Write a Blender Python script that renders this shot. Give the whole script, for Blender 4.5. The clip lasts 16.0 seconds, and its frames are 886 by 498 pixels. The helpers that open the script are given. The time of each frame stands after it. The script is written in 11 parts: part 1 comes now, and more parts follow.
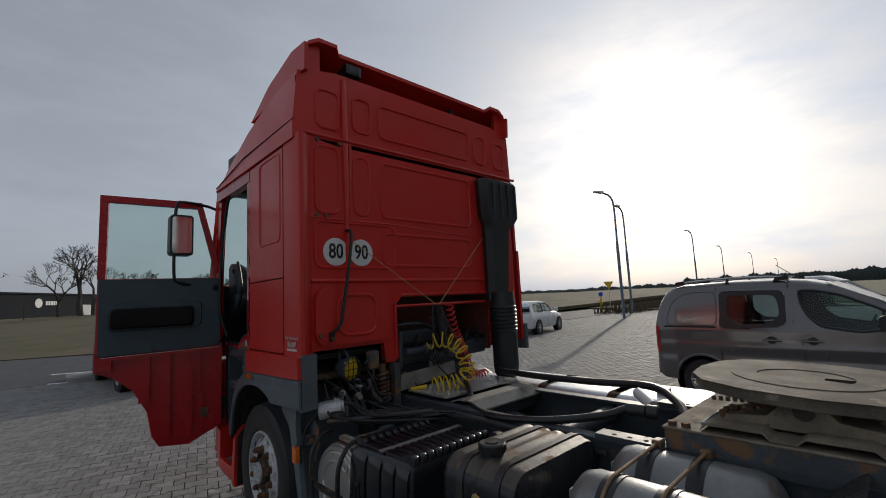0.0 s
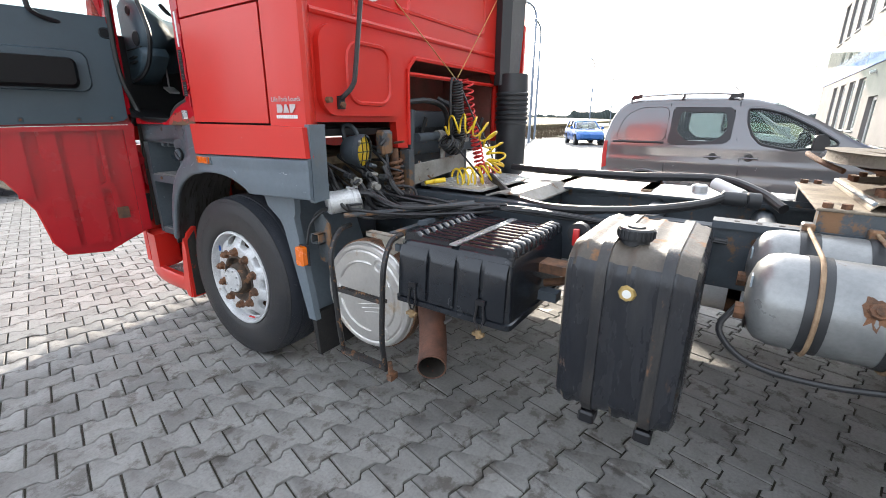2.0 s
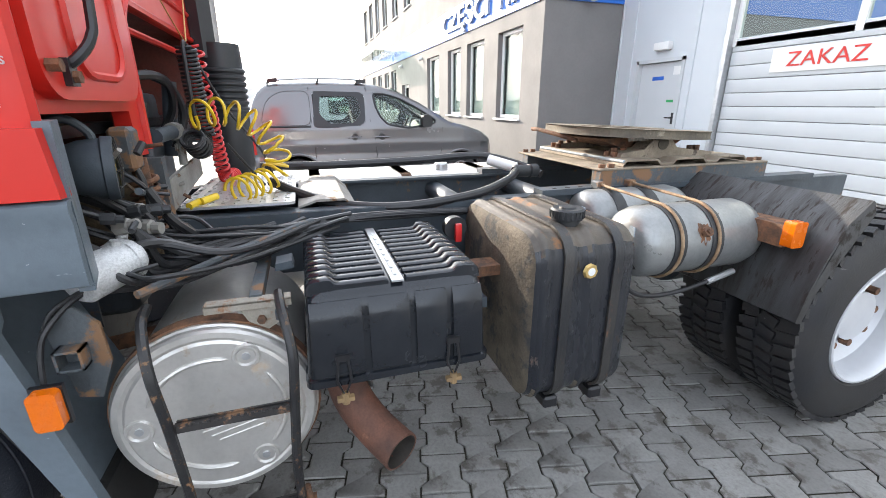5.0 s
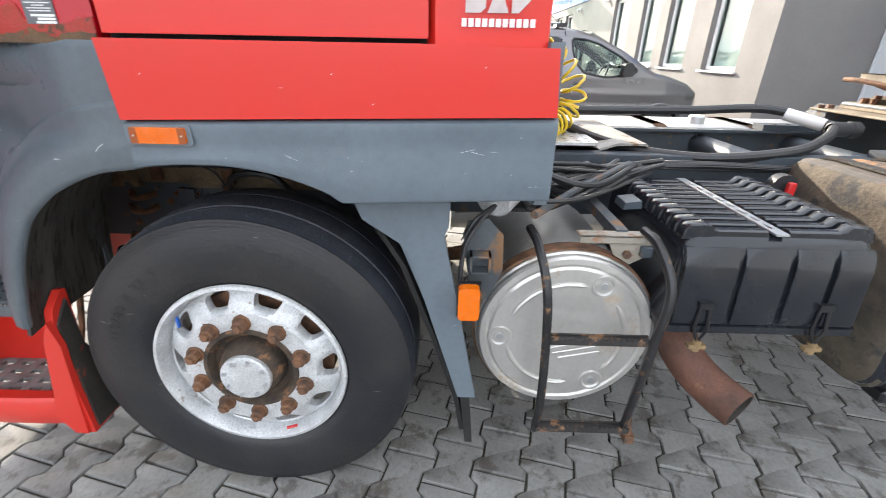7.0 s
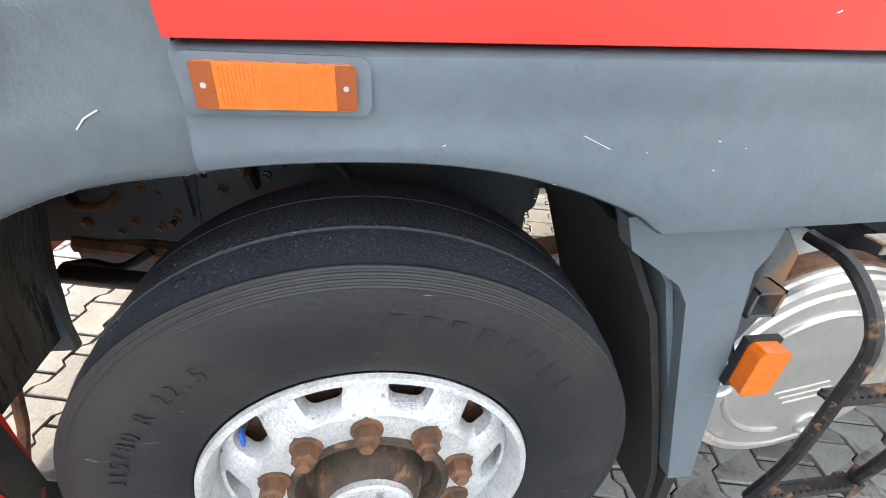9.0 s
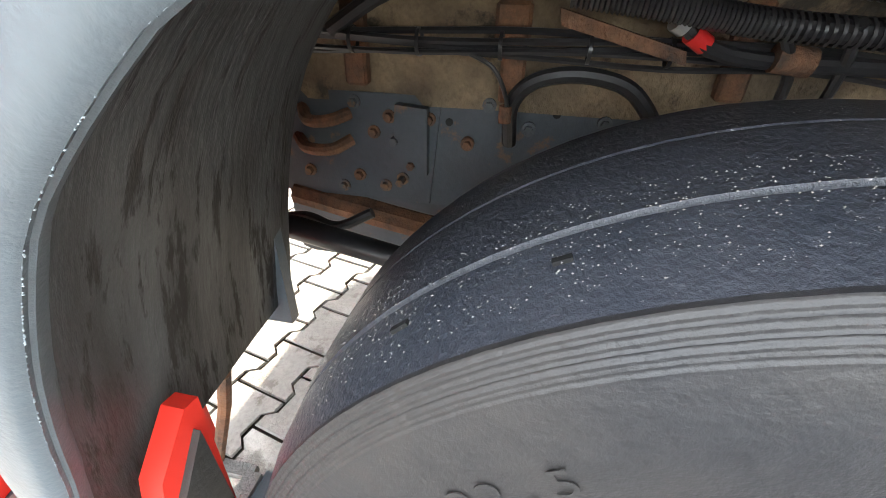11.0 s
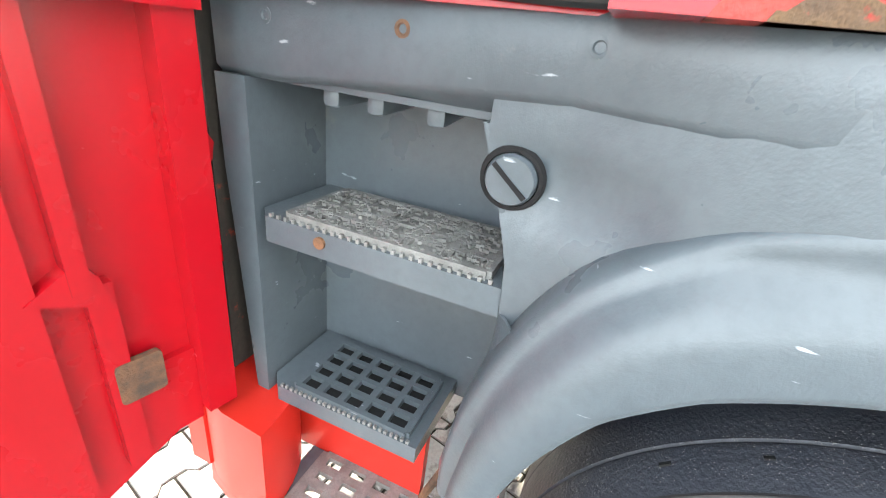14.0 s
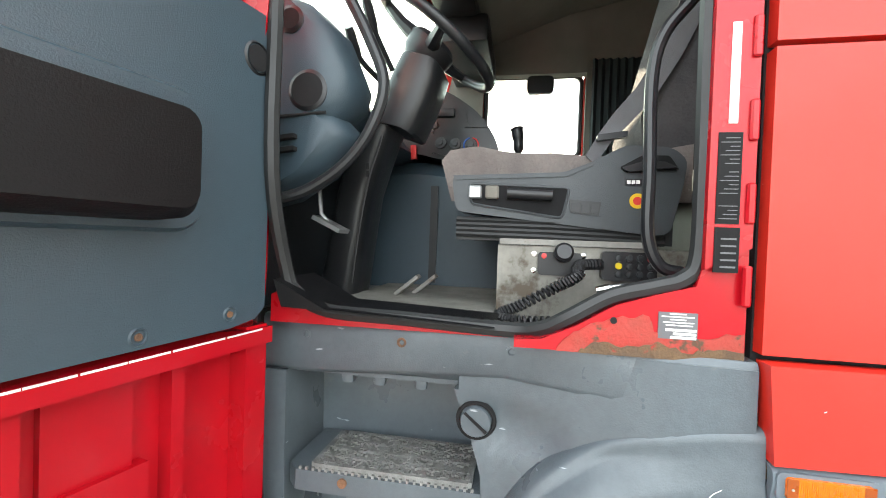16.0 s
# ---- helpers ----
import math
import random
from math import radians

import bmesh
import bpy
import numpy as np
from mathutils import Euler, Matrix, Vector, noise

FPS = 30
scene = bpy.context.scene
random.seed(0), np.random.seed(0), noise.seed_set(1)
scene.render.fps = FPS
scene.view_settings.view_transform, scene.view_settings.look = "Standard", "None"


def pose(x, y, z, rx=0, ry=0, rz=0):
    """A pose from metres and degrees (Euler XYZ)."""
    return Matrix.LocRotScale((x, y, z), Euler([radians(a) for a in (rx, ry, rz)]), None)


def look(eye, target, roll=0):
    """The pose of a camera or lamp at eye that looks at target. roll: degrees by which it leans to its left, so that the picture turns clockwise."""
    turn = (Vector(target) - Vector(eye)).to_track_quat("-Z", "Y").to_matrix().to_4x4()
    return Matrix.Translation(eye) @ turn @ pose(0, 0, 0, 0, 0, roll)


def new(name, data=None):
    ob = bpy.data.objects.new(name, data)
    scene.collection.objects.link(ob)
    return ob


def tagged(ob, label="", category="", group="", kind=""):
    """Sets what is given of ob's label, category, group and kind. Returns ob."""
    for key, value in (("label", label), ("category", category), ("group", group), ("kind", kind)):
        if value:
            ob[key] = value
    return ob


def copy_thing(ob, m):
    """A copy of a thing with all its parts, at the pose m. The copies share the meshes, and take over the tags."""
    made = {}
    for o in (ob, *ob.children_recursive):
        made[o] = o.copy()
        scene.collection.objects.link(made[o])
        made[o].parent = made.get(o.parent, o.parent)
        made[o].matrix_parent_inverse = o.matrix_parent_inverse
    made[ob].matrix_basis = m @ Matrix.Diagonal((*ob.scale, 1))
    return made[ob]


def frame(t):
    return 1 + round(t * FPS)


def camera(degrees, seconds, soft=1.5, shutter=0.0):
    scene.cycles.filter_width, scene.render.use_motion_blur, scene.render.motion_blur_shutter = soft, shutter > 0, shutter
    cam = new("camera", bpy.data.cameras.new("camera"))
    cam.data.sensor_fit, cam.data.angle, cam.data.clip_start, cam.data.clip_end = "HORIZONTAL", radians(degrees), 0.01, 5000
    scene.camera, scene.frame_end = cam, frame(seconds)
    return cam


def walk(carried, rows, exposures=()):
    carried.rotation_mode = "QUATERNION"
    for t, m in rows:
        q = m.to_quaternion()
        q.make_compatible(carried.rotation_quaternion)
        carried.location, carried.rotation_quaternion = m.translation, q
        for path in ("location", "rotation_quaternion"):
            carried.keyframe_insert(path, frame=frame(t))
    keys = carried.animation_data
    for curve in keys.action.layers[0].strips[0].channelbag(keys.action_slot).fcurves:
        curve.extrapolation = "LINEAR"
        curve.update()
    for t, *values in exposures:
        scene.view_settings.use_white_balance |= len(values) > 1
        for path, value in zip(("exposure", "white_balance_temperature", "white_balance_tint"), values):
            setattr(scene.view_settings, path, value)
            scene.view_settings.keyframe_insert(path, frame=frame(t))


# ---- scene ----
cam = camera(91.5, 16.0, soft=0.9, shutter=0.12)
PATH = [
    (0, (-2.45, -3.481, 1.741), (-1.098, -2.025, 1.97), -2.8),
    (0.5, (-2.481, -3.242, 1.664), (-1.113, -1.783, 1.662), -2.7),
    (1, (-2.474, -2.97, 1.576), (-1.084, -1.551, 1.343), -1.7),
    (1.5, (-2.467, -2.663, 1.503), (-0.974, -1.403, 1.069), 0.0),
    (2, (-2.532, -2.379, 1.451), (-0.941, -1.315, 0.872), 0.5),
    (2.5, (-2.514, -2.05, 1.42), (-0.881, -1.057, 0.83), 0.1),
    (3, (-2.464, -1.781, 1.426), (-0.689, -1.071, 0.839), 1.5),
    (3.5, (-2.406, -1.593, 1.445), (-0.494, -1.464, 0.872), 1.9),
    (4, (-2.328, -1.448, 1.446), (-0.433, -1.756, 0.883), 0.3),
    (4.2, (-2.323, -1.389, 1.451), (-0.462, -1.86, 0.89), -0.1),
    (6.3, (-2.162, -0.858, 1.430), (-0.374, -1.442, 0.750), -0.5),
    (6.5, (-2.162, -0.738, 1.422), (-0.357, -1.185, 0.697), -0.3),
    (7, (-2.208, -0.556, 1.398), (-0.392, -0.538, 0.568), 1.1),
    (7.5, (-2.094, -0.315, 1.377), (-0.343, -0.071, 0.442), 3.0),
    (8, (-1.952, -0.124, 1.356), (-0.231, 0.096, 0.361), 3.6),
    (8.5, (-1.779, -0.017, 1.336), (-0.062, -0.201, 0.327), 4.6),
    (9, (-1.624, 0.009, 1.294), (0.059, -0.291, 0.255), 3.7),
    (9.5, (-1.535, 0.161, 1.254), (0.167, 0.14, 0.204), -0.8),
    (10, (-1.44, 0.268, 1.154), (0.236, 0.463, 0.079), -0.9),
    (12.3, (-1.31, 0.3, 1.063), (0.345, 0.728, 0.025), 2.7),
    (12.5, (-1.325, 0.298, 1.069), (0.328, 0.722, 0.027), 4.9),
    (13, (-1.401, 0.334, 1.103), (0.201, 0.879, 0.037), 9.6),
    (13.5, (-1.503, 0.44, 1.218), (0.095, 1.026, 0.168), 9.0),
    (14, (-1.64, 0.538, 1.356), (0.059, 1.165, 0.506), 7.4),
    (14.5, (-1.729, 0.498, 1.421), (0.029, 1.27, 0.86), 7.5),
    (15, (-1.819, 0.503, 1.515), (0.018, 1.18, 1.105), 4.5),
    (15.5, (-1.927, 0.555, 1.59), (0.002, 1.018, 1.336), 1.3),
    (16, (-2.024, 0.572, 1.595), (-0.057, 0.931, 1.556), 2.0),
]
EXPOSURES = [(0.0, -1.25, 6500, 10), (0.5, -0.8, 6500, 10), (1.0, 0.42, 6500, 10), (1.5, 1.15, 6550, 10), (2.0, 1.45, 6600, 10), (2.5, 1.62, 6620, 10),
             (3.0, 1.6, 6600, 10), (4.2, 1.68, 6550, 10), (6.3, 1.35, 6750, 10), (7.0, 1.8, 6850, 10), (8.0, 1.88, 6950, 10), (9.0, 2.15, 6950, 9),
             (9.5, 2.22, 6950, 9), (10.0, 2.46, 7050, 9), (12.3, 4.45, 7200, 6), (12.5, 4.4, 7200, 6), (13.0, 3.68, 7200, 6), (13.5, 2.42, 6850, 8),
             (14.0, 3.18, 7150, 6), (14.5, 3.32, 7250, 6), (15.0, 3.42, 7300, 6), (15.5, 2.95, 7350, 6), (16.0, 2.68, 7330, 6)]
walk(cam, [(t, look(eye, target, roll)) for t, eye, target, roll in PATH], EXPOSURES)

# ---------------------------------------------------------------- light
SUN_BEARING, SUN_HEIGHT = 70.0, 18.5     # degrees clockwise from +y, degrees up
world = bpy.data.worlds.new("world")
scene.world = world
world.use_nodes = True
wn, wl = world.node_tree.nodes, world.node_tree.links
wn.clear()
w_out = wn.new("ShaderNodeOutputWorld")
w_bg = wn.new("ShaderNodeBackground")
w_sky = wn.new("ShaderNodeTexSky")
w_sky.sky_type = 'NISHITA'
w_sky.sun_disc = False
w_sky.sun_elevation = radians(SUN_HEIGHT)
w_sky.sun_rotation = radians(SUN_BEARING)
w_sky.air_density, w_sky.dust_density, w_sky.ozone_density = 1.0, 3.5, 1.0
w_co = wn.new("ShaderNodeTexCoord")
w_map = wn.new("ShaderNodeMapping")
w_map.inputs["Scale"].default_value = (1.6, 1.6, 5.5)
w_noise = wn.new("ShaderNodeTexNoise")
w_noise.inputs["Scale"].default_value = 1.7
w_noise.inputs["Detail"].default_value = 7
w_noise.inputs["Roughness"].default_value = 0.6
w_ramp = wn.new("ShaderNodeValToRGB")
w_ramp.color_ramp.elements[0].position, w_ramp.color_ramp.elements[1].position = 0.36, 0.74
w_ramp.color_ramp.elements[0].color = (0.72, 0.72, 0.72, 1)
w_ramp.color_ramp.elements[1].color = (1.0, 1.0, 1.0, 1)
w_white = wn.new("ShaderNodeMixRGB")
w_white.blend_type = 'MIX'
w_bw = wn.new("ShaderNodeRGBToBW")
w_gain = wn.new("ShaderNodeMixRGB")
w_gain.blend_type = 'MULTIPLY'
w_gain.inputs[0].default_value = 1.0
w_gain.inputs[2].default_value = (5.0, 5.5, 6.3, 1)
w_soft = wn.new("ShaderNodeMath")
w_soft.operation = 'POWER'
w_soft.inputs[1].default_value = 0.22
wl.new(w_co.outputs["Generated"], w_map.inputs["Vector"])
wl.new(w_map.outputs["Vector"], w_noise.inputs["Vector"])
wl.new(w_noise.outputs["Fac"], w_ramp.inputs["Fac"])
wl.new(w_sky.outputs["Color"], w_bw.inputs["Color"])
wl.new(w_bw.outputs["Val"], w_soft.inputs[0])
wl.new(w_soft.outputs[0], w_gain.inputs[1])
wl.new(w_ramp.outputs["Color"], w_white.inputs[0])
wl.new(w_sky.outputs["Color"], w_white.inputs[1])
wl.new(w_gain.outputs["Color"], w_white.inputs[2])
wl.new(w_white.outputs["Color"], w_bg.inputs["Color"])
w_bg.inputs["Strength"].default_value = 0.15
wl.new(w_bg.outputs["Background"], w_out.inputs["Surface"])

sun_data = bpy.data.lights.new("sun", 'SUN')
sun_data.energy, sun_data.angle, sun_data.color = 3.9, radians(0.7), (1.0, 0.90, 0.76)
sun = new("sun", sun_data)
_b, _h = radians(SUN_BEARING), radians(SUN_HEIGHT)
SUN_DIR = Vector((math.sin(_b) * math.cos(_h), math.cos(_b) * math.cos(_h), math.sin(_h)))
sun.matrix_world = look(SUN_DIR * 60, (0, 0, 0))


# ---------------------------------------------------------------- materials
def material(name, color, rough=0.5, metal=0.0, color2=None, scale=8.0, amount=0.5, fine=0.0, bump=0.0, bump_scale=60.0,
             spots=None, spot_scale=5.0, spot_cut=0.6, spot_rough=0.85, per_object=0.0, per_island=0.0, coat=0.0, stretch=(1, 1, 1), spec=0.5,
             scratches=None, scratch_cut=0.7, placed=False):
    """A procedural surface: base colour varied at two scales, optional spots (rust, dirt) and relief."""
    m = bpy.data.materials.new(name)
    m.use_nodes = True
    n, l = m.node_tree.nodes, m.node_tree.links
    p = n["Principled BSDF"]
    p.inputs["Roughness"].default_value = rough
    p.inputs["Metallic"].default_value = metal
    p.inputs["Coat Weight"].default_value = coat
    p.inputs["Coat Roughness"].default_value = 0.12
    p.inputs["Specular IOR Level"].default_value = spec
    co = n.new("ShaderNodeTexCoord")
    mp = n.new("ShaderNodeMapping")
    mp.inputs["Scale"].default_value = stretch
    l.new(n.new("ShaderNodeNewGeometry").outputs["Position"] if placed else co.outputs["Object"], mp.inputs["Vector"])

    def noise_fac(sc, detail=5, rough_=0.6):
        t = n.new("ShaderNodeTexNoise")
        t.inputs["Scale"].default_value = sc
        t.inputs["Detail"].default_value = detail
        t.inputs["Roughness"].default_value = rough_
        l.new(mp.outputs["Vector"], t.inputs["Vector"])
        return t.outputs["Fac"]

    def ramp(fac, a, b, lo=0.0, hi=1.0):
        r = n.new("ShaderNodeMapRange")
        r.inputs["From Min"].default_value, r.inputs["From Max"].default_value = a, b
        r.inputs["To Min"].default_value, r.inputs["To Max"].default_value = lo, hi
        l.new(fac, r.inputs["Value"])
        return r.outputs["Result"]

    def mix(fac, a, b):
        x = n.new("ShaderNodeMixRGB")
        for sock, v in ((x.inputs[0], fac), (x.inputs[1], a), (x.inputs[2], b)):
            if isinstance(v, (int, float)):
                sock.default_value = v
            elif isinstance(v, tuple):
                sock.default_value = (*v[:3], 1)
            else:
                l.new(v, sock)
        return x.outputs[0]

    c2 = color2 or tuple(v * 0.72 for v in color)
    big = noise_fac(scale)
    out = mix(ramp(big, 0.35, 0.68, 0, amount), color, c2)
    if fine:
        out = mix(ramp(noise_fac(scale * 14, 3), 0.42, 0.7, 0, fine), out, tuple(v * 0.5 for v in color))
    rough_out = ramp(big, 0.3, 0.7, max(0.03, rough - 0.07), min(1, rough + 0.08))
    if spots:
        f = ramp(noise_fac(spot_scale, 8, 0.68), spot_cut, spot_cut + 0.07)
        out = mix(f, out, spots)
        rr = n.new("ShaderNodeMix")
        l.new(f, rr.inputs[0])
        l.new(rough_out, rr.inputs[2])
        rr.inputs[3].default_value = spot_rough
        rough_out = rr.outputs[0]
        if metal:
            mm = ramp(f, 0, 1, metal, 0.0)
            l.new(mm, p.inputs["Metallic"])
    if scratches:
        v = n.new("ShaderNodeTexNoise")
        v.inputs["Scale"].default_value = 26
        v.inputs["Detail"].default_value = 4
        sm = n.new("ShaderNodeMapping")
        sm.inputs["Scale"].default_value = (1, 0.5, 3.0)
        l.new(co.outputs["Object"], sm.inputs["Vector"])
        l.new(sm.outputs["Vector"], v.inputs["Vector"])
        out = mix(ramp(v.outputs["Fac"], scratch_cut, scratch_cut + 0.03), out, scratches)
    if per_object:
        oi = n.new("ShaderNodeObjectInfo")
        h = n.new("ShaderNodeHueSaturation")
        l.new(ramp(oi.outputs["Random"], 0, 1, 1 - per_object, 1 + per_object), h.inputs["Value"])
        l.new(out, h.inputs["Color"])
        out = h.outputs["Color"]
    if per_island:
        ge = n.new("ShaderNodeNewGeometry")
        h = n.new("ShaderNodeHueSaturation")
        l.new(ramp(ge.outputs["Random Per Island"], 0, 1, 1 - per_island, 1 + per_island), h.inputs["Value"])
        l.new(out, h.inputs["Color"])
        out = h.outputs["Color"]
    l.new(out, p.inputs["Base Color"])
    l.new(rough_out, p.inputs["Roughness"])
    if bump:
        b = n.new("ShaderNodeBump")
        b.inputs["Strength"].default_value = min(1.0, bump)
        b.inputs["Distance"].default_value = 0.004
        l.new(noise_fac(bump_scale, 4), b.inputs["Height"])
        l.new(b.outputs["Normal"], p.inputs["Normal"])
    return m


def glass(name, tint=(0.8, 0.9, 0.88), rough=0.0, clear=0.85):
    m = bpy.data.materials.new(name)
    m.use_nodes = True
    n, l = m.node_tree.nodes, m.node_tree.links
    n.clear()
    o = n.new("ShaderNodeOutputMaterial")
    tr = n.new("ShaderNodeBsdfTransparent")
    tr.inputs["Color"].default_value = (*tint, 1)
    gl = n.new("ShaderNodeBsdfGlossy")
    gl.inputs["Roughness"].default_value = rough + 0.02
    lw = n.new("ShaderNodeLayerWeight")
    lw.inputs["Blend"].default_value = 0.5
    pw = n.new("ShaderNodeMath")
    pw.operation = 'POWER'
    pw.inputs[1].default_value = 4.5
    fr = n.new("ShaderNodeMapRange")
    fr.inputs["To Min"].default_value, fr.inputs["To Max"].default_value = 0.03, 0.75
    l.new(lw.outputs["Facing"], pw.inputs[0])
    l.new(pw.outputs[0], fr.inputs["Value"])
    mx = n.new("ShaderNodeMixShader")
    l.new(fr.outputs[0], mx.inputs[0])
    l.new(tr.outputs[0], mx.inputs[1])
    l.new(gl.outputs[0], mx.inputs[2])
    l.new(mx.outputs[0], o.inputs["Surface"])
    return m


def glow(name, color, strength):
    m = bpy.data.materials.new(name)
    m.use_nodes = True
    p = m.node_tree.nodes["Principled BSDF"]
    p.inputs["Base Color"].default_value = (*color, 1)
    p.inputs["Emission Color"].default_value = (*color, 1)
    p.inputs["Emission Strength"].default_value = strength
    return m


RED = material("red_paint", (0.58, 0.022, 0.015), 0.36, 0, (0.53, 0.034, 0.022), 2.2, 0.7, coat=0.12, spec=0.4, bump=0.02, bump_scale=9,
               scratches=(0.70, 0.42, 0.38), scratch_cut=0.79)
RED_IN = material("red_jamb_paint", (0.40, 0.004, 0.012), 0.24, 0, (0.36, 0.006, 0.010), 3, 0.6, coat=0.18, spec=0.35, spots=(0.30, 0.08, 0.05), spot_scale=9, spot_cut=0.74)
RED_RUST = material("flaking_red_sill", (0.40, 0.022, 0.016), 0.55, 0, (0.30, 0.045, 0.03), 16, 0.8, fine=0.3, spots=(0.085, 0.05, 0.03), spot_scale=26, spot_cut=0.56, bump=0.9, bump_scale=60)
SILL_RUST = material("brown_sill_rust", (0.10, 0.06, 0.036), 0.85, 0, (0.17, 0.10, 0.05), 30, 0.9, fine=0.5, spots=(0.33, 0.025, 0.02), spot_scale=20, spot_cut=0.60, bump=1.0, bump_scale=90)
BELT = material("grey_webbing", (0.13, 0.13, 0.138), 0.85, 0, (0.10, 0.10, 0.105), 12, 0.6, bump=0.3, bump_scale=300)
SHIELD = material("slate_seat_plastic", (0.050, 0.058, 0.064), 0.42, 0, (0.040, 0.046, 0.051), 5, 0.6, fine=0.1, bump=0.2, bump_scale=320)
GREY = material("grey_plastic", (0.132, 0.161, 0.186), 0.40, 0, (0.095, 0.119, 0.140), 3.0, 0.8, fine=0.2, bump=0.16, bump_scale=240,
                spots=(0.145, 0.160, 0.166), spot_scale=2.6, spot_cut=0.57, spot_rough=0.55,
                scratches=(0.36, 0.39, 0.41), scratch_cut=0.735, spec=0.35)
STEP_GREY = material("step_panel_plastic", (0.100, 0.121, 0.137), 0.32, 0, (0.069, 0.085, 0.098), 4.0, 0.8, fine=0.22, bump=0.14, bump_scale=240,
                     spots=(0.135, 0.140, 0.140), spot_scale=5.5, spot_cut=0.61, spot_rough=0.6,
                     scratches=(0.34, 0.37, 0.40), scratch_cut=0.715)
SCUFF = material("scuffed_pale_plastic", (0.27, 0.31, 0.34), 0.6, 0, (0.18, 0.21, 0.235), 40, 0.8)
DARK_PLASTIC = material("black_plastic", (0.022, 0.024, 0.027), 0.42, 0, (0.035, 0.036, 0.038), 5, 0.6, fine=0.1, bump=0.15, bump_scale=180)
BOX_PLASTIC = material("battery_box_plastic", (0.0095, 0.0115, 0.0155), 0.21, 0, (0.021, 0.024, 0.029), 4, 0.7, fine=0.1, spots=(0.045, 0.045, 0.047), spot_scale=9, spot_cut=0.66, bump=0.08)
RUBBER = material("tyre_rubber", (0.011, 0.012, 0.0155), 0.5, 0, (0.029, 0.026, 0.0245), 4.5, 0.85, fine=0.3, bump=0.4, bump_scale=110,
                  scratches=(0.16, 0.155, 0.15), scratch_cut=0.72)
TREAD = material("worn_tread_rubber", (0.028, 0.033, 0.045), 0.42, 0, (0.044, 0.047, 0.058), 9, 0.7, fine=0.3, bump=0.7, bump_scale=150,
                 spots=(0.42, 0.42, 0.42), spot_scale=230, spot_cut=0.635)
HOSE = material("black_hose", (0.016, 0.016, 0.018), 0.42, 0, (0.03, 0.03, 0.032), 12, 0.6, bump=0.1)
ALU = material("cast_aluminium", (0.74, 0.75, 0.76), 0.38, 0.4, (0.46, 0.46, 0.46), 12, 0.7, fine=0.6, bump=0.9, bump_scale=170, spots=(0.3, 0.25, 0.2), spot_scale=30, spot_cut=0.61)
BOX_STEEL = material("stained_bare_steel", (0.30, 0.29, 0.26), 0.42, 0.55, (0.18, 0.17, 0.15), 5, 0.8, fine=0.3, spots=(0.10, 0.08, 0.06), spot_scale=5, spot_cut=0.58)
TREAD_METAL = material("worn_tread_metal", (0.30, 0.30, 0.29), 0.55, 0.3, (0.16, 0.16, 0.155), 20, 0.9, fine=0.4, bump=0.6, bump_scale=160)
RIM_SILVER = material("silver_painted_rim", (0.62, 0.63, 0.65), 0.38, 0.3, (0.5, 0.5, 0.52), 6, 0.5, bump=0.1)
STAINLESS = material("stainless_steel", (0.66, 0.64, 0.61), 0.36, 0.7, (0.52, 0.50, 0.47), 4, 0.7, fine=0.15, bump=0.06, bump_scale=40, spots=(0.42, 0.33, 0.24), spot_scale=4, spot_cut=0.60, spot_rough=0.5)
GALV = material("galvanised_steel", (0.55, 0.56, 0.57), 0.4, 0.8, (0.4, 0.41, 0.42), 14, 0.7, bump=0.1)
CHECKER = material("aluminium_deck", (0.68, 0.69, 0.7), 0.36, 0.85, (0.5, 0.5, 0.5), 7, 0.6, fine=0.2, bump=0.7, bump_scale=85)
FRAME = material("blue_grey_frame_paint", (0.055, 0.07, 0.085), 0.5, 0, (0.04, 0.047, 0.055), 6, 0.7, fine=0.2, spots=(0.17, 0.10, 0.055), spot_scale=9, spot_cut=0.60, bump=0.25)
RUST = material("rusty_steel", (0.22, 0.10, 0.048), 0.82, 0, (0.055, 0.04, 0.032), 24, 1.0, fine=0.5, bump=0.8, bump_scale=110)
FRAME_RUST = material("rusting_frame_paint", (0.075, 0.088, 0.098), 0.55, 0, (0.05, 0.055, 0.06), 6, 0.7, fine=0.3, spots=(0.21, 0.115, 0.06), spot_scale=8, spot_cut=0.51, bump=0.5)
RUST_PIPE = material("rusty_exhaust", (0.15, 0.062, 0.038), 0.75, 0.05, (0.055, 0.032, 0.025), 10, 0.9, fine=0.5, spots=(0.21, 0.10, 0.06), spot_scale=9, spot_cut=0.60, bump=0.6, bump_scale=120)
RUST_DARK = material("grime_and_shade_black", (0.02, 0.019, 0.018), 0.7, 0, (0.05, 0.04, 0.03), 6, 0.8, fine=0.3, spots=(0.30, 0.04, 0.02), spot_scale=14, spot_cut=0.60, bump=0.5)
HUB_DIRT = material("grimy_hub", (0.085, 0.055, 0.035), 0.8, 0, (0.028, 0.024, 0.022), 22, 1.0, fine=0.5, spots=(0.20, 0.10, 0.05), spot_scale=20, spot_cut=0.56, bump=0.9, bump_scale=70)
CAGE = material("chipped_black_cage", (0.011, 0.011, 0.013), 0.4, 0, (0.03, 0.03, 0.03), 9, 0.5, spots=(0.19, 0.105, 0.055), spot_scale=40, spot_cut=0.57, bump=0.4)
CAGE_RUST = material("rusting_black_rung", (0.02, 0.019, 0.02), 0.55, 0, (0.04, 0.034, 0.03), 9, 0.7, fine=0.3, spots=(0.20, 0.11, 0.06), spot_scale=22, spot_cut=0.545, bump=0.5)
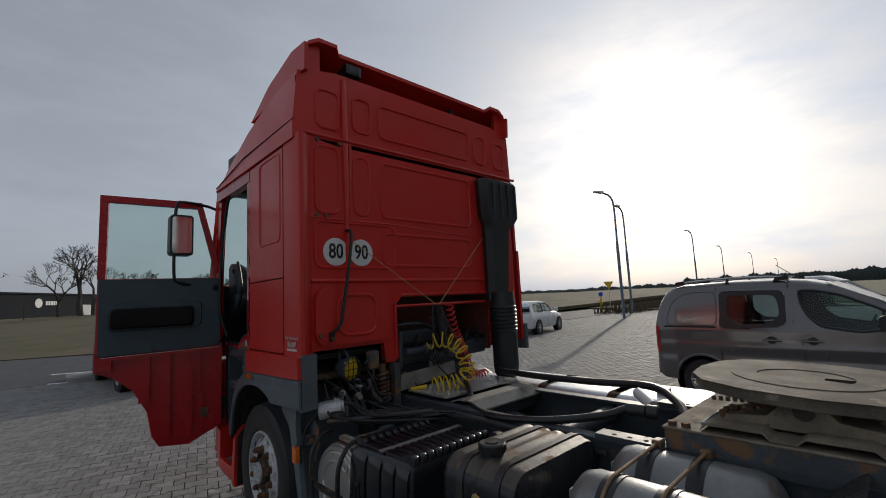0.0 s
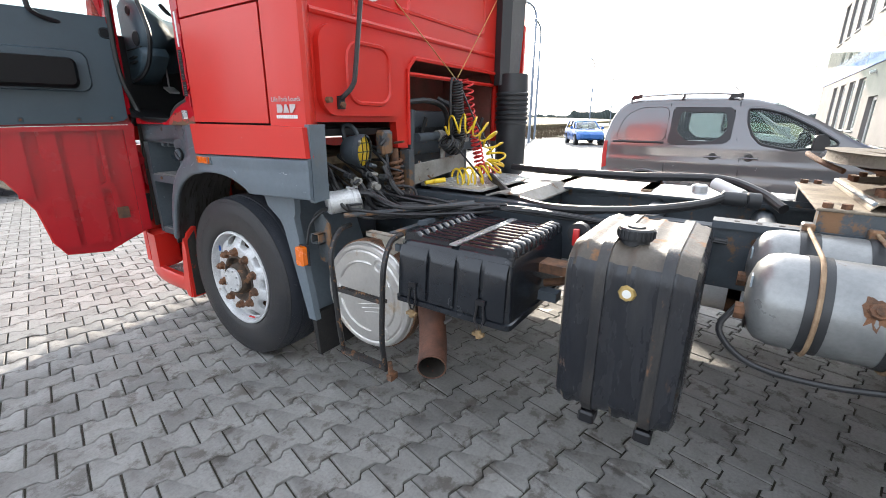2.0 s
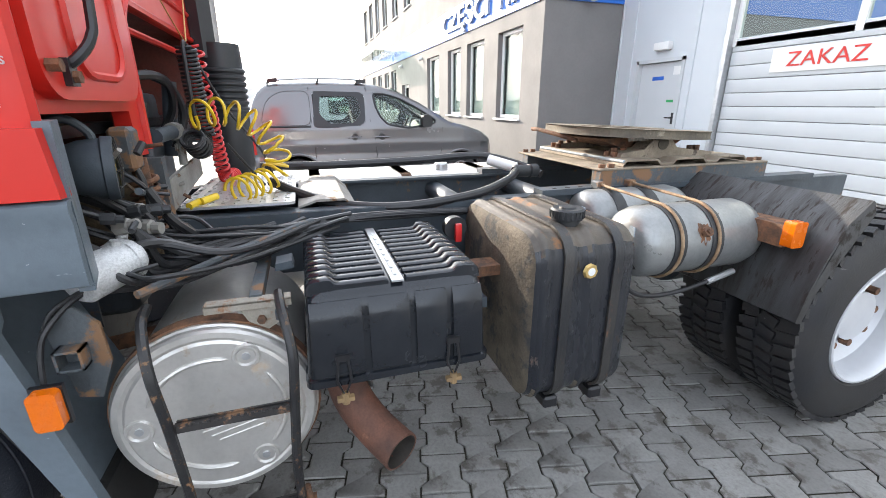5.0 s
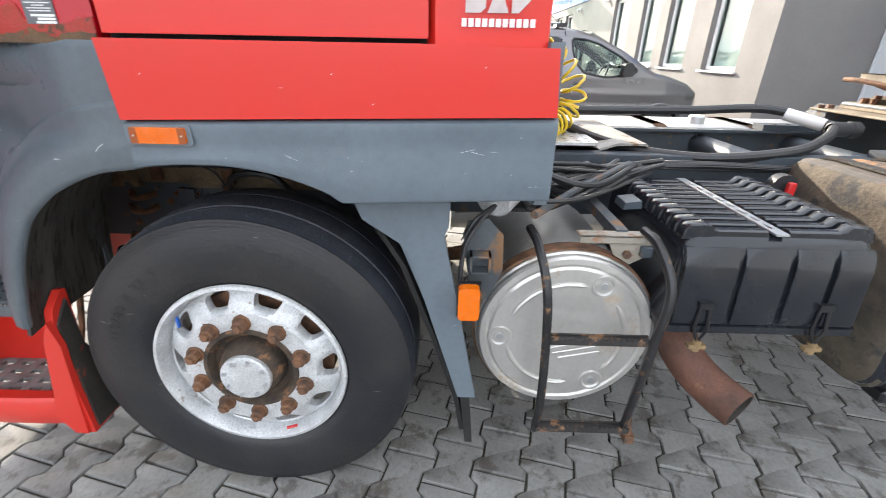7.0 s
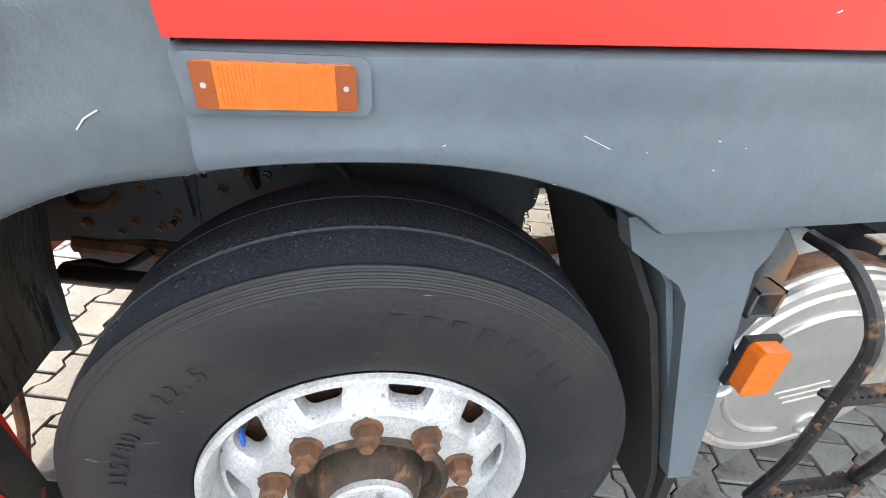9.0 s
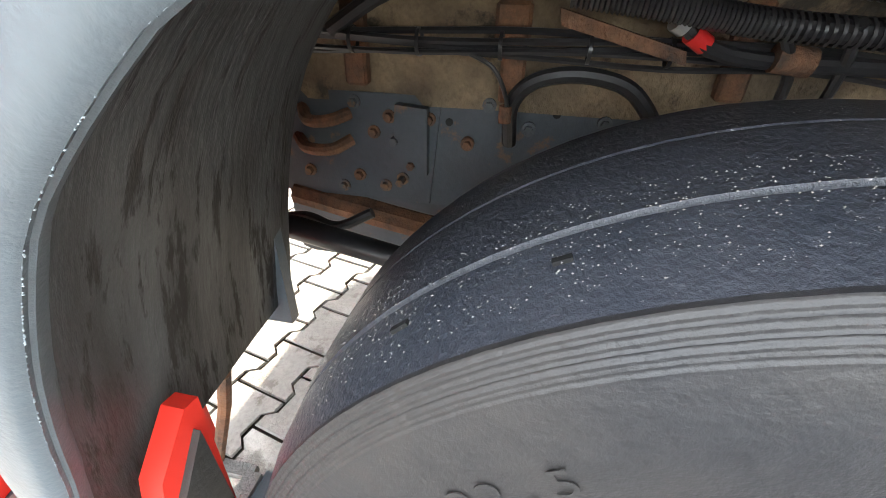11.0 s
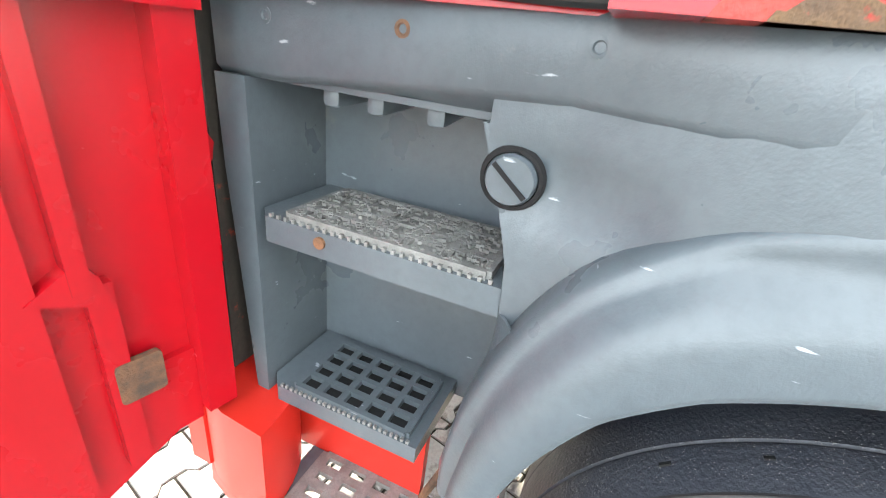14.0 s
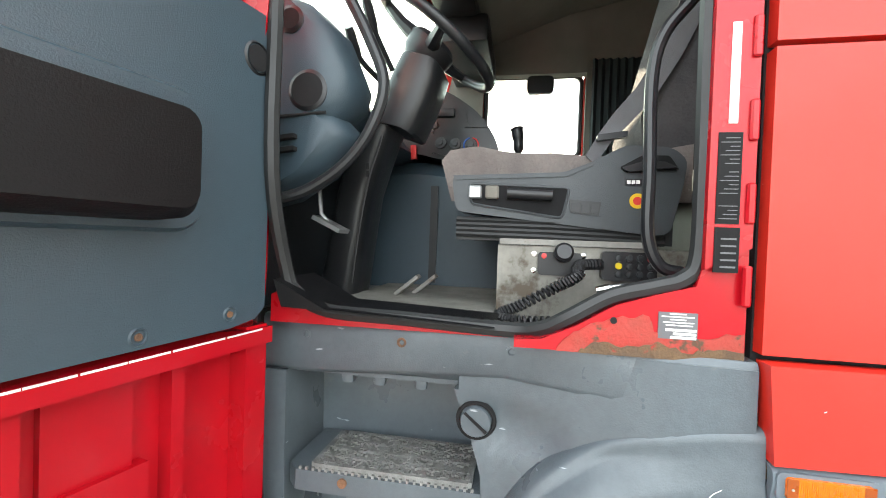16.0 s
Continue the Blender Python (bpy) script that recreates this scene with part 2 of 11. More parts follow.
PALE_RUST = material("pale_rusting_steel", (0.36, 0.33, 0.28), 0.65, 0.1, (0.22, 0.19, 0.15), 12, 0.8, fine=0.4, spots=(0.24, 0.12, 0.06), spot_scale=16, spot_cut=0.54, bump=0.4)
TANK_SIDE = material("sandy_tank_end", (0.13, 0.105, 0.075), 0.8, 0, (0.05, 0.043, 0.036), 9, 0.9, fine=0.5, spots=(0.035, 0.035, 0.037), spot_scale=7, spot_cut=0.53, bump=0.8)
TANK = material("rusty_black_tank", (0.014, 0.016, 0.021), 0.27, 0.0, (0.034, 0.035, 0.039), 5, 0.7, fine=0.3, spots=(0.13, 0.075, 0.045), spot_scale=11, spot_cut=0.655, bump=0.3, bump_scale=60, stretch=(1.8, 1.8, 0.5))
STRAP = material("chipped_strap_paint", (0.018, 0.019, 0.022), 0.4, 0, (0.05, 0.045, 0.04), 7, 0.8, fine=0.3, spots=(0.17, 0.09, 0.05), spot_scale=15, spot_cut=0.605, bump=0.5, stretch=(1.5, 1.5, 0.6))
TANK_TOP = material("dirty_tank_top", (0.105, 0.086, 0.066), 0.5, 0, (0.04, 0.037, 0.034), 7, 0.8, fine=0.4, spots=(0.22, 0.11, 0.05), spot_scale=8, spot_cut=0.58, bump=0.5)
AIR_TANK = material("grey_air_tank", (0.30, 0.305, 0.30), 0.34, 0.45, (0.18, 0.19, 0.195), 5, 0.9, fine=0.25, spots=(0.16, 0.09, 0.05), spot_scale=5.0, spot_cut=0.635, bump=0.2)
HOOP = material("tan_rusty_rod", (0.36, 0.25, 0.15), 0.7, 0.1, (0.2, 0.12, 0.07), 20, 0.9, fine=0.4, bump=0.4)
MUDGUARD = material("mudguard_plastic", (0.050, 0.052, 0.055), 0.5, 0, (0.017, 0.015, 0.014), 8, 1.0, fine=0.2, bump=0.5, bump_scale=60, stretch=(2.4, 0.45, 0.45),
                    spots=(0.020, 0.015, 0.012), spot_scale=20, spot_cut=0.54)
BRISTLE = material("spray_suppression_felt", (0.012, 0.012, 0.012), 0.9, 0, (0.03, 0.028, 0.026), 30, 0.8, fine=0.5, bump=1.0, bump_scale=170)
AMBER = material("amber_lens", (0.74, 0.145, 0.0), 0.25, 0, (0.68, 0.12, 0.0), 30, 0.5, coat=0.5, bump=0.3, bump_scale=120)
AMBER_DARK = material("amber_lens_end", (0.30, 0.055, 0.0), 0.3, 0, (0.2, 0.035, 0.0), 30, 0.5, coat=0.4)
WHITE = material("white_paint", (0.75, 0.75, 0.73), 0.4, 0, (0.66, 0.66, 0.65), 6, 0.5)
FADED_PRINT = material("faded_white_print", (0.52, 0.45, 0.44), 0.5, 0, (0.42, 0.33, 0.32), 30, 0.7)
LETTER_GREY = material("grey_lettering", (0.12, 0.12, 0.13), 0.5)
BLACK = material("black_paint", (0.012, 0.012, 0.014), 0.35, 0, (0.02, 0.02, 0.022), 8, 0.5)
BLACK_GLOSS = material("gloss_black_border", (0.008, 0.009, 0.011), 0.35, 0, (0.014, 0.015, 0.017), 6, 0.5)
# near-black stands in for the shade inside gaps, slots and holes
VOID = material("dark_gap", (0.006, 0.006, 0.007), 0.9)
YELLOW = material("yellow_coil", (0.72, 0.50, 0.015), 0.35, 0, (0.6, 0.4, 0.02), 12, 0.5, coat=0.2)
RED_COIL = material("red_coil", (0.6, 0.02, 0.02), 0.35, 0, (0.5, 0.03, 0.03), 12, 0.5, coat=0.2)
BRASS = material("yellow_brass", (0.6, 0.42, 0.16), 0.4, 0.6, (0.4, 0.28, 0.1), 20, 0.5)
LATCH = material("dirty_brass", (0.30, 0.20, 0.10), 0.6, 0.2, (0.16, 0.11, 0.06), 20, 0.8, bump=0.4)
# recess shade put into the colour: the red is darkened and browned
RED_DULL = material("shaded_red_lining", (0.20, 0.05, 0.038), 0.8, 0, (0.10, 0.055, 0.042), 5, 0.9, fine=0.4, bump=0.4)
ARM_PAD = material("black_leatherette", (0.004, 0.004, 0.0046), 0.5, 0, (0.007, 0.007, 0.008), 7, 0.5, spec=0.2, bump=0.25, bump_scale=260)
TRIM = material("blue_grey_trim", (0.038, 0.063, 0.082), 0.44, 0, (0.031, 0.051, 0.066), 4, 0.6, fine=0.1, bump=0.25, bump_scale=320)
TRIM_DARK = material("dark_dash_plastic", (0.0105, 0.0115, 0.0135), 0.34, 0, (0.018, 0.020, 0.022), 6, 0.5, bump=0.15, bump_scale=300)
HEADLINER = material("beige_headliner", (0.20, 0.185, 0.16), 0.9, 0, (0.16, 0.15, 0.13), 5, 0.6, bump=0.3, bump_scale=220)
CARPET = material("dusty_floor_mat", (0.24, 0.23, 0.205), 0.9, 0, (0.15, 0.145, 0.13), 9, 0.8, fine=0.3, bump=0.8, bump_scale=120)
FABRIC = material("taupe_velour", (0.21, 0.18, 0.168), 0.95, 0, (0.11, 0.096, 0.09), 9, 0.8, fine=0.2, bump=0.8, bump_scale=90)
FABRIC_DARK = material("charcoal_velour", (0.045, 0.043, 0.046), 0.95, 0, (0.075, 0.07, 0.072), 11, 0.8, fine=0.2, bump=0.8, bump_scale=90)
CURTAIN = material("dark_curtain", (0.03, 0.04, 0.042), 0.9, 0, (0.045, 0.055, 0.058), 8, 0.5)
SEAL = material("rubber_seal", (0.016, 0.017, 0.018), 0.5)
UNDERSEAL = material("dusty_underseal", (0.27, 0.20, 0.125), 0.9, 0, (0.06, 0.048, 0.036), 7, 1.0, fine=0.6, spots=(0.05, 0.04, 0.03), spot_scale=6, spot_cut=0.55, bump=1.0, bump_scale=90)
GLASS = glass("window_glass", (0.80, 0.88, 0.86))
CAR_GLASS = glass("car_glass", (0.74, 0.80, 0.78))
DIRTY_STEEL = material("dirty_steel", (0.32, 0.31, 0.285), 0.6, 0.1, (0.17, 0.16, 0.145), 7, 0.8, fine=0.3, spots=(0.15, 0.085, 0.045), spot_scale=9, spot_cut=0.58, bump=0.3)
DARK_GLASS = glass("tinted_glass", (0.42, 0.50, 0.50))
CLEAR = glass("clear_lens", (0.92, 0.92, 0.9))
MIRROR = material("mirror_face", (0.85, 0.87, 0.88), 0.03, 1.0)
CHROME = material("chrome", (0.8, 0.8, 0.8), 0.12, 1.0)
PLATE = material("dry_greased_plate", (0.17, 0.14, 0.10), 0.8, 0, (0.09, 0.08, 0.065), 6, 0.9, fine=0.5, spots=(0.30, 0.26, 0.20), spot_scale=7, spot_cut=0.60, bump=0.8, bump_scale=70)
TAN_GRIME = material("sandy_grimed_steel", (0.30, 0.25, 0.185), 0.85, 0, (0.15, 0.12, 0.09), 8, 0.9, fine=0.5, spots=(0.07, 0.055, 0.045), spot_scale=9, spot_cut=0.60, bump=0.5)
GREASE = material("greasy_plate", (0.075, 0.062, 0.045), 0.8, 0.0, (0.035, 0.03, 0.025), 5, 0.8, fine=0.4, spots=(0.2, 0.13, 0.075), spot_scale=5, spot_cut=0.58, bump=0.7, bump_scale=70)
STONE = material("concrete_paver", (0.240, 0.236, 0.226), 0.82, 0, (0.182, 0.176, 0.166), 5, 0.8, fine=0.4, spots=(0.105, 0.095, 0.085), spot_scale=8, spot_cut=0.535,
                 spot_rough=0.6, per_object=0.16, placed=True, bump=0.6, bump_scale=120)
STONE_FAR = material("concrete_pavers_far", (0.240, 0.236, 0.226), 0.82, 0, (0.182, 0.176, 0.166), 5, 0.8, fine=0.4, spots=(0.105, 0.095, 0.085), spot_scale=8, spot_cut=0.535,
                     spot_rough=0.6, per_island=0.16, bump=0.6, bump_scale=120)
JOINT = material("sandy_joint", (0.035, 0.032, 0.026), 0.95, 0, (0.06, 0.056, 0.034), 6, 0.7, fine=0.3, bump=0.6)
ASPHALT = material("asphalt", (0.06, 0.062, 0.066), 0.8, 0, (0.045, 0.046, 0.05), 2, 0.7, fine=0.3, bump=0.5)
FIELD = material("winter_field", (0.115, 0.085, 0.04), 0.95, 0, (0.06, 0.065, 0.022), 0.35, 0.9, fine=0.5, bump=1.0, bump_scale=4)
FIELD_FAR = material("far_field", (0.12, 0.10, 0.05), 0.95, 0, (0.08, 0.08, 0.03), 0.05, 0.9, fine=0.3)
KERB = material("concrete_kerb", (0.3, 0.29, 0.27), 0.85, 0, (0.2, 0.19, 0.18), 8, 0.7, fine=0.3, bump=0.5)
GRAVEL = material("pale_gravel", (0.34, 0.33, 0.3), 0.9, 0, (0.16, 0.155, 0.14), 40, 0.9, bump=1.0, bump_scale=60)
PLASTER = material("grey_plaster", (0.19, 0.182, 0.176), 0.85, 0, (0.165, 0.158, 0.154), 1.5, 0.6, fine=0.1, bump=0.25, bump_scale=90)
CLADDING = material("pale_cladding", (0.55, 0.58, 0.6), 0.42, 0, (0.5, 0.53, 0.56), 1.2, 0.5)
GATE = material("grey_gate_panel", (0.52, 0.54, 0.55), 0.45, 0, (0.47, 0.49, 0.5), 1.5, 0.5, bump=0.05)
BLUE_BAND = material("blue_fascia", (0.02, 0.13, 0.5), 0.32, 0, (0.03, 0.16, 0.55), 1.0, 0.5)
VAN_PAINT = material("grey_brown_car_paint", (0.15, 0.148, 0.154), 0.20, 0.45, (0.14, 0.138, 0.142), 2, 0.5, coat=0.6)
BLUE_PAINT = material("blue_car_paint", (0.008, 0.045, 0.33), 0.22, 0.2, (0.01, 0.055, 0.38), 2, 0.4, coat=0.8)
WHITE_PAINT = material("white_car_paint", (0.7, 0.7, 0.7), 0.28, 0, (0.66, 0.66, 0.66), 2, 0.4, coat=0.5)
TEAL_PAINT = material("teal_car_paint", (0.02, 0.10, 0.14), 0.28, 0.2, (0.02, 0.08, 0.12), 2, 0.4, coat=0.5)
SKY_PAINT = material("bright_blue_car_paint", (0.03, 0.14, 0.42), 0.28, 0.2, (0.03, 0.12, 0.38), 2, 0.4, coat=0.5)
SILVER_PAINT = material("silver_car_paint", (0.45, 0.46, 0.47), 0.3, 0.5, (0.4, 0.41, 0.42), 2, 0.4, coat=0.5)
BARK = material("grey_bark", (0.075, 0.062, 0.05), 0.95, 0, (0.045, 0.04, 0.034), 8, 0.8)
HEDGE = material("brown_brush", (0.11, 0.075, 0.045), 0.95, 0, (0.06, 0.05, 0.03), 3, 0.8)
FOREST = material("far_forest", (0.03, 0.042, 0.038), 0.95, 0, (0.045, 0.055, 0.05), 0.2, 0.8)
POLE = material("painted_pole", (0.2, 0.24, 0.3), 0.45, 0.4, (0.16, 0.19, 0.24), 4, 0.5)
LAMP_RED = material("red_lens", (0.4, 0.01, 0.01), 0.2, 0, coat=0.5)
SHED = material("dark_shed_cladding", (0.03, 0.033, 0.038), 0.95, 0, (0.025, 0.027, 0.031), 1, 0.5, spec=0.1)
YELLOW_SIGN = material("yellow_sign", (0.8, 0.5, 0.02), 0.4)
BLUE_SIGN = material("blue_sign", (0.02, 0.12, 0.5), 0.4)
RED_LETTER = material("red_lettering", (0.65, 0.03, 0.02), 0.5)
STEEL_LETTER = material("silver_lettering", (0.55, 0.56, 0.58), 0.35, 0.6)


# ---------------------------------------------------------------- mesh tools
def add_box(bm, c, s, m=None):
    """A box of size s at c; m: a turn about its centre."""
    v = bmesh.ops.create_cube(bm, size=1.0)["verts"]
    t = Matrix.Translation(c) @ (m or Matrix()) @ Matrix.Diagonal((*s, 1))
    bmesh.ops.transform(bm, matrix=t, verts=v)
    return v


def span(bm, a, b):
    return add_box(bm, [(p + q) / 2 for p, q in zip(a, b)], [abs(q - p) for p, q in zip(a, b)])


def prism(bm, pts, axis, a, b):
    """The polygon pts, in the two other axes' order, pushed from a to b along axis."""
    def at(p, h):
        return {"x": (h, p[0], p[1]), "y": (p[0], h, p[1]), "z": (p[0], p[1], h)}[axis]
    lo, hi = [bm.verts.new(at(p, a)) for p in pts], [bm.verts.new(at(p, b)) for p in pts]
    k = len(pts)
    bm.faces.new(lo)
    bm.faces.new(hi[::-1])
    for i in range(k):
        bm.faces.new((lo[i], lo[(i + 1) % k], hi[(i + 1) % k], hi[i]))
    return lo + hi


def basis(d):
    d = Vector(d).normalized()
    u = d.orthogonal().normalized() if abs(d.z) > 0.95 else d.cross(Vector((0, 0, 1))).normalized()
    return d, u, d.cross(u)


def tube(bm, pts, r, seg=8, closed=False, caps=True):
    """A round bar along a chain of points; r: one radius or one a point."""
    pts = [Vector(p) for p in pts]
    k = len(pts)
    rs = r if isinstance(r, (list, tuple)) else [r] * k
    rings, u = [], None
    for i, p in enumerate(pts):
        if closed:
            d = (pts[(i + 1) % k] - pts[i - 1])
        else:
            d = pts[min(i + 1, k - 1)] - pts[max(i - 1, 0)]
        d = d.normalized()
        if u is None:
            _, u, _ = basis(d)
        u = (u - d * u.dot(d))
        u = u.normalized() if u.length > 1e-6 else basis(d)[1]
        w = d.cross(u)
        rings.append([bm.verts.new(p + rs[i] * (math.cos(a) * u + math.sin(a) * w)) for a in [2 * math.pi * j / seg for j in range(seg)]])
    for i in range(k if closed else k - 1):
        a, b = rings[i], rings[(i + 1) % k]
        for j in range(seg):
            bm.faces.new((a[j], a[(j + 1) % seg], b[(j + 1) % seg], b[j]))
    if caps and not closed:
        bm.faces.new(rings[0][::-1])
        bm.faces.new(rings[-1])


def smooth_path(pts, n=8):
    """A rounded chain through the points (Catmull-Rom)."""
    p = [Vector(q) for q in pts]
    p = [2 * p[0] - p[1]] + p + [2 * p[-1] - p[-2]]
    out = []
    for i in range(1, len(p) - 2):
        for j in range(n):
            t = j / n
            a, b, c, d = p[i - 1], p[i], p[i + 1], p[i + 2]
            out.append(0.5 * ((2 * b) + (c - a) * t + (2 * a - 5 * b + 4 * c - d) * t * t + (3 * b - a - 3 * c + d) * t ** 3))
    return out + [p[-2]]


def coil(path, r, turns, n=14):
    """Points of a coil round a smooth path."""
    path = smooth_path(path, 10)
    out, total = [], int(turns * n)
    k = len(path) - 1
    for i in range(total + 1):
        s = i / total * k
        a = min(int(s), k - 1)
        q = path[a].lerp(path[a + 1], s - a)
        d, u, w = basis(path[a + 1] - path[a])
        ang = 2 * math.pi * i / n
        out.append(q + r * (math.cos(ang) * u + math.sin(ang) * w))
    return out


def lathe(bm, prof, c, axis, seg=32, closed=False):
    """prof: (radius, height) turned about the axis through c."""
    d, u, w = basis(axis)
    c = Vector(c)
    rings = []
    for r, h in prof:
        if r < 1e-5:
            rings.append([bm.verts.new(c + d * h)])
        else:
            rings.append([bm.verts.new(c + d * h + r * (math.cos(a) * u + math.sin(a) * w)) for a in [2 * math.pi * j / seg for j in range(seg)]])
    k = len(rings)
    for i in range(k if closed else k - 1):
        a, b = rings[i], rings[(i + 1) % k]
        for j in range(seg):
            j2 = (j + 1) % seg
            if len(a) == 1 and len(b) == 1:
                continue
            if len(a) == 1:
                bm.faces.new((a[0], b[j2], b[j]))
            elif len(b) == 1:
                bm.faces.new((a[j], a[j2], b[0]))
            else:
                bm.faces.new((a[j], a[j2], b[j2], b[j]))


def rod(bm, p0, p1, r, seg=16, r1=None):
    p0, p1 = Vector(p0), Vector(p1)
    h = (p1 - p0).length
    lathe(bm, [(0, 0), (r, 0), (r1 if r1 is not None else r, h), (0, h)], p0, p1 - p0, seg)


def loft(bm, rings, caps=True):
    """Rings of equal length joined one to the next."""
    vs = [[bm.verts.new(p) for p in ring] for ring in rings]
    k = len(vs[0])
    for a, b in zip(vs, vs[1:]):
        for j in range(k):
            bm.faces.new((a[j], a[(j + 1) % k], b[(j + 1) % k], b[j]))
    if caps:
        bm.faces.new(vs[0][::-1])
        bm.faces.new(vs[-1])


def sheet(bm, rows, thick, normal):
    """A bent sheet from rows of points, made thick along the normal."""
    nv = Vector(normal).normalized() * thick
    a = [[bm.verts.new(p) for p in r] for r in rows]
    b = [[bm.verts.new(Vector(p) + nv) for p in r] for r in rows]
    n, m = len(rows), len(rows[0])
    for i in range(n - 1):
        for j in range(m - 1):
            bm.faces.new((a[i][j], a[i][j + 1], a[i + 1][j + 1], a[i + 1][j]))
            bm.faces.new((b[i][j], b[i + 1][j], b[i + 1][j + 1], b[i][j + 1]))
    for i in range(n - 1):
        bm.faces.new((a[i][0], a[i + 1][0], b[i + 1][0], b[i][0]))
        bm.faces.new((a[i][-1], b[i][-1], b[i + 1][-1], a[i + 1][-1]))
    for j in range(m - 1):
        bm.faces.new((a[0][j], b[0][j], b[0][j + 1], a[0][j + 1]))
        bm.faces.new((a[-1][j], a[-1][j + 1], b[-1][j + 1], b[-1][j]))


def round_rect(x0, y0, x1, y1, r, n=4):
    out = []
    for cx, cy, a0 in ((x1 - r, y1 - r, 0), (x0 + r, y1 - r, 90), (x0 + r, y0 + r, 180), (x1 - r, y0 + r, 270)):
        for i in range(n + 1):
            a = radians(a0 + 90 * i / n)
            out.append((cx + r * math.cos(a), cy + r * math.sin(a)))
    return out


def bevel(bm, w, seg=2, angle=30):
    es = [e for e in bm.edges if len(e.link_faces) == 2 and e.calc_face_angle(0) > radians(angle)]
    if es:
        bmesh.ops.bevel(bm, geom=es, offset=w, segments=seg, affect='EDGES', profile=0.6, clamp_overlap=True)


def finish(name, bm, mat, sharp=35):
    bmesh.ops.recalc_face_normals(bm, faces=bm.faces[:])
    for f in bm.faces:
        f.smooth = True
    for e in bm.edges:
        if len(e.link_faces) == 2 and e.calc_face_angle(0) > radians(sharp):
            e.smooth = False
    me = bpy.data.meshes.new(name)
    bm.to_mesh(me)
    bm.free()
    me.materials.append(mat)
    return me


def part(name, bm, mat, parent, label="", sharp=35):
    """A bmesh as one mesh object under a thing or a part."""
    ob = new(name, finish(name, bm, mat, sharp))
    ob.parent = parent
    return tagged(ob, label)


def thing(name, label, category, m=None, group="", kind=""):
    ob = new(name)
    ob.empty_display_size = 0.2
    if m is not None:
        ob.matrix_world = m
    return tagged(ob, label, category, group, kind)


def solid(name, bm, mat, label, category="", kind="", group="", m=None, sharp=35):
    ob = new(name, finish(name, bm, mat, sharp))
    if m is not None:
        ob.matrix_world = m
    return tagged(ob, label, category, group, kind)


def lettering(name, text, size, m, mat, parent, depth=0.001, label="", squeeze=1.0, align='CENTER', bold=0.0):
    """Raised letters in the built-in font, turned into a mesh."""
    cu = bpy.data.curves.new(name, 'FONT')
    cu.body, cu.size, cu.extrude, cu.align_x, cu.align_y = text, size, depth, align, 'CENTER'
    cu.resolution_u, cu.offset = 3, bold
    tmp = new(name + "_outline", cu)
    me = bpy.data.meshes.new_from_object(tmp.evaluated_get(bpy.context.evaluated_depsgraph_get()))
    bpy.data.objects.remove(tmp)
    bpy.data.curves.remove(cu)
    me.transform(m @ Matrix.Diagonal((squeeze, 1, 1, 1)))
    me.materials.clear()
    me.materials.append(mat)
    ob = new(name, me)
    ob.parent = parent
    return tagged(ob, label)


def split_letters(ob):
    """Each letter of a lettering as a part of its own; marks above a letter stay with it."""
    bm = bmesh.new()
    bm.from_mesh(ob.data)
    left, groups = set(bm.faces), []
    while left:
        stack, island = [left.pop()], []
        while stack:
            f = stack.pop()
            island.append(f)
            for e in f.edges:
                for g in e.link_faces:
                    if g in left:
                        left.remove(g)
                        stack.append(g)
        xs = [v.co.x for f in island for v in f.verts]
        groups.append([min(xs), max(xs), island])
    groups.sort(key=lambda g: g[0])
    merged = []
    for g in groups:
        if merged and g[0] < merged[-1][1] - 0.02:
            merged[-1] = [merged[-1][0], max(g[1], merged[-1][1]), merged[-1][2] + g[2]]
        else:
            merged.append(g)
    for k, g in enumerate(merged):
        me = bpy.data.meshes.new("letter")
        ids = {}
        faces = [[ids.setdefault(v, len(ids)) for v in f.verts] for f in g[2]]
        me.from_pydata([tuple(v.co) for v in ids], [], faces)
        me.materials.append(ob.data.materials[0])
        part_ob = new("letter", me)
        part_ob.parent = ob.parent
        tagged(part_ob, "silver block letter")
    bm.free()
    bpy.data.objects.remove(ob)


def side_text(y, z, x):
    """A pose for lettering on a wall that faces -x, read from outside."""
    return pose(x, y, z, 90, 0, -90)


def rear_text(x, z, y):
    """A pose for lettering on a wall that faces -y."""
    return pose(x, y, z, 90, 0, 0)


def table(x, pts):
    """Straight-line value of a table of (x, v) pairs."""
    if x <= pts[0][0]:
        return pts[0][1]
    for (x0, v0), (x1, v1) in zip(pts, pts[1:]):
        if x <= x1:
            return v0 + (v1 - v0) * (x - x0) / (x1 - x0)
    return pts[-1][1]


def inside(p, poly):
    hit = False
    for (x0, z0), (x1, z1) in zip(poly, poly[1:] + poly[:1]):
        if (z0 > p[1]) != (z1 > p[1]) and p[0] < x0 + (p[1] - z0) * (x1 - x0) / (z1 - z0):
            hit = not hit
    return hit


def rounded(poly, r=0.06, n=4):
    """The polygon with its corners rounded."""
    out = []
    k = len(poly)
    for i in range(k):
        a, b, c = Vector(poly[i - 1]), Vector(poly[i]), Vector(poly[(i + 1) % k])
        ra, rc = min(r, (a - b).length * 0.45), min(r, (c - b).length * 0.45)
        p, q = b + (a - b).normalized() * ra, b + (c - b).normalized() * rc
        for j in range(n + 1):
            t = j / n
            out.append(tuple((1 - t) ** 2 * p + 2 * t * (1 - t) * b + t * t * q))
    return out


B = bmesh.new

# ---------------------------------------------------------------- ground
ground = B()
span(ground, (-900, -900, -0.4), (900, 900, -0.05))
solid("ground", ground, JOINT, "sandy bed under the paved yard", "ground", "structure")

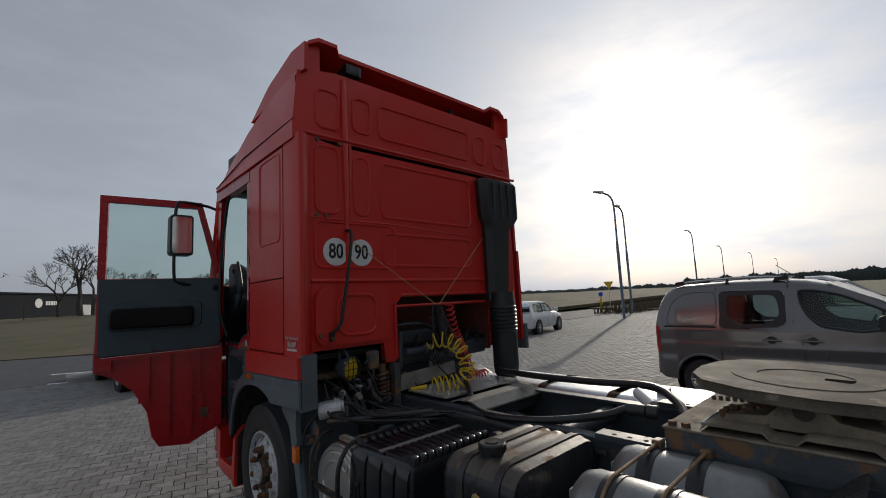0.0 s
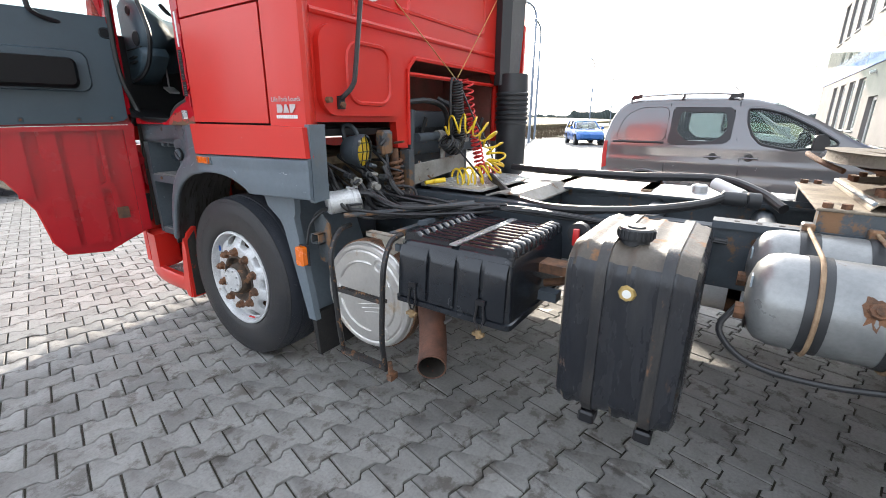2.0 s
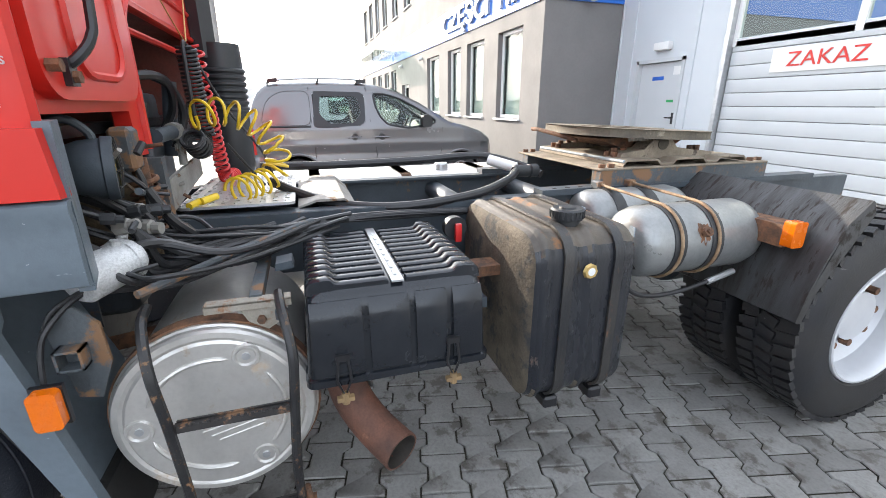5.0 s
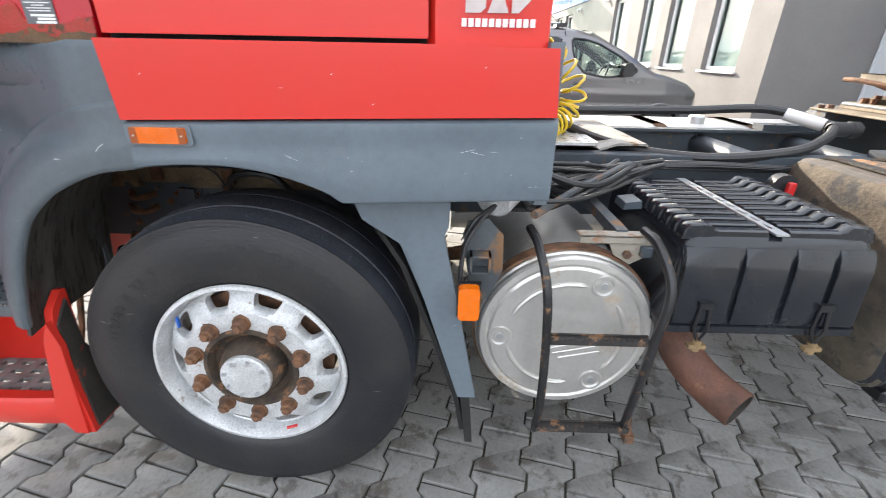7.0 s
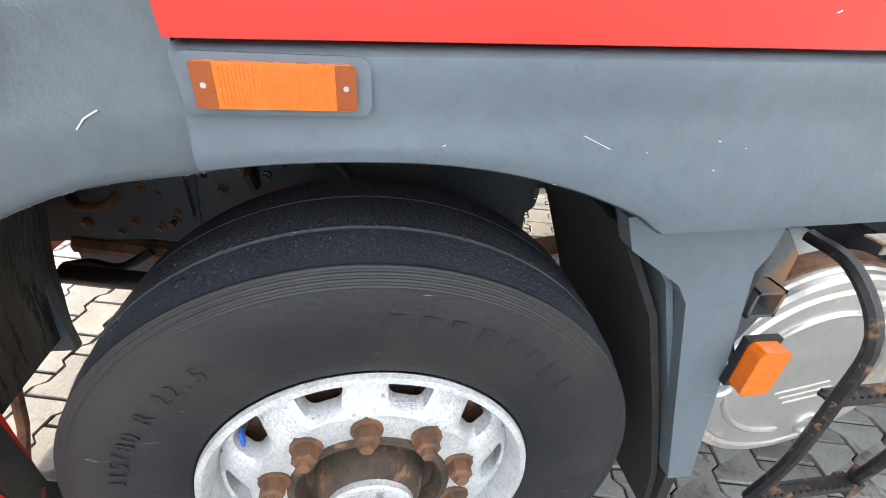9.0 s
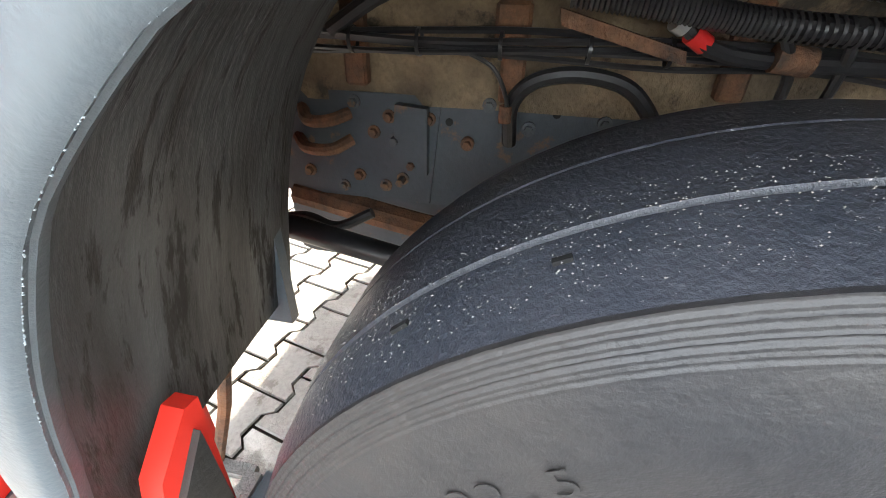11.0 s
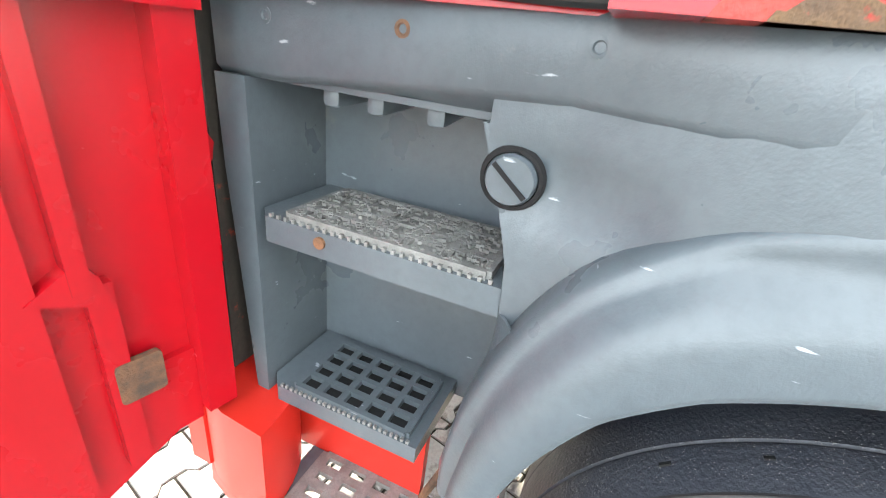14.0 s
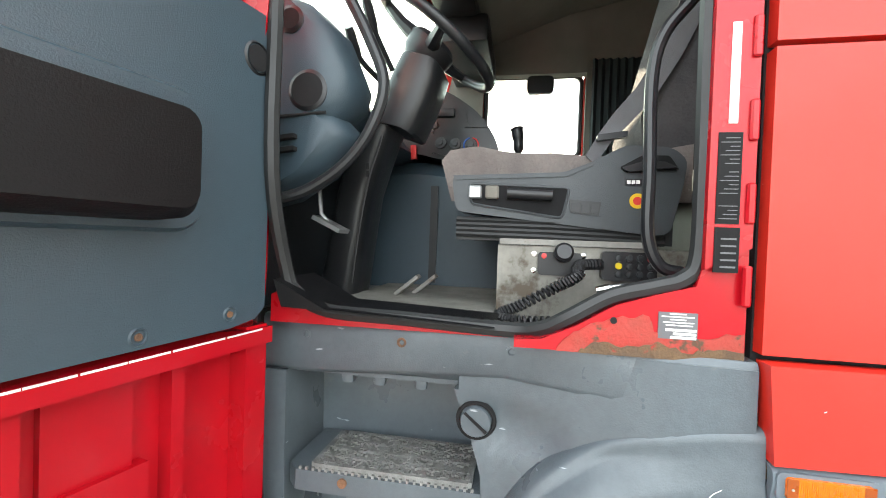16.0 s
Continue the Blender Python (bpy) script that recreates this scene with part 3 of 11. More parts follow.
ROW_TURN = radians(-13.8)      # the rows of pavers run at this angle
LONG, WIDE, TOOTH, GAP = 0.2, 0.168, 0.015, 0.0075


def paver_outline(lx, wy):
    """An interlocking paver: straight ends, sides that step in at the waist."""
    a, q = lx / 2 - GAP / 2, LONG * 0.25
    wide, slim = wy / 2 + TOOTH - GAP / 2, wy / 2 - TOOTH - GAP / 2
    e = 0.012
    top = [(-a, wide), (-q - e, wide), (-q + e, slim), (q - e, slim), (q + e, wide), (a, wide)]
    return top + [(x, -y) for x, y in reversed(top)]


def paver_rings():
    out = paver_outline(LONG, WIDE)
    low = [(x, y, -0.05) for x, y in out]
    mid = [(x, y, -0.006) for x, y in out]
    up = [(x * 0.965, y * 0.955, 0.0) for x, y in out]
    return low, mid, up


def paver_mesh():
    bm = B()
    low, mid, up = paver_rings()
    loft(bm, [low, mid, up])
    return finish("paving_stone", bm, STONE, 60)


turn = Matrix.Rotation(ROW_TURN, 4, 'Z')
near_spots, far_spots = [], []
for j in range(-190, 150):
    for i in range(-150, 330):
        q = turn @ Vector(((i + 0.5 * (j % 2)) * LONG, j * WIDE, 0))
        if not (-14 < q.x < 34 and -6.95 < q.y < 12.2):
            continue
        if q.x > 4.4 and q.y < -4.9:
            continue
        if -2.95 < q.x < -0.75 and -2.55 < q.y < 1.35:
            near_spots.append(q)
        elif q.x < 9 or (j % 1 == 0 and q.y < 12):
            far_spots.append(q)
near_spots.sort(key=lambda q: (q - Vector((-1.45, -0.7, 0))).length)
far_spots += near_spots[300:]
near_spots = near_spots[:300]

# far pavers: one joined sheet of real stones
low, mid, up = paver_rings()
flat = np.array(up + mid, dtype=np.float64)
k = len(low)
rng = np.random.default_rng(3)
cs, sn = math.cos(ROW_TURN), math.sin(ROW_TURN)
rot = np.array([[cs, -sn, 0], [sn, cs, 0], [0, 0, 1]])
shape = flat @ rot.T
cent = np.array([tuple(q) for q in far_spots])
cent[:, 2] = rng.normal(0, 0.0012, len(cent))
allv = (cent[:, None, :] + shape[None]).reshape(-1, 3)
faces = []
for s in range(len(cent)):
    o = s * 2 * k
    faces.append(tuple(range(o, o + k))[::-1])
    faces.extend((o + j, o + k + j, o + k + (j + 1) % k, o + (j + 1) % k)[::-1] for j in range(k))
me = bpy.data.meshes.new("paving")
me.from_pydata(allv.tolist(), [], faces)
me.update()
bmx = B()
bmx.from_mesh(me)
bmesh.ops.recalc_face_normals(bmx, faces=bmx.faces[:])
bmx.to_mesh(me)
bmx.free()
me.materials.append(STONE_FAR)
pavement = B()
span(pavement, (-14, -40, -0.05), (60, 12.25, -0.011))
pavement = solid("pavement", pavement, JOINT, "grey interlocking concrete paver yard with dark sandy joints", "pavement", "structure")
sheet_ob = new("paving_stones", me)
sheet_ob.parent = pavement
tagged(sheet_ob, "weathered grey concrete pavers with damp stains", kind="stuff")

# road, kerb, fields, horizon
RT = Matrix.Rotation(radians(-38), 4, 'Z')


def road_strip(name, pts, z0, z1, mat, label, category="road", kind="structure"):
    bm = B()
    prism(bm, pts, "z", z0, z1)
    return solid(name, bm, mat, label, category, kind)


road_strip("road", [(-40, 29), (-40, 47), (1.3, 21.3), (40, 3.6 + 17), (90, 30), (90, 17), (30, 12.3), (-3.0, 12.3)], -0.049, -0.006, ASPHALT, "grey asphalt road beside the yard with white lane marks")
for a in range(9):
    bm = B()
    m = Matrix.Translation((-9.5 + a * 2.6, 18.7 - a * 1.35, -0.003)) @ Matrix.Rotation(radians(-27), 4, 'Z')
    add_box(bm, (0, 0, 0), (1.1, 0.16, 0.004), None)
    solid("lane_mark", bm, WHITE, "worn white painted dash on the road", "lane mark", "structure", "lane marks", m)
for a in range(5):
    bm = B()
    m = Matrix.Translation((-9.5 + a * 2.6, 16.0 - a * 1.3, -0.003)) @ Matrix.Rotation(radians(-27), 4, 'Z')
    add_box(bm, (0, 0, 0), (1.3, 0.14, 0.004), None)
    solid("lane_mark", bm, WHITE, "worn white painted dash on the road", "lane mark", "structure", "lane marks", m)
bm = B()
prism(bm, round_rect(-1.9, 11.9, 3.6, 13.2, 0.3), "z", -0.05, 0.12)
bevel(bm, 0.02)
island = solid("traffic_island", bm, KERB, "low kerbed island filled with pale gravel", "traffic island", "structure")
bm = B()
prism(bm, round_rect(-1.76, 12.04, 3.46, 13.06, 0.24), "z", 0.10, 0.132)
part("gravel_fill", bm, GRAVEL, island, "pale gravel")


def field_height(x, y):
    d = max(0.0, y - 22 + 0.35 * x)
    return 0.0 + 0.042 * min(d, 44) + 0.14 * noise.noise(Vector((x * 0.08, y * 0.08, 0)))


bm = B()
rows = []
for i in range(60):
    y = 0 + (i / 59) ** 1.7 * 420
    rows.append([(x, max(21.6 - 0.55 * x, 19.2 - 0.0 * x if x > 4 else 0) + y, field_height(x, 22 + y) - 0.02) for x in [-260 + 8 * j for j in range(46)]])
sheet(bm, rows, 0.3, (0, 0, -1))
solid("field", bm, FIELD, "brown and green winter field rising behind the road", "field", "structure")
bm = B()
prism(bm, [(34, 12.4), (70, 16), (900, 60), (900, 800), (60, 500), (40, 22)], "z", -0.04, 0.12)
prism(bm, [(34, 12.0), (34, -60), (900, -500), (900, 60), (70, 12)], "z", -0.04, 0.08)
solid("meadow", bm, FIELD_FAR, "flat dry meadow beyond the yard", "meadow", "structure")
bm = B()
for k_ in range(260):
    a = radians(48 + 78 * k_ / 259)
    r = 470 + 60 * noise.noise(Vector((k_ * 0.1, 3, 0)))
    h = 5 + 5 * abs(noise.noise(Vector((k_ * 0.23, 0, 0)))) + (4 if 80 < k_ < 150 else 0)
    x, y = r * math.sin(a), r * math.cos(a)
    lathe(bm, [(4.5, -1), (5, h * 0.35), (3.0, h * 0.75), (0, h)], (x, y, 0), (0, 0, 1), 6)
solid("far_forest", bm, FOREST, "dark strip of woods on the horizon", "woods", "stuff")


# ---------------------------------------------------------------- buildings
def window(parent, x0, x1, z0, z1, y, blind=True):
    """A tall window in a wall that faces +y: frame, pane, sill and a half drawn blind."""
    bm = B()
    w = 0.07
    span(bm, (x0, y - 0.16, z0), (x0 + w, y - 0.1, z1))
    span(bm, (x1 - w, y - 0.16, z0), (x1, y - 0.1, z1))
    span(bm, (x0 + w, y - 0.16, z0), (x1 - w, y - 0.1, z0 + w))
    span(bm, (x0 + w, y - 0.16, z1 - w), (x1 - w, y - 0.1, z1))
    bevel(bm, 0.008, 1)
    win = part("window", bm, WHITE, parent, "white framed window with a white blind")
    bm = B()
    span(bm, (x0 + w, y - 0.14, z0 + w), (x1 - w, y - 0.13, z1 - w))
    g = part("pane", bm, CAR_GLASS, win)
    g.visible_shadow = False
    bm = B()
    span(bm, (x0 - 0.04, y - 0.12, z0 - 0.04), (x1 + 0.04, y + 0.06, z0 - 0.002))
    bevel(bm, 0.008, 1)
    part("sill", bm, WHITE, win, "white metal sill")
    if blind:
        bm = B()
        for i in range(9):
            xx = x0 + 0.08 + (x1 - x0 - 0.2) * i / 9
            if i < 2:
                continue
            add_box(bm, (xx + 0.05, y - 0.20, (z0 + z1) / 2 - 0.02), (0.125, 0.008, (z1 - z0) * 0.9), Matrix.Rotation(radians(12), 4, 'Z'))
        tagged(part("blind", bm, WHITE, win, "white vertical blind"), kind="stuff")


def office_block():
    """The plastered office with a blue sign band, and the workshop wing set back beside it."""
    ob = thing("office_building", "grey plastered two-storey office with a blue sign band", "building", pose(0, 0, 0))
    YF, XC = -5.4, 5.1
    wins = [(5.86, 6.98), (7.74, 8.86), (9.32, 10.4), (11.25, 12.6), (17.6, 18.7), (19.3, 20.4), (21.2, 22.3), (23.0, 24.1)]
    ups = [(14.66, 15.8), (16.9, 18.0), (19.2, 20.3), (21.2, 22.3), (23.2, 24.3), (25.2, 26.3), (7.5, 8.7), (10.4, 11.6)]
    door = (15.3, 16.5)
    # facade in strips, with real openings
    def wall(a, b):
        bm = B()
        span(bm, a, b)
        part("wall", bm, PLASTER, ob, "", 20)
    spans = sorted([(a, b, 1.17, 2.87) for a, b in wins] + [(door[0], door[1], -0.05, 2.2)])
    x = XC
    for a, b, z0, z1 in spans:
        wall((x, YF - 0.35, -0.05), (a, YF, 3.15))
        if z0 > 0:
            wall((a, YF - 0.35, -0.05), (b, YF, z0))
        wall((a, YF - 0.35, z1), (b, YF, 3.15))
        x = b
    wall((x, YF - 0.35, -0.05), (28.2, YF, 3.15))
    x = XC
    for a, b in sorted(ups):
        wall((x, YF - 0.35, 3.85), (a, YF, 8.2))
        wall((a, YF - 0.35, 3.85), (b, YF, 4.85))
        wall((a, YF - 0.35, 6.5), (b, YF, 8.2))
        x = b
    wall((x, YF - 0.35, 3.85), (28.2, YF, 8.2))
    wall((XC, -18, -0.05), (XC + 0.35, YF - 0.35, 3.15))
    wall((XC, -18, 3.85), (XC + 0.35, YF - 0.35, 8.2))
    wall((27.85, -18, -0.05), (28.2, YF - 0.35, 8.2))
    bm = B()
    span(bm, (XC - 0.03, YF - 0.3, 3.152), (28.23, YF + 0.03, 3.848))
    span(bm, (XC - 0.03, -18, 3.152), (XC + 0.3, YF - 0.3, 3.848))
    part("sign_band", bm, BLUE_BAND, ob, "blue sheet fascia band")
    bm = B()
    span(bm, (XC + 0.4, -18, 2.95), (27.8, YF - 0.4, 3.1))
    span(bm, (XC - 0.1, -18, 8.2), (28.3, YF + 0.1, 8.4))
    part("roof", bm, PLASTER, ob, "flat roof")
    bm = B()
    span(bm, (XC + 0.4, -9.5, 0), (27.8, -9.3, 2.95))
    part("inner_wall", bm, WHITE, ob)
    for a, b in wins:
        window(ob, a, b, 1.17, 2.87, YF)
    for a, b in ups:
        window(ob, a, b, 4.85, 6.5, YF, False)
    bm = B()
    span(bm, (door[0], YF - 0.2, 0), (door[0] + 0.08, YF - 0.12, 2.2))
    span(bm, (door[1] - 0.08, YF - 0.2, 0), (door[1], YF - 0.12, 2.2))
    span(bm, (door[0], YF - 0.2, 2.1), (door[1], YF - 0.12, 2.2))
    d = part("entrance_door", bm, WHITE, ob, "white framed glazed entrance")
    bm = B()
    span(bm, (door[0] + 0.08, YF - 0.17, 0), (door[1] - 0.08, YF - 0.15, 2.1))
    part("pane", bm, DARK_GLASS, d)
    bm = B()
    span(bm, (15.2, YF, 3.35), (19.5, YF + 1.3, 3.37))
    part("canopy", bm, GLASS, ob, "thin glass canopy")
    for x in (13.2, 16.4):
        bm = B()
        rod(bm, (x, YF, 2.95), (x, YF + 0.14, 2.88), 0.05, 12)
        part("wall_lamp", bm, WHITE, ob, "small white flood lamp")
    for a, t in ((8.2, "CZĘŚCI TIR"),):
        split_letters(lettering("letter", t, 0.62, pose(a, YF + 0.06, 3.5, 90, 0, 180), STEEL_LETTER, ob, 0.03, "silver block letter", 1.5, bold=0.012))
    bm = B()
    span(bm, (XC - 0.05, -6.1, 3.3), (XC - 0.03, -5.85, 3.8))
    part("sign_plate", bm, WHITE, ob, "white figure on the blue band")
    bm = B()
    rod(bm, (XC - 0.03, -6.25, 3.32), (XC - 0.25, -6.2, 3.2), 0.07, 14, 0.1)
    part("flood_lamp", bm, GALV, ob, "grey flood lamp")

    wing = thing("workshop", "pale clad workshop with a sectional gate", "building")
    YW = -7.0
    d0, d1, dz = 3.5, 4.55, 2.16
    gx = 2.83
    for xa, xb, za in ((d1, XC, -0.05), (gx, d0, -0.05), (d0, d1, dz), (-3.4, gx, 3.6), (-20, -3.4, -0.05)):
        bm = B()
        span(bm, (xa, YW - 0.25, za), (xb, YW, 6.0))
        part("wall", bm, CLADDING, wing, "pale blue-grey panel cladding", 20)
    for x in (2.86, 3.34, 4.7, 5.05):
        bm = B()
        span(bm, (x, YW, 0), (x + 0.03, YW + 0.02, 6.0))
        part("cladding_rib", bm, CLADDING, wing)
    bm = B()
    span(bm, (d0 + 0.06, YW - 0.1, 0), (d1 - 0.06, YW - 0.05, dz - 0.06))
    bevel(bm, 0.006, 1)
    dr = part("side_door", bm, GATE, wing, "grey steel side door")
    bm = B()
    span(bm, (d0, YW - 0.12, 0), (d0 + 0.055, YW + 0.02, dz))
    span(bm, (d1 - 0.055, YW - 0.12, 0), (d1, YW + 0.02, dz))
    span(bm, (d0, YW - 0.12, dz - 0.055), (d1, YW + 0.02, dz))
    part("door_frame", bm, GATE, dr)
    bm = B()
    span(bm, (3.6, YW - 0.05, 1.14), (3.66, YW - 0.035, 1.32))
    tube(bm, [(3.63, YW - 0.03, 1.24), (3.63, YW + 0.01, 1.24), (3.75, YW + 0.01, 1.24)], 0.011, 8)
    part("handle", bm, BLACK, dr, "black lever handle")
    for nm, x0, x1, z0, z1, mt, lb in (("door_sign", 3.95, 4.2, 1.83, 1.89, BLUE_SIGN, "small blue plate"), ("notice", 3.58, 3.76, 1.9, 2.03, WHITE, "white notice"), ("exit_sign", 3.68, 3.82, 1.48, 1.52, material("green_sign", (0.02, 0.35, 0.1), 0.4), "small green plate")):
        bm = B()
        span(bm, (x0, YW - 0.05, z0), (x1, YW - 0.046, z1))
        part(nm, bm, mt, dr, lb)
    bm = B()
    span(bm, (3.8, YW, 2.28), (4.12, YW + 0.1, 2.4))
    bevel(bm, 0.02)
    part("door_lamp", bm, WHITE, wing, "white emergency lamp")
    # gate in sections
    bm = B()
    span(bm, (gx - 0.04, YW - 0.2, 0), (gx + 0.02, YW + 0.03, 3.6))
    gate = part("gate_frame", bm, GALV, wing, "grey gate frame")
    zz = 0.0
    h = 0.178
    while zz < 2.15:
        bm = B()
        span(bm, (-3.4, YW - 0.12, zz), (gx - 0.05, YW - 0.06, zz + h - 0.008))
        bevel(bm, 0.012, 2)
        part("gate_slat", bm, GATE, gate)
        zz += h
    bm = B()
    for a, b in ((-3.4, -1.9), (-1.9, -0.4), (-0.4, 1.3), (1.3, 2.78)):
        span(bm, (a, YW - 0.12, 2.2), (b, YW - 0.06, 2.27))
        span(bm, (a, YW - 0.12, 2.82), (b, YW - 0.06, 2.9))
        span(bm, (b - 0.05, YW - 0.125, 2.2), (b + 0.03, YW - 0.055, 3.58))
        span(bm, (a, YW - 0.12, 3.4), (b, YW - 0.06, 3.6))
    part("gate_mullion", bm, WHITE, gate)
    bm = B()
    span(bm, (-3.4, YW - 0.095, 2.25), (2.74, YW - 0.085, 3.45))
    part("gate_pane", bm, CAR_GLASS, gate).visible_shadow = False
    bm = B()
    span(bm, (-3.4, YW - 3.5, 0), (2.78, YW - 3.4, 4.5))
    part("inner_wall", bm, WHITE, wing)
    for x in (2.1, 1.0, -0.5):
        bm = B()
        span(bm, (x - 0.55, YW - 1.6, 3.35), (x, YW - 1.5, 3.4))
        part("tube_light", bm, glow("tube_glow", (1.0, 0.9, 0.7), 14.0), wing, "lit fluorescent tube")
    bm = B()
    span(bm, (0.2, YW - 0.058, 1.83), (2.18, YW - 0.046, 2.11))
    bevel(bm, 0.004, 1)
    sg = part("gate_sign", bm, WHITE, gate, "white no-parking board")
    lettering("red_letters", "ZAKAZ", 0.24, pose(1.98, YW - 0.04, 1.965, 90, 0, 180), RED_LETTER, gate, 0.002, "red capital letters", 1.1, 'LEFT')
    return ob


office_block()

# ---------------------------------------------------------------- the truck
SX, RW = -1.245, -0.71          # left side, rear wall of the cab
truck = thing("semi_truck", "faded red tractor unit without trailer, driver's door open", "truck")


def bead(bm, pts, r=0.011, seg=6):
    tube(bm, pts, r, seg, closed=True)


def rear_rect(x0, z0, x1, z1, y, r=0.05):
    return [(x, y, z) for x, z in round_rect(x0, z0, x1, z1, r)]


def side_rect(y0, z0, y1, z1, x, r=0.05):
    return [(x, y, z) for y, z in round_rect(y0, z0, y1, z1, r)]


def plan_wall(bm, plan, z0, z1, thick):
    """A wall that follows a plan line, made thick to the inside (towards +x, +y)."""
    n = len(plan)
    ring_lo, ring_hi = [], []
    inner = []
    for i, p in enumerate(plan):
        a, b = Vector(plan[max(i - 1, 0)]), Vector(plan[min(i + 1, n - 1)])
        d = (b - a).normalized()
        inner.append((p[0] + d.y * -thick, p[1] + d.x * thick))
    poly = list(plan) + inner[::-1]
    prism(bm, poly, "z", z0, z1)


# plan of the rear left corner, from the door to the rear wall
CORNER = [(-1.220, 0.17), (-1.225, -0.1), (-1.227, -0.35), (-1.226, -0.52), (-1.222, -0.60), (-1.218, -0.73), (-1.206, -0.748), (-1.18, -0.752), (-1.12, RW - 0.004)]
SIDE_REAR = [p for p in CORNER if p[1] > -0.45] + [(-1.2265, -0.508)]
CORNER_ONLY = [(-1.226, -0.522), (-1.2225, -0.58), (-1.2215, -0.735), (-1.212, -0.756), (-1.19, -0.762), (-1.17, -0.754), (-1.12, RW - 0.004)]


def thick_wall(bm, plan, z0, z1, t=0.035):
    """As plan_wall, towards the cab's middle."""
    c = Vector((0, 0.2))
    inner = [tuple(Vector(p) + (c - Vector(p)).normalized() * t) for p in plan]
    prism(bm, list(plan) + inner[::-1], "z", z0, z1)


def cab_body():
    # rear wall with the service recess cut out of its foot
    bm = B()
    out = [(-1.125, 1.43), (-1.125, 2.93), (1.10, 2.93), (1.10, 1.43), (0.82, 1.43), (0.80, 1.28), (0.72, 1.28), (0.72, 1.72), (0.66, 1.785),
           (-0.36, 1.785), (-0.425, 1.72), (-0.425, 1.28), (-0.52, 1.285), (-0.535, 1.43)]
    prism(bm, out, "y", RW, RW + 0.05)
    bevel(bm, 0.012, 2)
    rear = part("rear_wall", bm, RED, truck, "faded red pressed-steel rear wall")
    bm = B()
    y = RW + 0.002
    for r in ((-1.075, 2.39, -0.885, 2.88), (-0.765, 2.40, -0.625, 2.85), (-0.52, 2.40, 0.50, 2.84), (-1.085, 2.0, -0.40, 2.33), (-0.52, 2.02, 0.47, 2.27)):
        bead(bm, rear_rect(*r, y, 0.06), 0.013)
    tube(bm, [(-0.84, y, 1.93), (-0.83, y, 2.4), (-0.835, y, 2.93)], [0.012, 0.02, 0.028], 8)
    tube(bm, [(-0.80, y, 2.33), (-0.79, y, 2.93)], [0.006, 0.014], 8)
    tube(bm, [(-1.12, y - 0.004, 1.905), (0.62, y - 0.004, 1.905)], 0.016, 8)
    tube(bm, [(-1.12, y, 2.35), (-0.4, y, 2.35), (0.6, y, 2.30)], 0.007, 6)
    part("pressed_bead", bm, RED, rear)
    # lower swelling with a hollow, left of the recess
    bm = B()
    prism(bm, round_rect(-1.10, 1.46, -0.50, 1.86, 0.09, 6), "y", RW - 0.035, RW + 0.02)
    bevel(bm, 0.03, 3)
    part("lower_swelling", bm, RED, rear)
    bm = B()
    bead(bm, rear_rect(-0.93, 1.52, -0.62, 1.80, RW - 0.036, 0.08), 0.012)
    part("hollow_rim", bm, RED, rear)
    bm = B()
    bead(bm, [(-0.425, RW - 0.004, 1.30), (-0.425, RW - 0.004, 1.72), (-0.36, RW - 0.004, 1.785), (0.66, RW - 0.004, 1.785), (0.72, RW - 0.004, 1.72), (0.72, RW - 0.004, 1.30), (0.70, RW + 0.02, 1.3), (0.70, RW + 0.02, 1.7), (-0.40, RW + 0.02, 1.7), (-0.4, RW + 0.02, 1.3)], 0.014)
    part("recess_lip", bm, RED, rear)
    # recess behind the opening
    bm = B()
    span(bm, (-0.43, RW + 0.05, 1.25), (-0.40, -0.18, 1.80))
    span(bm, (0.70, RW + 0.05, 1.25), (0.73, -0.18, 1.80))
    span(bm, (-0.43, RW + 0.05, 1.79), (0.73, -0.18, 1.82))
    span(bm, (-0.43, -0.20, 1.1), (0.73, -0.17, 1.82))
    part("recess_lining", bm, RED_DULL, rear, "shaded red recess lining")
    # side panels behind the door
    bm = B()
    thick_wall(bm, SIDE_REAR, 1.945, 2.885)
    up = part("upper_side_panel", bm, RED, truck, "faded red upper side panel")
    bm = B()
    bead(bm, side_rect(-0.46, 2.21, -0.06, 2.86, -1.2235, 0.05), 0.010)
    part("pressed_bead", bm, RED, up)
    bm = B()
    thick_wall(bm, SIDE_REAR, 1.422, 1.935)
    low = part("lower_side_panel", bm, RED, truck, "faded red side panel above the skirt")
    bm = B()
    prism(bm, [(0.160, 1.251), (0.172, 1.412), (-0.60, 1.412), (-0.66, 1.408), (-0.775, 1.408), (-0.785, 1.274)], "x", SX - 0.006, SX + 0.04)
    bevel(bm, 0.008, 2)
    part("side_band", bm, RED, truck, "red band above the grey skirt")
    bm = B()
    thick_wall(bm, CORNER_ONLY, 1.40, 2.93)
    part("rear_corner", bm, RED, truck)
    bm = B()
    thick_wall(bm, [(p[0] + 0.03, p[1] + (0.004 if p[1] > -0.5 else 0.035)) for p in CORNER], 1.30, 2.93, 0.03)
    part("seam_backing", bm, VOID, truck)
    # maker's sign and dealer sign on the corner
    lettering("dealer_text", "Lille Poids Lourds", 0.031, side_text(-0.648, 1.528, -1.2275), FADED_PRINT, truck, 0.0008, "white dealer lettering", 0.92)
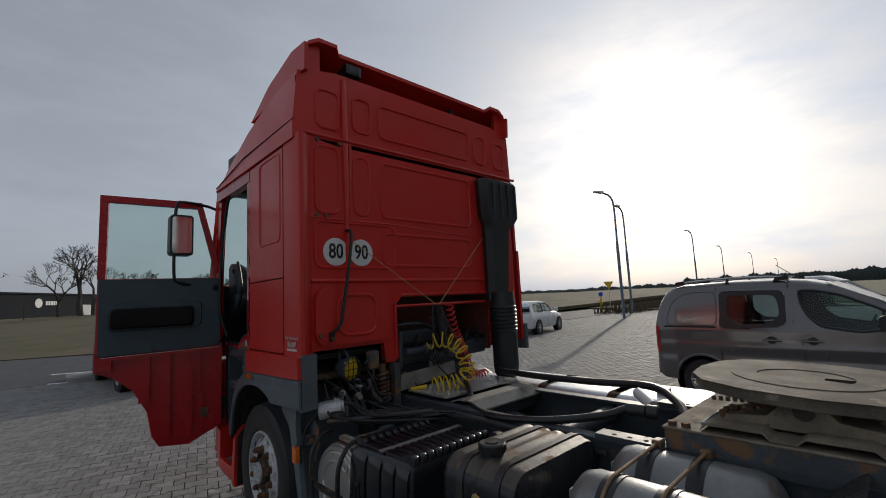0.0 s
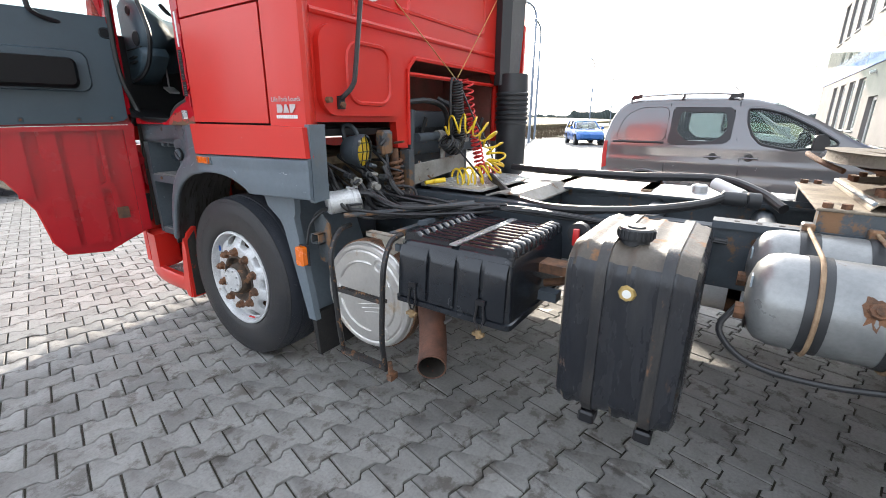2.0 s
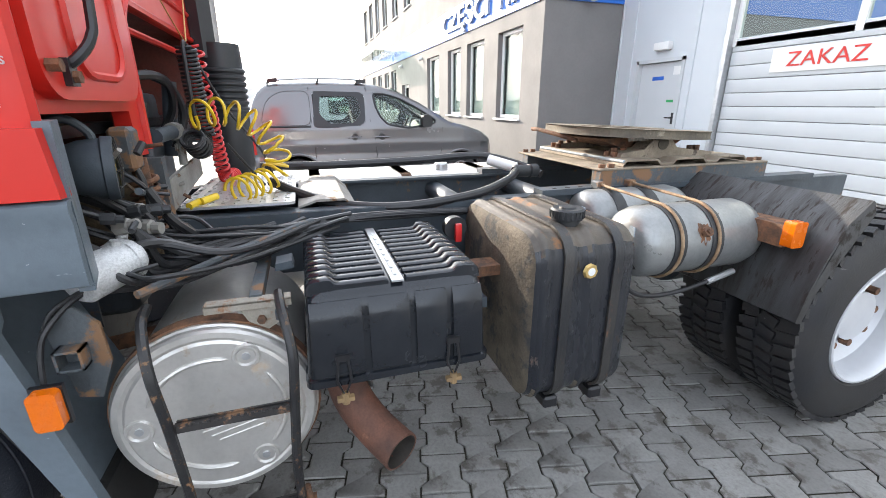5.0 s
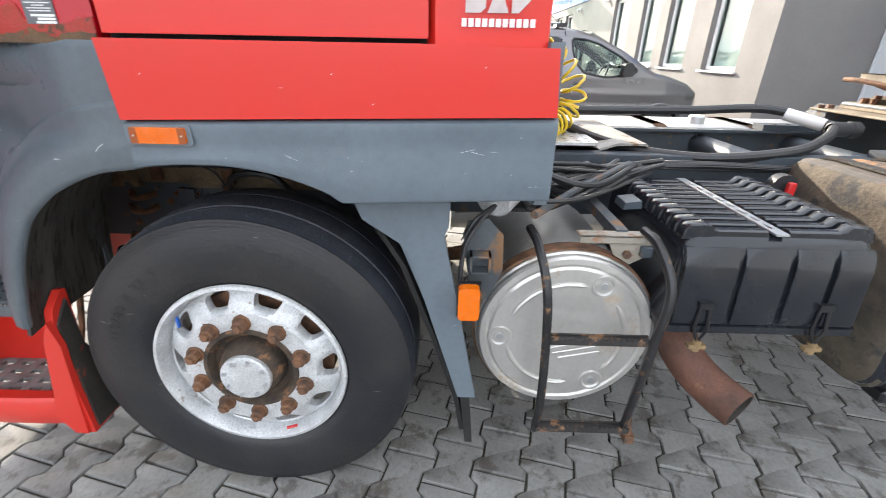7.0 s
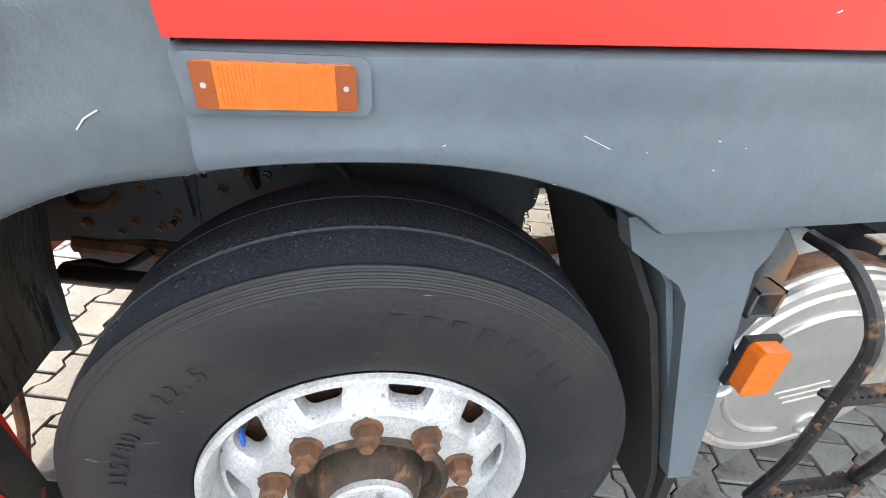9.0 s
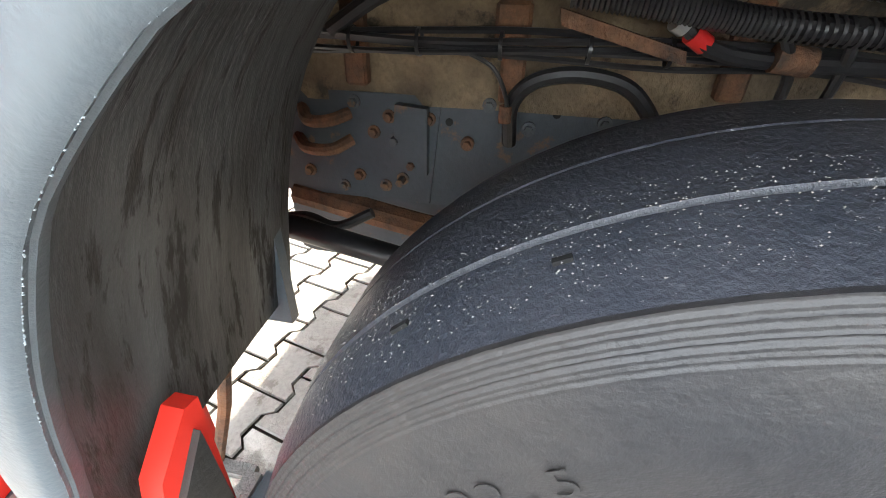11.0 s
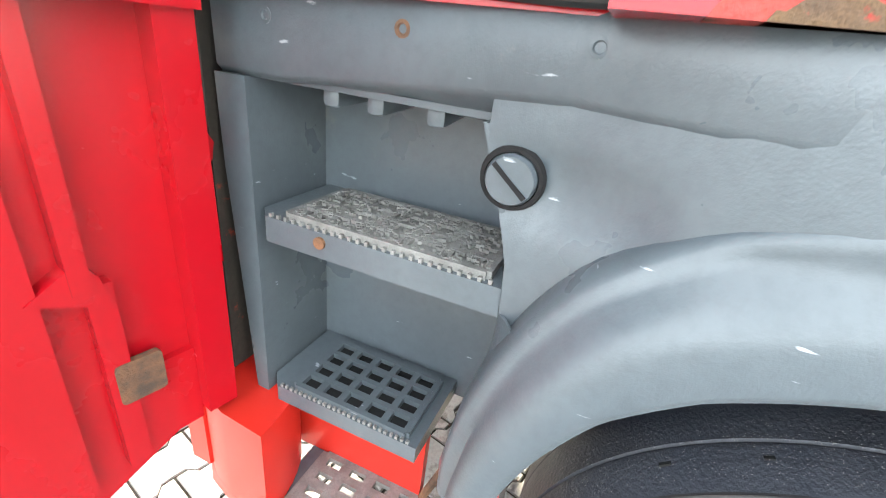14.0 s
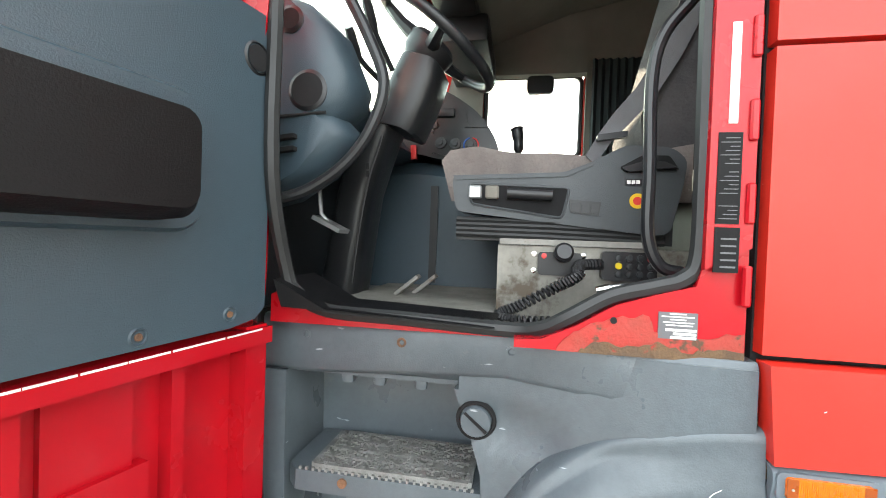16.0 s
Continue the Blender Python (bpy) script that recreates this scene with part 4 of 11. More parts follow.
    for shape in ([(0.066, 0.0), (0.066, 0.036), (0.036, 0.036), (0.026, 0.027), (0.026, 0.009), (0.036, 0.0)], [(0.022, 0.0), (0.008, 0.036), (-0.006, 0.036), (-0.020, 0.0)], [(-0.026, 0.0), (-0.026, 0.036), (-0.064, 0.036), (-0.064, 0.024), (-0.040, 0.0)]):
        bm = B()
        prism(bm, [(-0.648 + a_, 1.488 + b_ - 0.018) for a_, b_ in shape], "x", -1.2283, -1.2265)
        part("badge_shape", bm, FADED_PRINT, truck, "pale badge shape")
    for i in range(11):
        bm = B()
        span(bm, (-1.2285, -0.575 - i * 0.0138, 1.445), (-1.2265, -0.585 - i * 0.0138, 1.460))
        part("number_bar", bm, WHITE, truck)
    # right side, seen from inside: lower wall, pillars and an open window
    bm = B()
    span(bm, (1.165, RW, 1.3), (1.20, 1.25, 2.20))
    span(bm, (1.13, RW, 2.20), (1.165, 0.19, 2.93))
    span(bm, (1.13, 0.19, 2.80), (1.165, 1.25, 2.93))
    span(bm, (1.165, 0.88, 2.20), (1.20, 1.25, 2.80))
    part("right_side_wall", bm, RED, truck)
    bm = B()
    bead(bm, side_rect(0.20, 2.21, 0.87, 2.79, 1.16, 0.06), 0.018, 8)
    part("window_rubber", bm, SEAL, truck)
    bm = B()
    span(bm, (1.17, 0.19, 2.2), (1.175, 0.88, 2.8))
    part("right_window", bm, GLASS, truck, "clear side window").visible_shadow = False
    # front: pillars, windscreen, lower panel
    bm = B()
    span(bm, (-1.19, 1.30, 1.28), (1.19, 1.36, 1.98))
    part("front_panel", bm, RED, truck)
    for s in (-1, 1):
        bm = B()
        tube(bm, [(s * 1.19, 1.30, 1.4), (s * 1.19, 1.29, 1.98), (s * 1.16, 1.14, 2.93)], 0.05, 8)
        part("windscreen_pillar", bm, RED, truck)
    bm = B()
    prism(bm, [(1.345, 1.98), (1.352, 1.98), (1.165, 2.92), (1.158, 2.92)], "x", -1.13, 1.13)
    part("windscreen", bm, GLASS, truck, "large windscreen").visible_shadow = False
    # roof
    bm = B()

    def roof_ring(x_in, zs):
        return [(x_in, y, z) for y, z in zs]
    prof = [(RW, 2.90), (RW, 3.40), (-0.2, 3.36), (0.3, 3.25), (0.85, 3.06), (1.12, 2.93), (1.14, 2.90)]
    inner = [(RW, 2.90), (RW, 3.47), (-0.2, 3.43), (0.3, 3.32), (0.82, 3.13), (1.10, 2.98), (1.14, 2.90)]
    loft(bm, [roof_ring(-1.235, [(RW + 0.01, 2.90), (RW + 0.01, 3.02), (-0.2, 3.02), (0.3, 3.0), (0.85, 2.96), (1.08, 2.92), (1.10, 2.90)]),
              roof_ring(-1.20, prof), roof_ring(-1.12, [(y, z + 0.03) for y, z in prof[:-1]] + [prof[-1]]), roof_ring(-0.9, inner),
              roof_ring(0.85, inner), roof_ring(1.05, [(y, z + 0.03) for y, z in prof[:-1]] + [prof[-1]]), roof_ring(1.12, prof),
              roof_ring(1.15, [(RW + 0.01, 2.90), (RW + 0.01, 3.02), (-0.2, 3.02), (0.3, 3.0), (0.85, 2.96), (1.08, 2.92), (1.10, 2.90)])])
    bmesh.ops.delete(bm, geom=[f_ for f_ in bm.faces if all(v_.co.z < 2.935 for v_ in f_.verts) and abs(f_.calc_center_median().x) < 1.16], context='FACES')
    roof = part("roof", bm, RED, truck, "red high roof", 25)
    bm = B()
    y = RW - 0.002
    for r in ((-1.06, 3.02, -0.88, 3.31), (-0.76, 3.05, -0.60, 3.32), (-0.52, 3.05, 0.52, 3.32), (0.60, 3.05, 0.75, 3.32), (0.88, 3.04, 1.05, 3.30)):
        bead(bm, rear_rect(*r, y, 0.05), 0.011)
    tube(bm, [(-1.19, y, 2.955), (1.19, y, 2.955)], 0.014, 8)
    tube(bm, [(-0.835, y, 2.95), (-0.84, y, 3.43)], [0.028, 0.024], 8)
    part("roof_bead", bm, RED, roof)
    bm = B()
    tube(bm, [(-1.20, y + 0.01, 2.93), (-1.205, y + 0.012, 3.36), (-1.13, y, 3.42)], 0.006, 6)
    tube(bm, [(-1.236, 1.08, 2.93), (-1.238, 0.3, 3.02), (-1.232, RW, 3.035)], 0.005, 6)
    part("seam_line", bm, VOID, roof)
    # spoiler over the rear edge
    bm = B()
    prof = [(-0.80, 3.68), (-0.55, 3.665), (-0.1, 3.57), (0.35, 3.40)]
    rows_ = []
    for x in (-1.16, -1.13, -1.05, -0.9, -0.86, 0.86, 0.9, 1.05, 1.13, 1.16):
        drop = {1.16: 0.16, 1.13: 0.05, 1.05: 0.0, 0.9: 0.0, 0.86: 0.035}[abs(x)]
        rows_.append([(x if x < 0 else x * 0.93, yy + (0.05 if abs(x) > 0.88 and i == 0 else 0.09 if i == 0 else 0), zz - drop) for i, (yy, zz) in enumerate(prof)])
    sheet(bm, rows_, 0.03, (0, 0, -1))
    for s in (-1, 1):
        prism(bm, [(-0.76, 3.40), (-0.77, 3.60), (-0.55, 3.62), (-0.1, 3.53), (0.3, 3.36)], "x", -1.17 if s < 0 else 1.06, -1.14 if s < 0 else 1.09)
        prism(bm, [(-0.70, 3.42), (-0.70, 3.64), (-0.66, 3.64), (-0.66, 3.42)], "x", -1.14 if s < 0 else 0.95, -1.02 if s < 0 else 1.06)
    sp = part("roof_spoiler", bm, RED, truck, "red roof spoiler with a dark hollow rear", 40)
    bm = B()
    # black board across the hollow stands in for its shade; struts follow
    span(bm, (-1.10, -0.2, 3.40), (1.04, -0.17, 3.56))
    for x in (-0.78, 0.40):
        rod(bm, (x, -0.64, 3.40), (x, -0.60, 3.56), 0.03, 10)
    part("spoiler_strut", bm, BLACK, sp)
    bm = B()
    span(bm, (-0.80, -0.70, 3.515), (-0.66, -0.64, 3.60))
    bevel(bm, 0.012, 2)
    wl_ = part("work_light", bm, BLACK, sp, "square roof work light")
    bm = B()
    span(bm, (-0.79, -0.706, 3.522), (-0.67, -0.70, 3.592))
    part("lens", bm, CLEAR, wl_)


cab_body()


def panel_x(y):
    """Outer face of the step panel along the truck."""
    return -table(y, [(0.15, 1.222), (0.30, 1.212), (0.42, 1.18), (0.60, 1.125), (1.135, 1.085)])


def skirts():
    # grey skirt with the wheel cutout
    bm = B()
    rows_ = []
    for k_ in range(64):
        y = 0.160 - 0.95 * k_ / 63
        if y > -0.283:
            zb = 0.505 + math.sqrt((0.645 + 0.011 * max(0.0, y / 0.16) ** 1.5) ** 2 - y * y)
        else:
            zb = table(-y, [(0.283, 1.085), (0.302, 1.066), (0.79, 1.084)])
        zt = 1.247 + 0.023 * (0.160 - y) / 0.95
        H = zt - zb
        rows_.append([(SX - 0.002 + dx, y, zt - d) for d, dx in ((0, 0.014), (0.003, 0.004), (0.008, -0.0005), (0.026, -0.0015), (0.045, 0.003), (0.072, 0.0025), (H * 0.5 + 0.03, 0.0), (H - 0.012, 0.0), (H - 0.004, 0.003), (H, 0.012))])
    sheet(bm, rows_, 0.016, (1, 0, 0))
    s = part("side_skirt", bm, GREY, truck, "scuffed grey plastic skirt behind the wheel arch")
    bm = B()
    prism(bm, [(SX + 0.02, -0.79), (SX + 0.02, -0.76), (-1.10, -0.72), (-1.10, -0.75)], "z", 1.07, 1.42)
    part("skirt_return", bm, GREY, s)
    bm = B()
    prism(bm, round_rect(0.010, 1.197, 0.156, 1.243, 0.010), "x", SX - 0.007, SX + 0.01)
    bevel(bm, 0.006, 2)
    f = part("marker_frame", bm, GREY, truck, "grey lamp surround")
    bm = B()
    prism(bm, round_rect(0.022, 1.2025, 0.144, 1.2375, 0.006), "x", SX - 0.013, SX)
    bevel(bm, 0.005, 2)
    part("marker_lens", bm, AMBER, f, "amber side marker lens")
    bm = B()
    for i in range(28):
        y = 0.043 + i * 0.003
        tube(bm, [(SX - 0.0131, y, 1.205), (SX - 0.0131, y, 1.235)], 0.0008, 4)
    tagged(part("lens_ribs", bm, AMBER, f), kind="stuff")
    for y in (0.030, 0.136):
        bm = B()
        span(bm, (SX - 0.0136, y - 0.008, 1.203), (SX - 0.0125, y + 0.008, 1.237))
        e = part("lens_end", bm, AMBER_DARK, f, "darker lens end")
        bm = B()
        rod(bm, (SX - 0.012, y, 1.220), (SX - 0.0146, y, 1.220), 0.0022, 10)
        part("screw", bm, GALV, e)

    # front fender: a flared arch that runs down to the step
    def by_angle(a, table):
        for (a0, v0), (a1, v1) in zip(table, table[1:]):
            if a <= a0 and a >= a1:
                return v0 + (v1 - v0) * (a0 - a) / (a0 - a1)
        return table[0][1] if a > table[0][0] else table[-1][1]
    lip = [(80, 0.648), (74, 0.655), (66, 0.674), (55, 0.687), (46, 0.684), (36, 0.661), (26, 0.636), (15, 0.622)]
    mid = [(80, 0.705), (66, 0.735), (55, 0.748), (46, 0.737), (37, 0.705), (26, 0.672), (15, 0.640)]
    top = [(80, 0.802), (70, 0.820), (60, 0.833), (50, 0.826), (44, 0.805), (36, 0.773), (28, 0.742), (15, 0.690)]
    rows_ = []
    for i in range(34):
        deg = 80 - 64 * i / 33
        ri, rm, ro = by_angle(deg, lip), by_angle(deg, mid), by_angle(deg, top)
        ca, sa = math.cos(radians(deg)), math.sin(radians(deg))

        def P(r, x):
            return (x, max(0.162, r * ca), 0.505 + r * sa)
        crest = panel_x(max(0.162, ro * ca))
        rows_.append([P(ri + 0.010, -1.212), P(ri + 0.003, -1.220), P(ri, -1.228), P(ri + 0.004, -1.234), P(ri + 0.014, -1.236), P(rm - 0.012, -1.236), P(rm, -1.2345), P(rm + 0.012, -1.232),
                      P((rm + ro) / 2, min(-1.214, crest - 0.010)), P(ro - 0.030, min(-1.193, crest - 0.008)), P(ro - 0.018, min(-1.186, crest - 0.008)), P(ro - 0.008, min(-1.184, crest - 0.007)),
                      P(ro - 0.001, min(-1.176, crest - 0.003)), P(ro + 0.003, min(-1.160, crest + 0.004)), P(ro + 0.006, -1.13), P(ro + 0.006, -1.06)])
    bm = B()
    sheet(bm, rows_, 0.006, (1, 0, 0))
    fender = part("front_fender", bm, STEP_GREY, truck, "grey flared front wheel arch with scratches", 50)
    # a long scratch across the fender
    bm = B()
    rnd = random.Random(21)
    tube(bm, [(-1.2365, 0.248, 1.178), (-1.2365, 0.240, 1.187), (-1.236, 0.228, 1.194)], 0.0007, 4)
    for i in range(16):
        y, z, l_, a_ = rnd.uniform(-0.72, -0.02), rnd.uniform(1.10, 1.24), rnd.choice((0.002, 0.002, 0.003, 0.004, 0.005, 0.03)), rnd.uniform(-0.5, 0.5)
        tube(bm, [(SX - 0.0019, y, z), (SX - 0.0019, y - l_, z + l_ * a_)], 0.00028, 4)
    for i in range(4):
        y, z = rnd.uniform(-0.7, 0.1), rnd.uniform(1.29, 1.40)
        tube(bm, [(SX - 0.006, y, z), (SX - 0.006, y - 0.004, z + 0.002)], 0.0007, 4)
    tagged(part("scratch", bm, WHITE, truck), kind="stuff")
    # chafed crumbs along the lip of the arch
    bm = B()
    for i in range(260):
        deg = 78 - 60 * rnd.random()
        r_ = by_angle(deg, lip) + rnd.choice((-0.0005, 0.0, 0.0003))
        x_ = -1.228 - (0.0055 if r_ > by_angle(deg, lip) + 0.0005 else 0.0)
        g_ = rnd.uniform(0.0003, 0.0006)
        v = add_box(bm, (0, 0, 0), (g_, g_ * rnd.uniform(1.5, 4), g_))
        bmesh.ops.transform(bm, matrix=Matrix.Translation((x_, max(0.162, r_ * math.cos(radians(deg))), 0.505 + r_ * math.sin(radians(deg)))) @ Matrix.Rotation(radians(deg - 90 + rnd.uniform(-50, 50)), 4, 'X'), verts=v)
    tagged(part("lip_scuff", bm, SCUFF, truck), kind="stuff")
    # rear mudguard of the front wheel
    bm = B()
    prism(bm, [(-0.315, 1.05), (-0.335, 1.0), (-0.43, 0.935), (-0.455, 0.90), (-0.60, 0.41), (-0.655, 0.41), (-0.58, 0.80), (-0.548, 0.955), (-0.56, 0.985), (-0.565, 1.09)], "x", -1.165, -1.13)
    bevel(bm, 0.008, 2)
    part("mudguard", bm, GREY, truck, "grey plastic mudguard behind the front wheel")
    bm = B()
    rows_ = []
    for p in [(-0.33, 1.06), (-0.43, 0.92), (-0.53, 0.65), (-0.60, 0.42)]:
        rows_.append([(-1.14, p[0], p[1]), (-0.64, p[0], p[1])])
    sheet(bm, rows_, 0.012, (0, -1, 0))
    part("mudguard_face", bm, GREY, truck)
    bm = B()
    rows_ = []
    for p in [(-0.34, 1.02), (-0.44, 0.85), (-0.53, 0.60), (-0.60, 0.38), (-0.62, 0.24)]:
        rows_.append([(x, p[0] + 0.012 + 0.006 * noise.noise(Vector((x * 60, p[1] * 60, 0))), p[1]) for x in [-1.135 + 0.02 * i for i in range(25)]])
    sheet(bm, rows_, 0.015, (0, -1, 0))
    part("spray_flap", bm, BRISTLE, truck, "black bristled spray flap")
    bm = B()
    prism(bm, [(-0.605, 0.44), (-0.635, 0.44), (-0.655, 0.20), (-0.63, 0.20)], "x", -1.15, -0.86)
    part("rubber_flap", bm, BRISTLE, truck, "black rubber mud flap")
    # dusty liner inside the front half of the arch
    bm = B()
    rows_ = []
    inner_r = [(62, 0.775), (45, 0.75), (39, 0.734), (29, 0.696), (20, 0.668), (12, 0.655)]
    for i in range(17):
        deg = 62 - 49 * i / 16
        r0, r1 = by_angle(deg, lip) + 0.004, by_angle(deg, inner_r)
        rows_.append([(x, (r0 + (r1 - r0) * f) * math.cos(radians(deg)), 0.505 + (r0 + (r1 - r0) * f) * math.sin(radians(deg))) for x, f in ((-1.224, 0.0), (-1.18, 0.25), (-1.08, 0.6), (-0.95, 0.85), (-0.84, 1.0))])
    sheet(bm, rows_, 0.010, (0, 0.8, 0.5))
    part("arch_liner", bm, MUDGUARD, truck, "dusty black arch liner")


skirts()


def lug_pattern(bm, c, r, x0, x1, n=52, deep=0.012):
    """Tread lugs round a drive tyre."""
    for i in range(n):
        a = 2 * math.pi * i / n
        for k_, (xa, xb, sh) in enumerate(((x0, x0 + (x1 - x0) * 0.31, 0), (x0 + (x1 - x0) * 0.35, x0 + (x1 - x0) * 0.65, 0.5), (x0 + (x1 - x0) * 0.69, x1, 0))):
            aa = a + sh * math.pi / n * 2 * 0.5
            m = Matrix.Rotation(-aa, 4, 'X')
            v = add_box(bm, (0, 0, 0), (abs(xb - xa), 2 * math.pi * r / n * 0.66, deep * 2))
            bmesh.ops.transform(bm, matrix=Matrix.Translation(((xa + xb) / 2, c[1] + r * math.sin(aa), c[2] + r * math.cos(aa))) @ m @ Matrix.Rotation(radians(12 * (1 if k_ != 1 else -1)), 4, 'Z'), verts=v)


def steer_wheel():
    """Front wheel: tyre, slotted alloy rim, nuts and hub."""
    c, R = (0.0, 0.034, 0.504), 0.51
    w = new("front_wheel")
    w.parent = truck
    tagged(w, "front wheel with worn tyre and pitted alloy rim")
    X = -1.203
    prof = [(0.284, 0.035), (0.305, 0.012), (0.335, 0.006), (0.365, 0.002), (0.40, 0.0), (0.425, 0.002)]
    # fine worn rings below the shoulder
    for i in range(6, 14):
        r_ = 0.432 + i * 0.0040
        x_ = 0.002 + 0.018 * ((r_ - 0.432) / 0.055) ** 1.4
        g_ = (0.0002, 0.0004, 0.0002, 0.0007, 0.0002, 0.0004)[i % 6]
        prof += [(r_, x_), (r_ + 0.0008, x_ + g_), (r_ + 0.0022, x_ + g_), (r_ + 0.0029, x_ + 0.0003)]
    prof += [(0.4874, 0.0225)]
    prof2 = [(0.4874, 0.0225), (0.4884, 0.027), (0.4900, 0.034), (0.4930, 0.047), (0.4955, 0.058), (0.4972, 0.068), (0.4957, 0.0686), (0.4967, 0.071), (0.4985, 0.090), (0.4955, 0.092), (0.4955, 0.096), (0.4995, 0.098), (0.502, 0.125), (0.5025, 0.130), (0.5025, 0.134),
             (0.503, 0.137), (0.503, 0.185), (0.500, 0.187), (0.503, 0.190), (0.502, 0.25), (0.495, 0.28), (0.48, 0.296), (0.40, 0.305), (0.30, 0.29)]
    bm = B()
    lathe(bm, prof, (X + 0.02, c[1], c[2]), (1, 0, 0), 96)
    part("tyre_wall", bm, RUBBER, w, "black tyre sidewall with raised rings", 60)
    bm = B()
    lathe(bm, prof2, (X + 0.02, c[1], c[2]), (1, 0, 0), 96)
    part("tyre_tread", bm, TREAD, w, "worn grooved tread", 40)
    bm = B()
    rnd = random.Random(8)
    for i in range(4200):
        a, x, g = radians(rnd.uniform(25, 140)), X + 0.02 + rnd.uniform(0.038, 0.22), rnd.choice((0.0003, 0.0004, 0.0004, 0.0005, 0.0007))
        r_ = 0.4978 + (0.0007 if x - X < 0.11 else 0.0042) if x - X > 0.085 else 0.4912 + (x - X - 0.058) * 0.24
        o, out_ = Vector((x, c[1] + r_ * math.cos(a), c[2] + r_ * math.sin(a))), Vector((0, math.cos(a), math.sin(a)))
        tan_ = Vector((0, -math.sin(a), math.cos(a)))
        q = [bm.verts.new(o + g * (math.cos(b_) * tan_ * 1.4 + Vector((math.sin(b_), 0, 0)))) for b_ in (0.3, 2.3, 4.4)] + [bm.verts.new(o + out_ * g * 1.3)]
        for f_ in ((0, 1, 3), (1, 2, 3), (2, 0, 3)):
            bm.faces.new([q[k_] for k_ in f_])
    tagged(part("tread_grit", bm, KERB, w, "pale grit in the tread"), kind="stuff")
    for a, x, l_ in ((62, 0.066, 0.012), (48, 0.064, 0.016), (52, 0.100, 0.014)):
        bm = B()
        v = add_box(bm, (0, 0, 0), (0.005, l_, 0.006))
        bmesh.ops.transform(bm, matrix=Matrix.Translation((X + 0.02 + x, c[1] + 0.496 * math.cos(radians(a)), c[2] + 0.496 * math.sin(radians(a)))) @ Matrix.Rotation(radians(a - 90), 4, 'X'), verts=v)
        part("tread_cut", bm, VOID, w)
    # raised lettering on the sidewall
    for k_, (txt, a0, size, r) in enumerate(((8 * "-", -32, 0.055, 0.405), ("315/80 R 22.5", 52, 0.038, 0.395))):
        for i, ch in enumerate(txt):
            a = a0 - (i - len(txt) / 2) * ((0.62 if k_ else 0.82) * size / r) * 57.3
            if ch == " ":
                continue
            ar = radians(a)
            m = Matrix.Translation((X + (0.0185 if k_ else 0.0196), c[1] - r * math.sin(-ar), c[2] + r * math.cos(ar))) @ Matrix.Rotation(-ar, 4, 'X') @ pose(0, 0, 0, 90, 0, -90)
            if k_ == 1:
                lettering("size_mark", ch, size, m, RUBBER, w, 0.0003)
            else:
                bm = B()
                v = add_box(bm, (0, 0, 0), (size * 0.42, size * 0.6, 0.00025))
                bmesh.ops.transform(bm, matrix=m, verts=v)
                part("sidewall_bar", bm, RUBBER, w)
    # rim
    bm = B()
    Xr = X + 0.05
    lathe(bm, [(0.294, -0.012), (0.291, -0.02), (0.281, -0.022), (0.274, -0.012), (0.269, 0.02), (0.262, 0.055), (0.262, 0.20)], (Xr, c[1], c[2]), (1, 0, 0), 80)
    part("rim_lip", bm, ALU, w, "pitted aluminium rim lip", 50)
    bm = B()
    # disc: hub ring, then ten sectors, each with a rounded hand hole

    def disc_h(r):
        pts = ((0.105, -0.004), (0.125, -0.012), (0.165, -0.016), (0.190, -0.016), (0.215, -0.008), (0.235, 0.004), (0.252, 0.018), (0.268, 0.034))
        for (r0, h0), (r1, h1) in zip(pts, pts[1:]):
            if r <= r1:
                return h0 + (h1 - h0) * (r - r0) / (r1 - r0)
        return pts[-1][1]

    def disc_v(r, a, deep=0.0):
        return bm.verts.new((Xr + disc_h(r) + deep, c[1] + r * math.cos(a), c[2] + r * math.sin(a)))
    seg = 120
    rings_ = [[disc_v(r, 2 * math.pi * j / seg) for j in range(seg)] for r in (0.132, 0.138, 0.15, 0.175, 0.192)]
    for r0, r1 in zip(rings_, rings_[1:]):
        for j in range(seg):
            bm.faces.new((r0[j], r0[(j + 1) % seg], r1[(j + 1) % seg], r1[j]))
    for k_ in range(10):
        a0 = 2 * math.pi * k_ / 10
        half = math.pi / 10
        frame_, hole_ = [], []
        for i in range(40):
            th = 2 * math.pi * (i + 0.5) / 40
            cx, cy = math.cos(th), math.sin(th)
            q = max(abs(cx), abs(cy))
            frame_.append((0.23 + 0.038 * cy / q, a0 + half * cx / q))
            sq = (abs(cx) ** 4 + abs(cy) ** 4) ** 0.25
            hole_.append((0.2325 + 0.0245 * cy / sq, a0 + half * (0.50 + 0.08 * cy) * cx / sq))
        l0 = [disc_v(*p) for p in frame_]
        l1 = [disc_v(p[0] * 0.45 + q[0] * 0.55, p[1] * 0.45 + q[1] * 0.55, -0.004) for p, q in zip(frame_, hole_)]
        l2 = [disc_v(*p, 0.004) for p in hole_]
        l3 = [disc_v(*p, 0.035) for p in hole_]
        for u_, v_ in ((l0, l1), (l1, l2), (l2, l3)):
            for i in range(40):
                bm.faces.new((u_[i], u_[(i + 1) % 40], v_[(i + 1) % 40], v_[i]))
    part("rim_disc", bm, ALU, w, "alloy disc with ten hand holes", 55)
    bm = B()
    lathe(bm, [(0.0, 0.07), (0.235, 0.07), (0.235, 0.16), (0, 0.16)], (Xr, c[1], c[2]), (1, 0, 0), 40)
    part("brake_drum", bm, RUST, w, "rusty brake drum")
    bm = B()
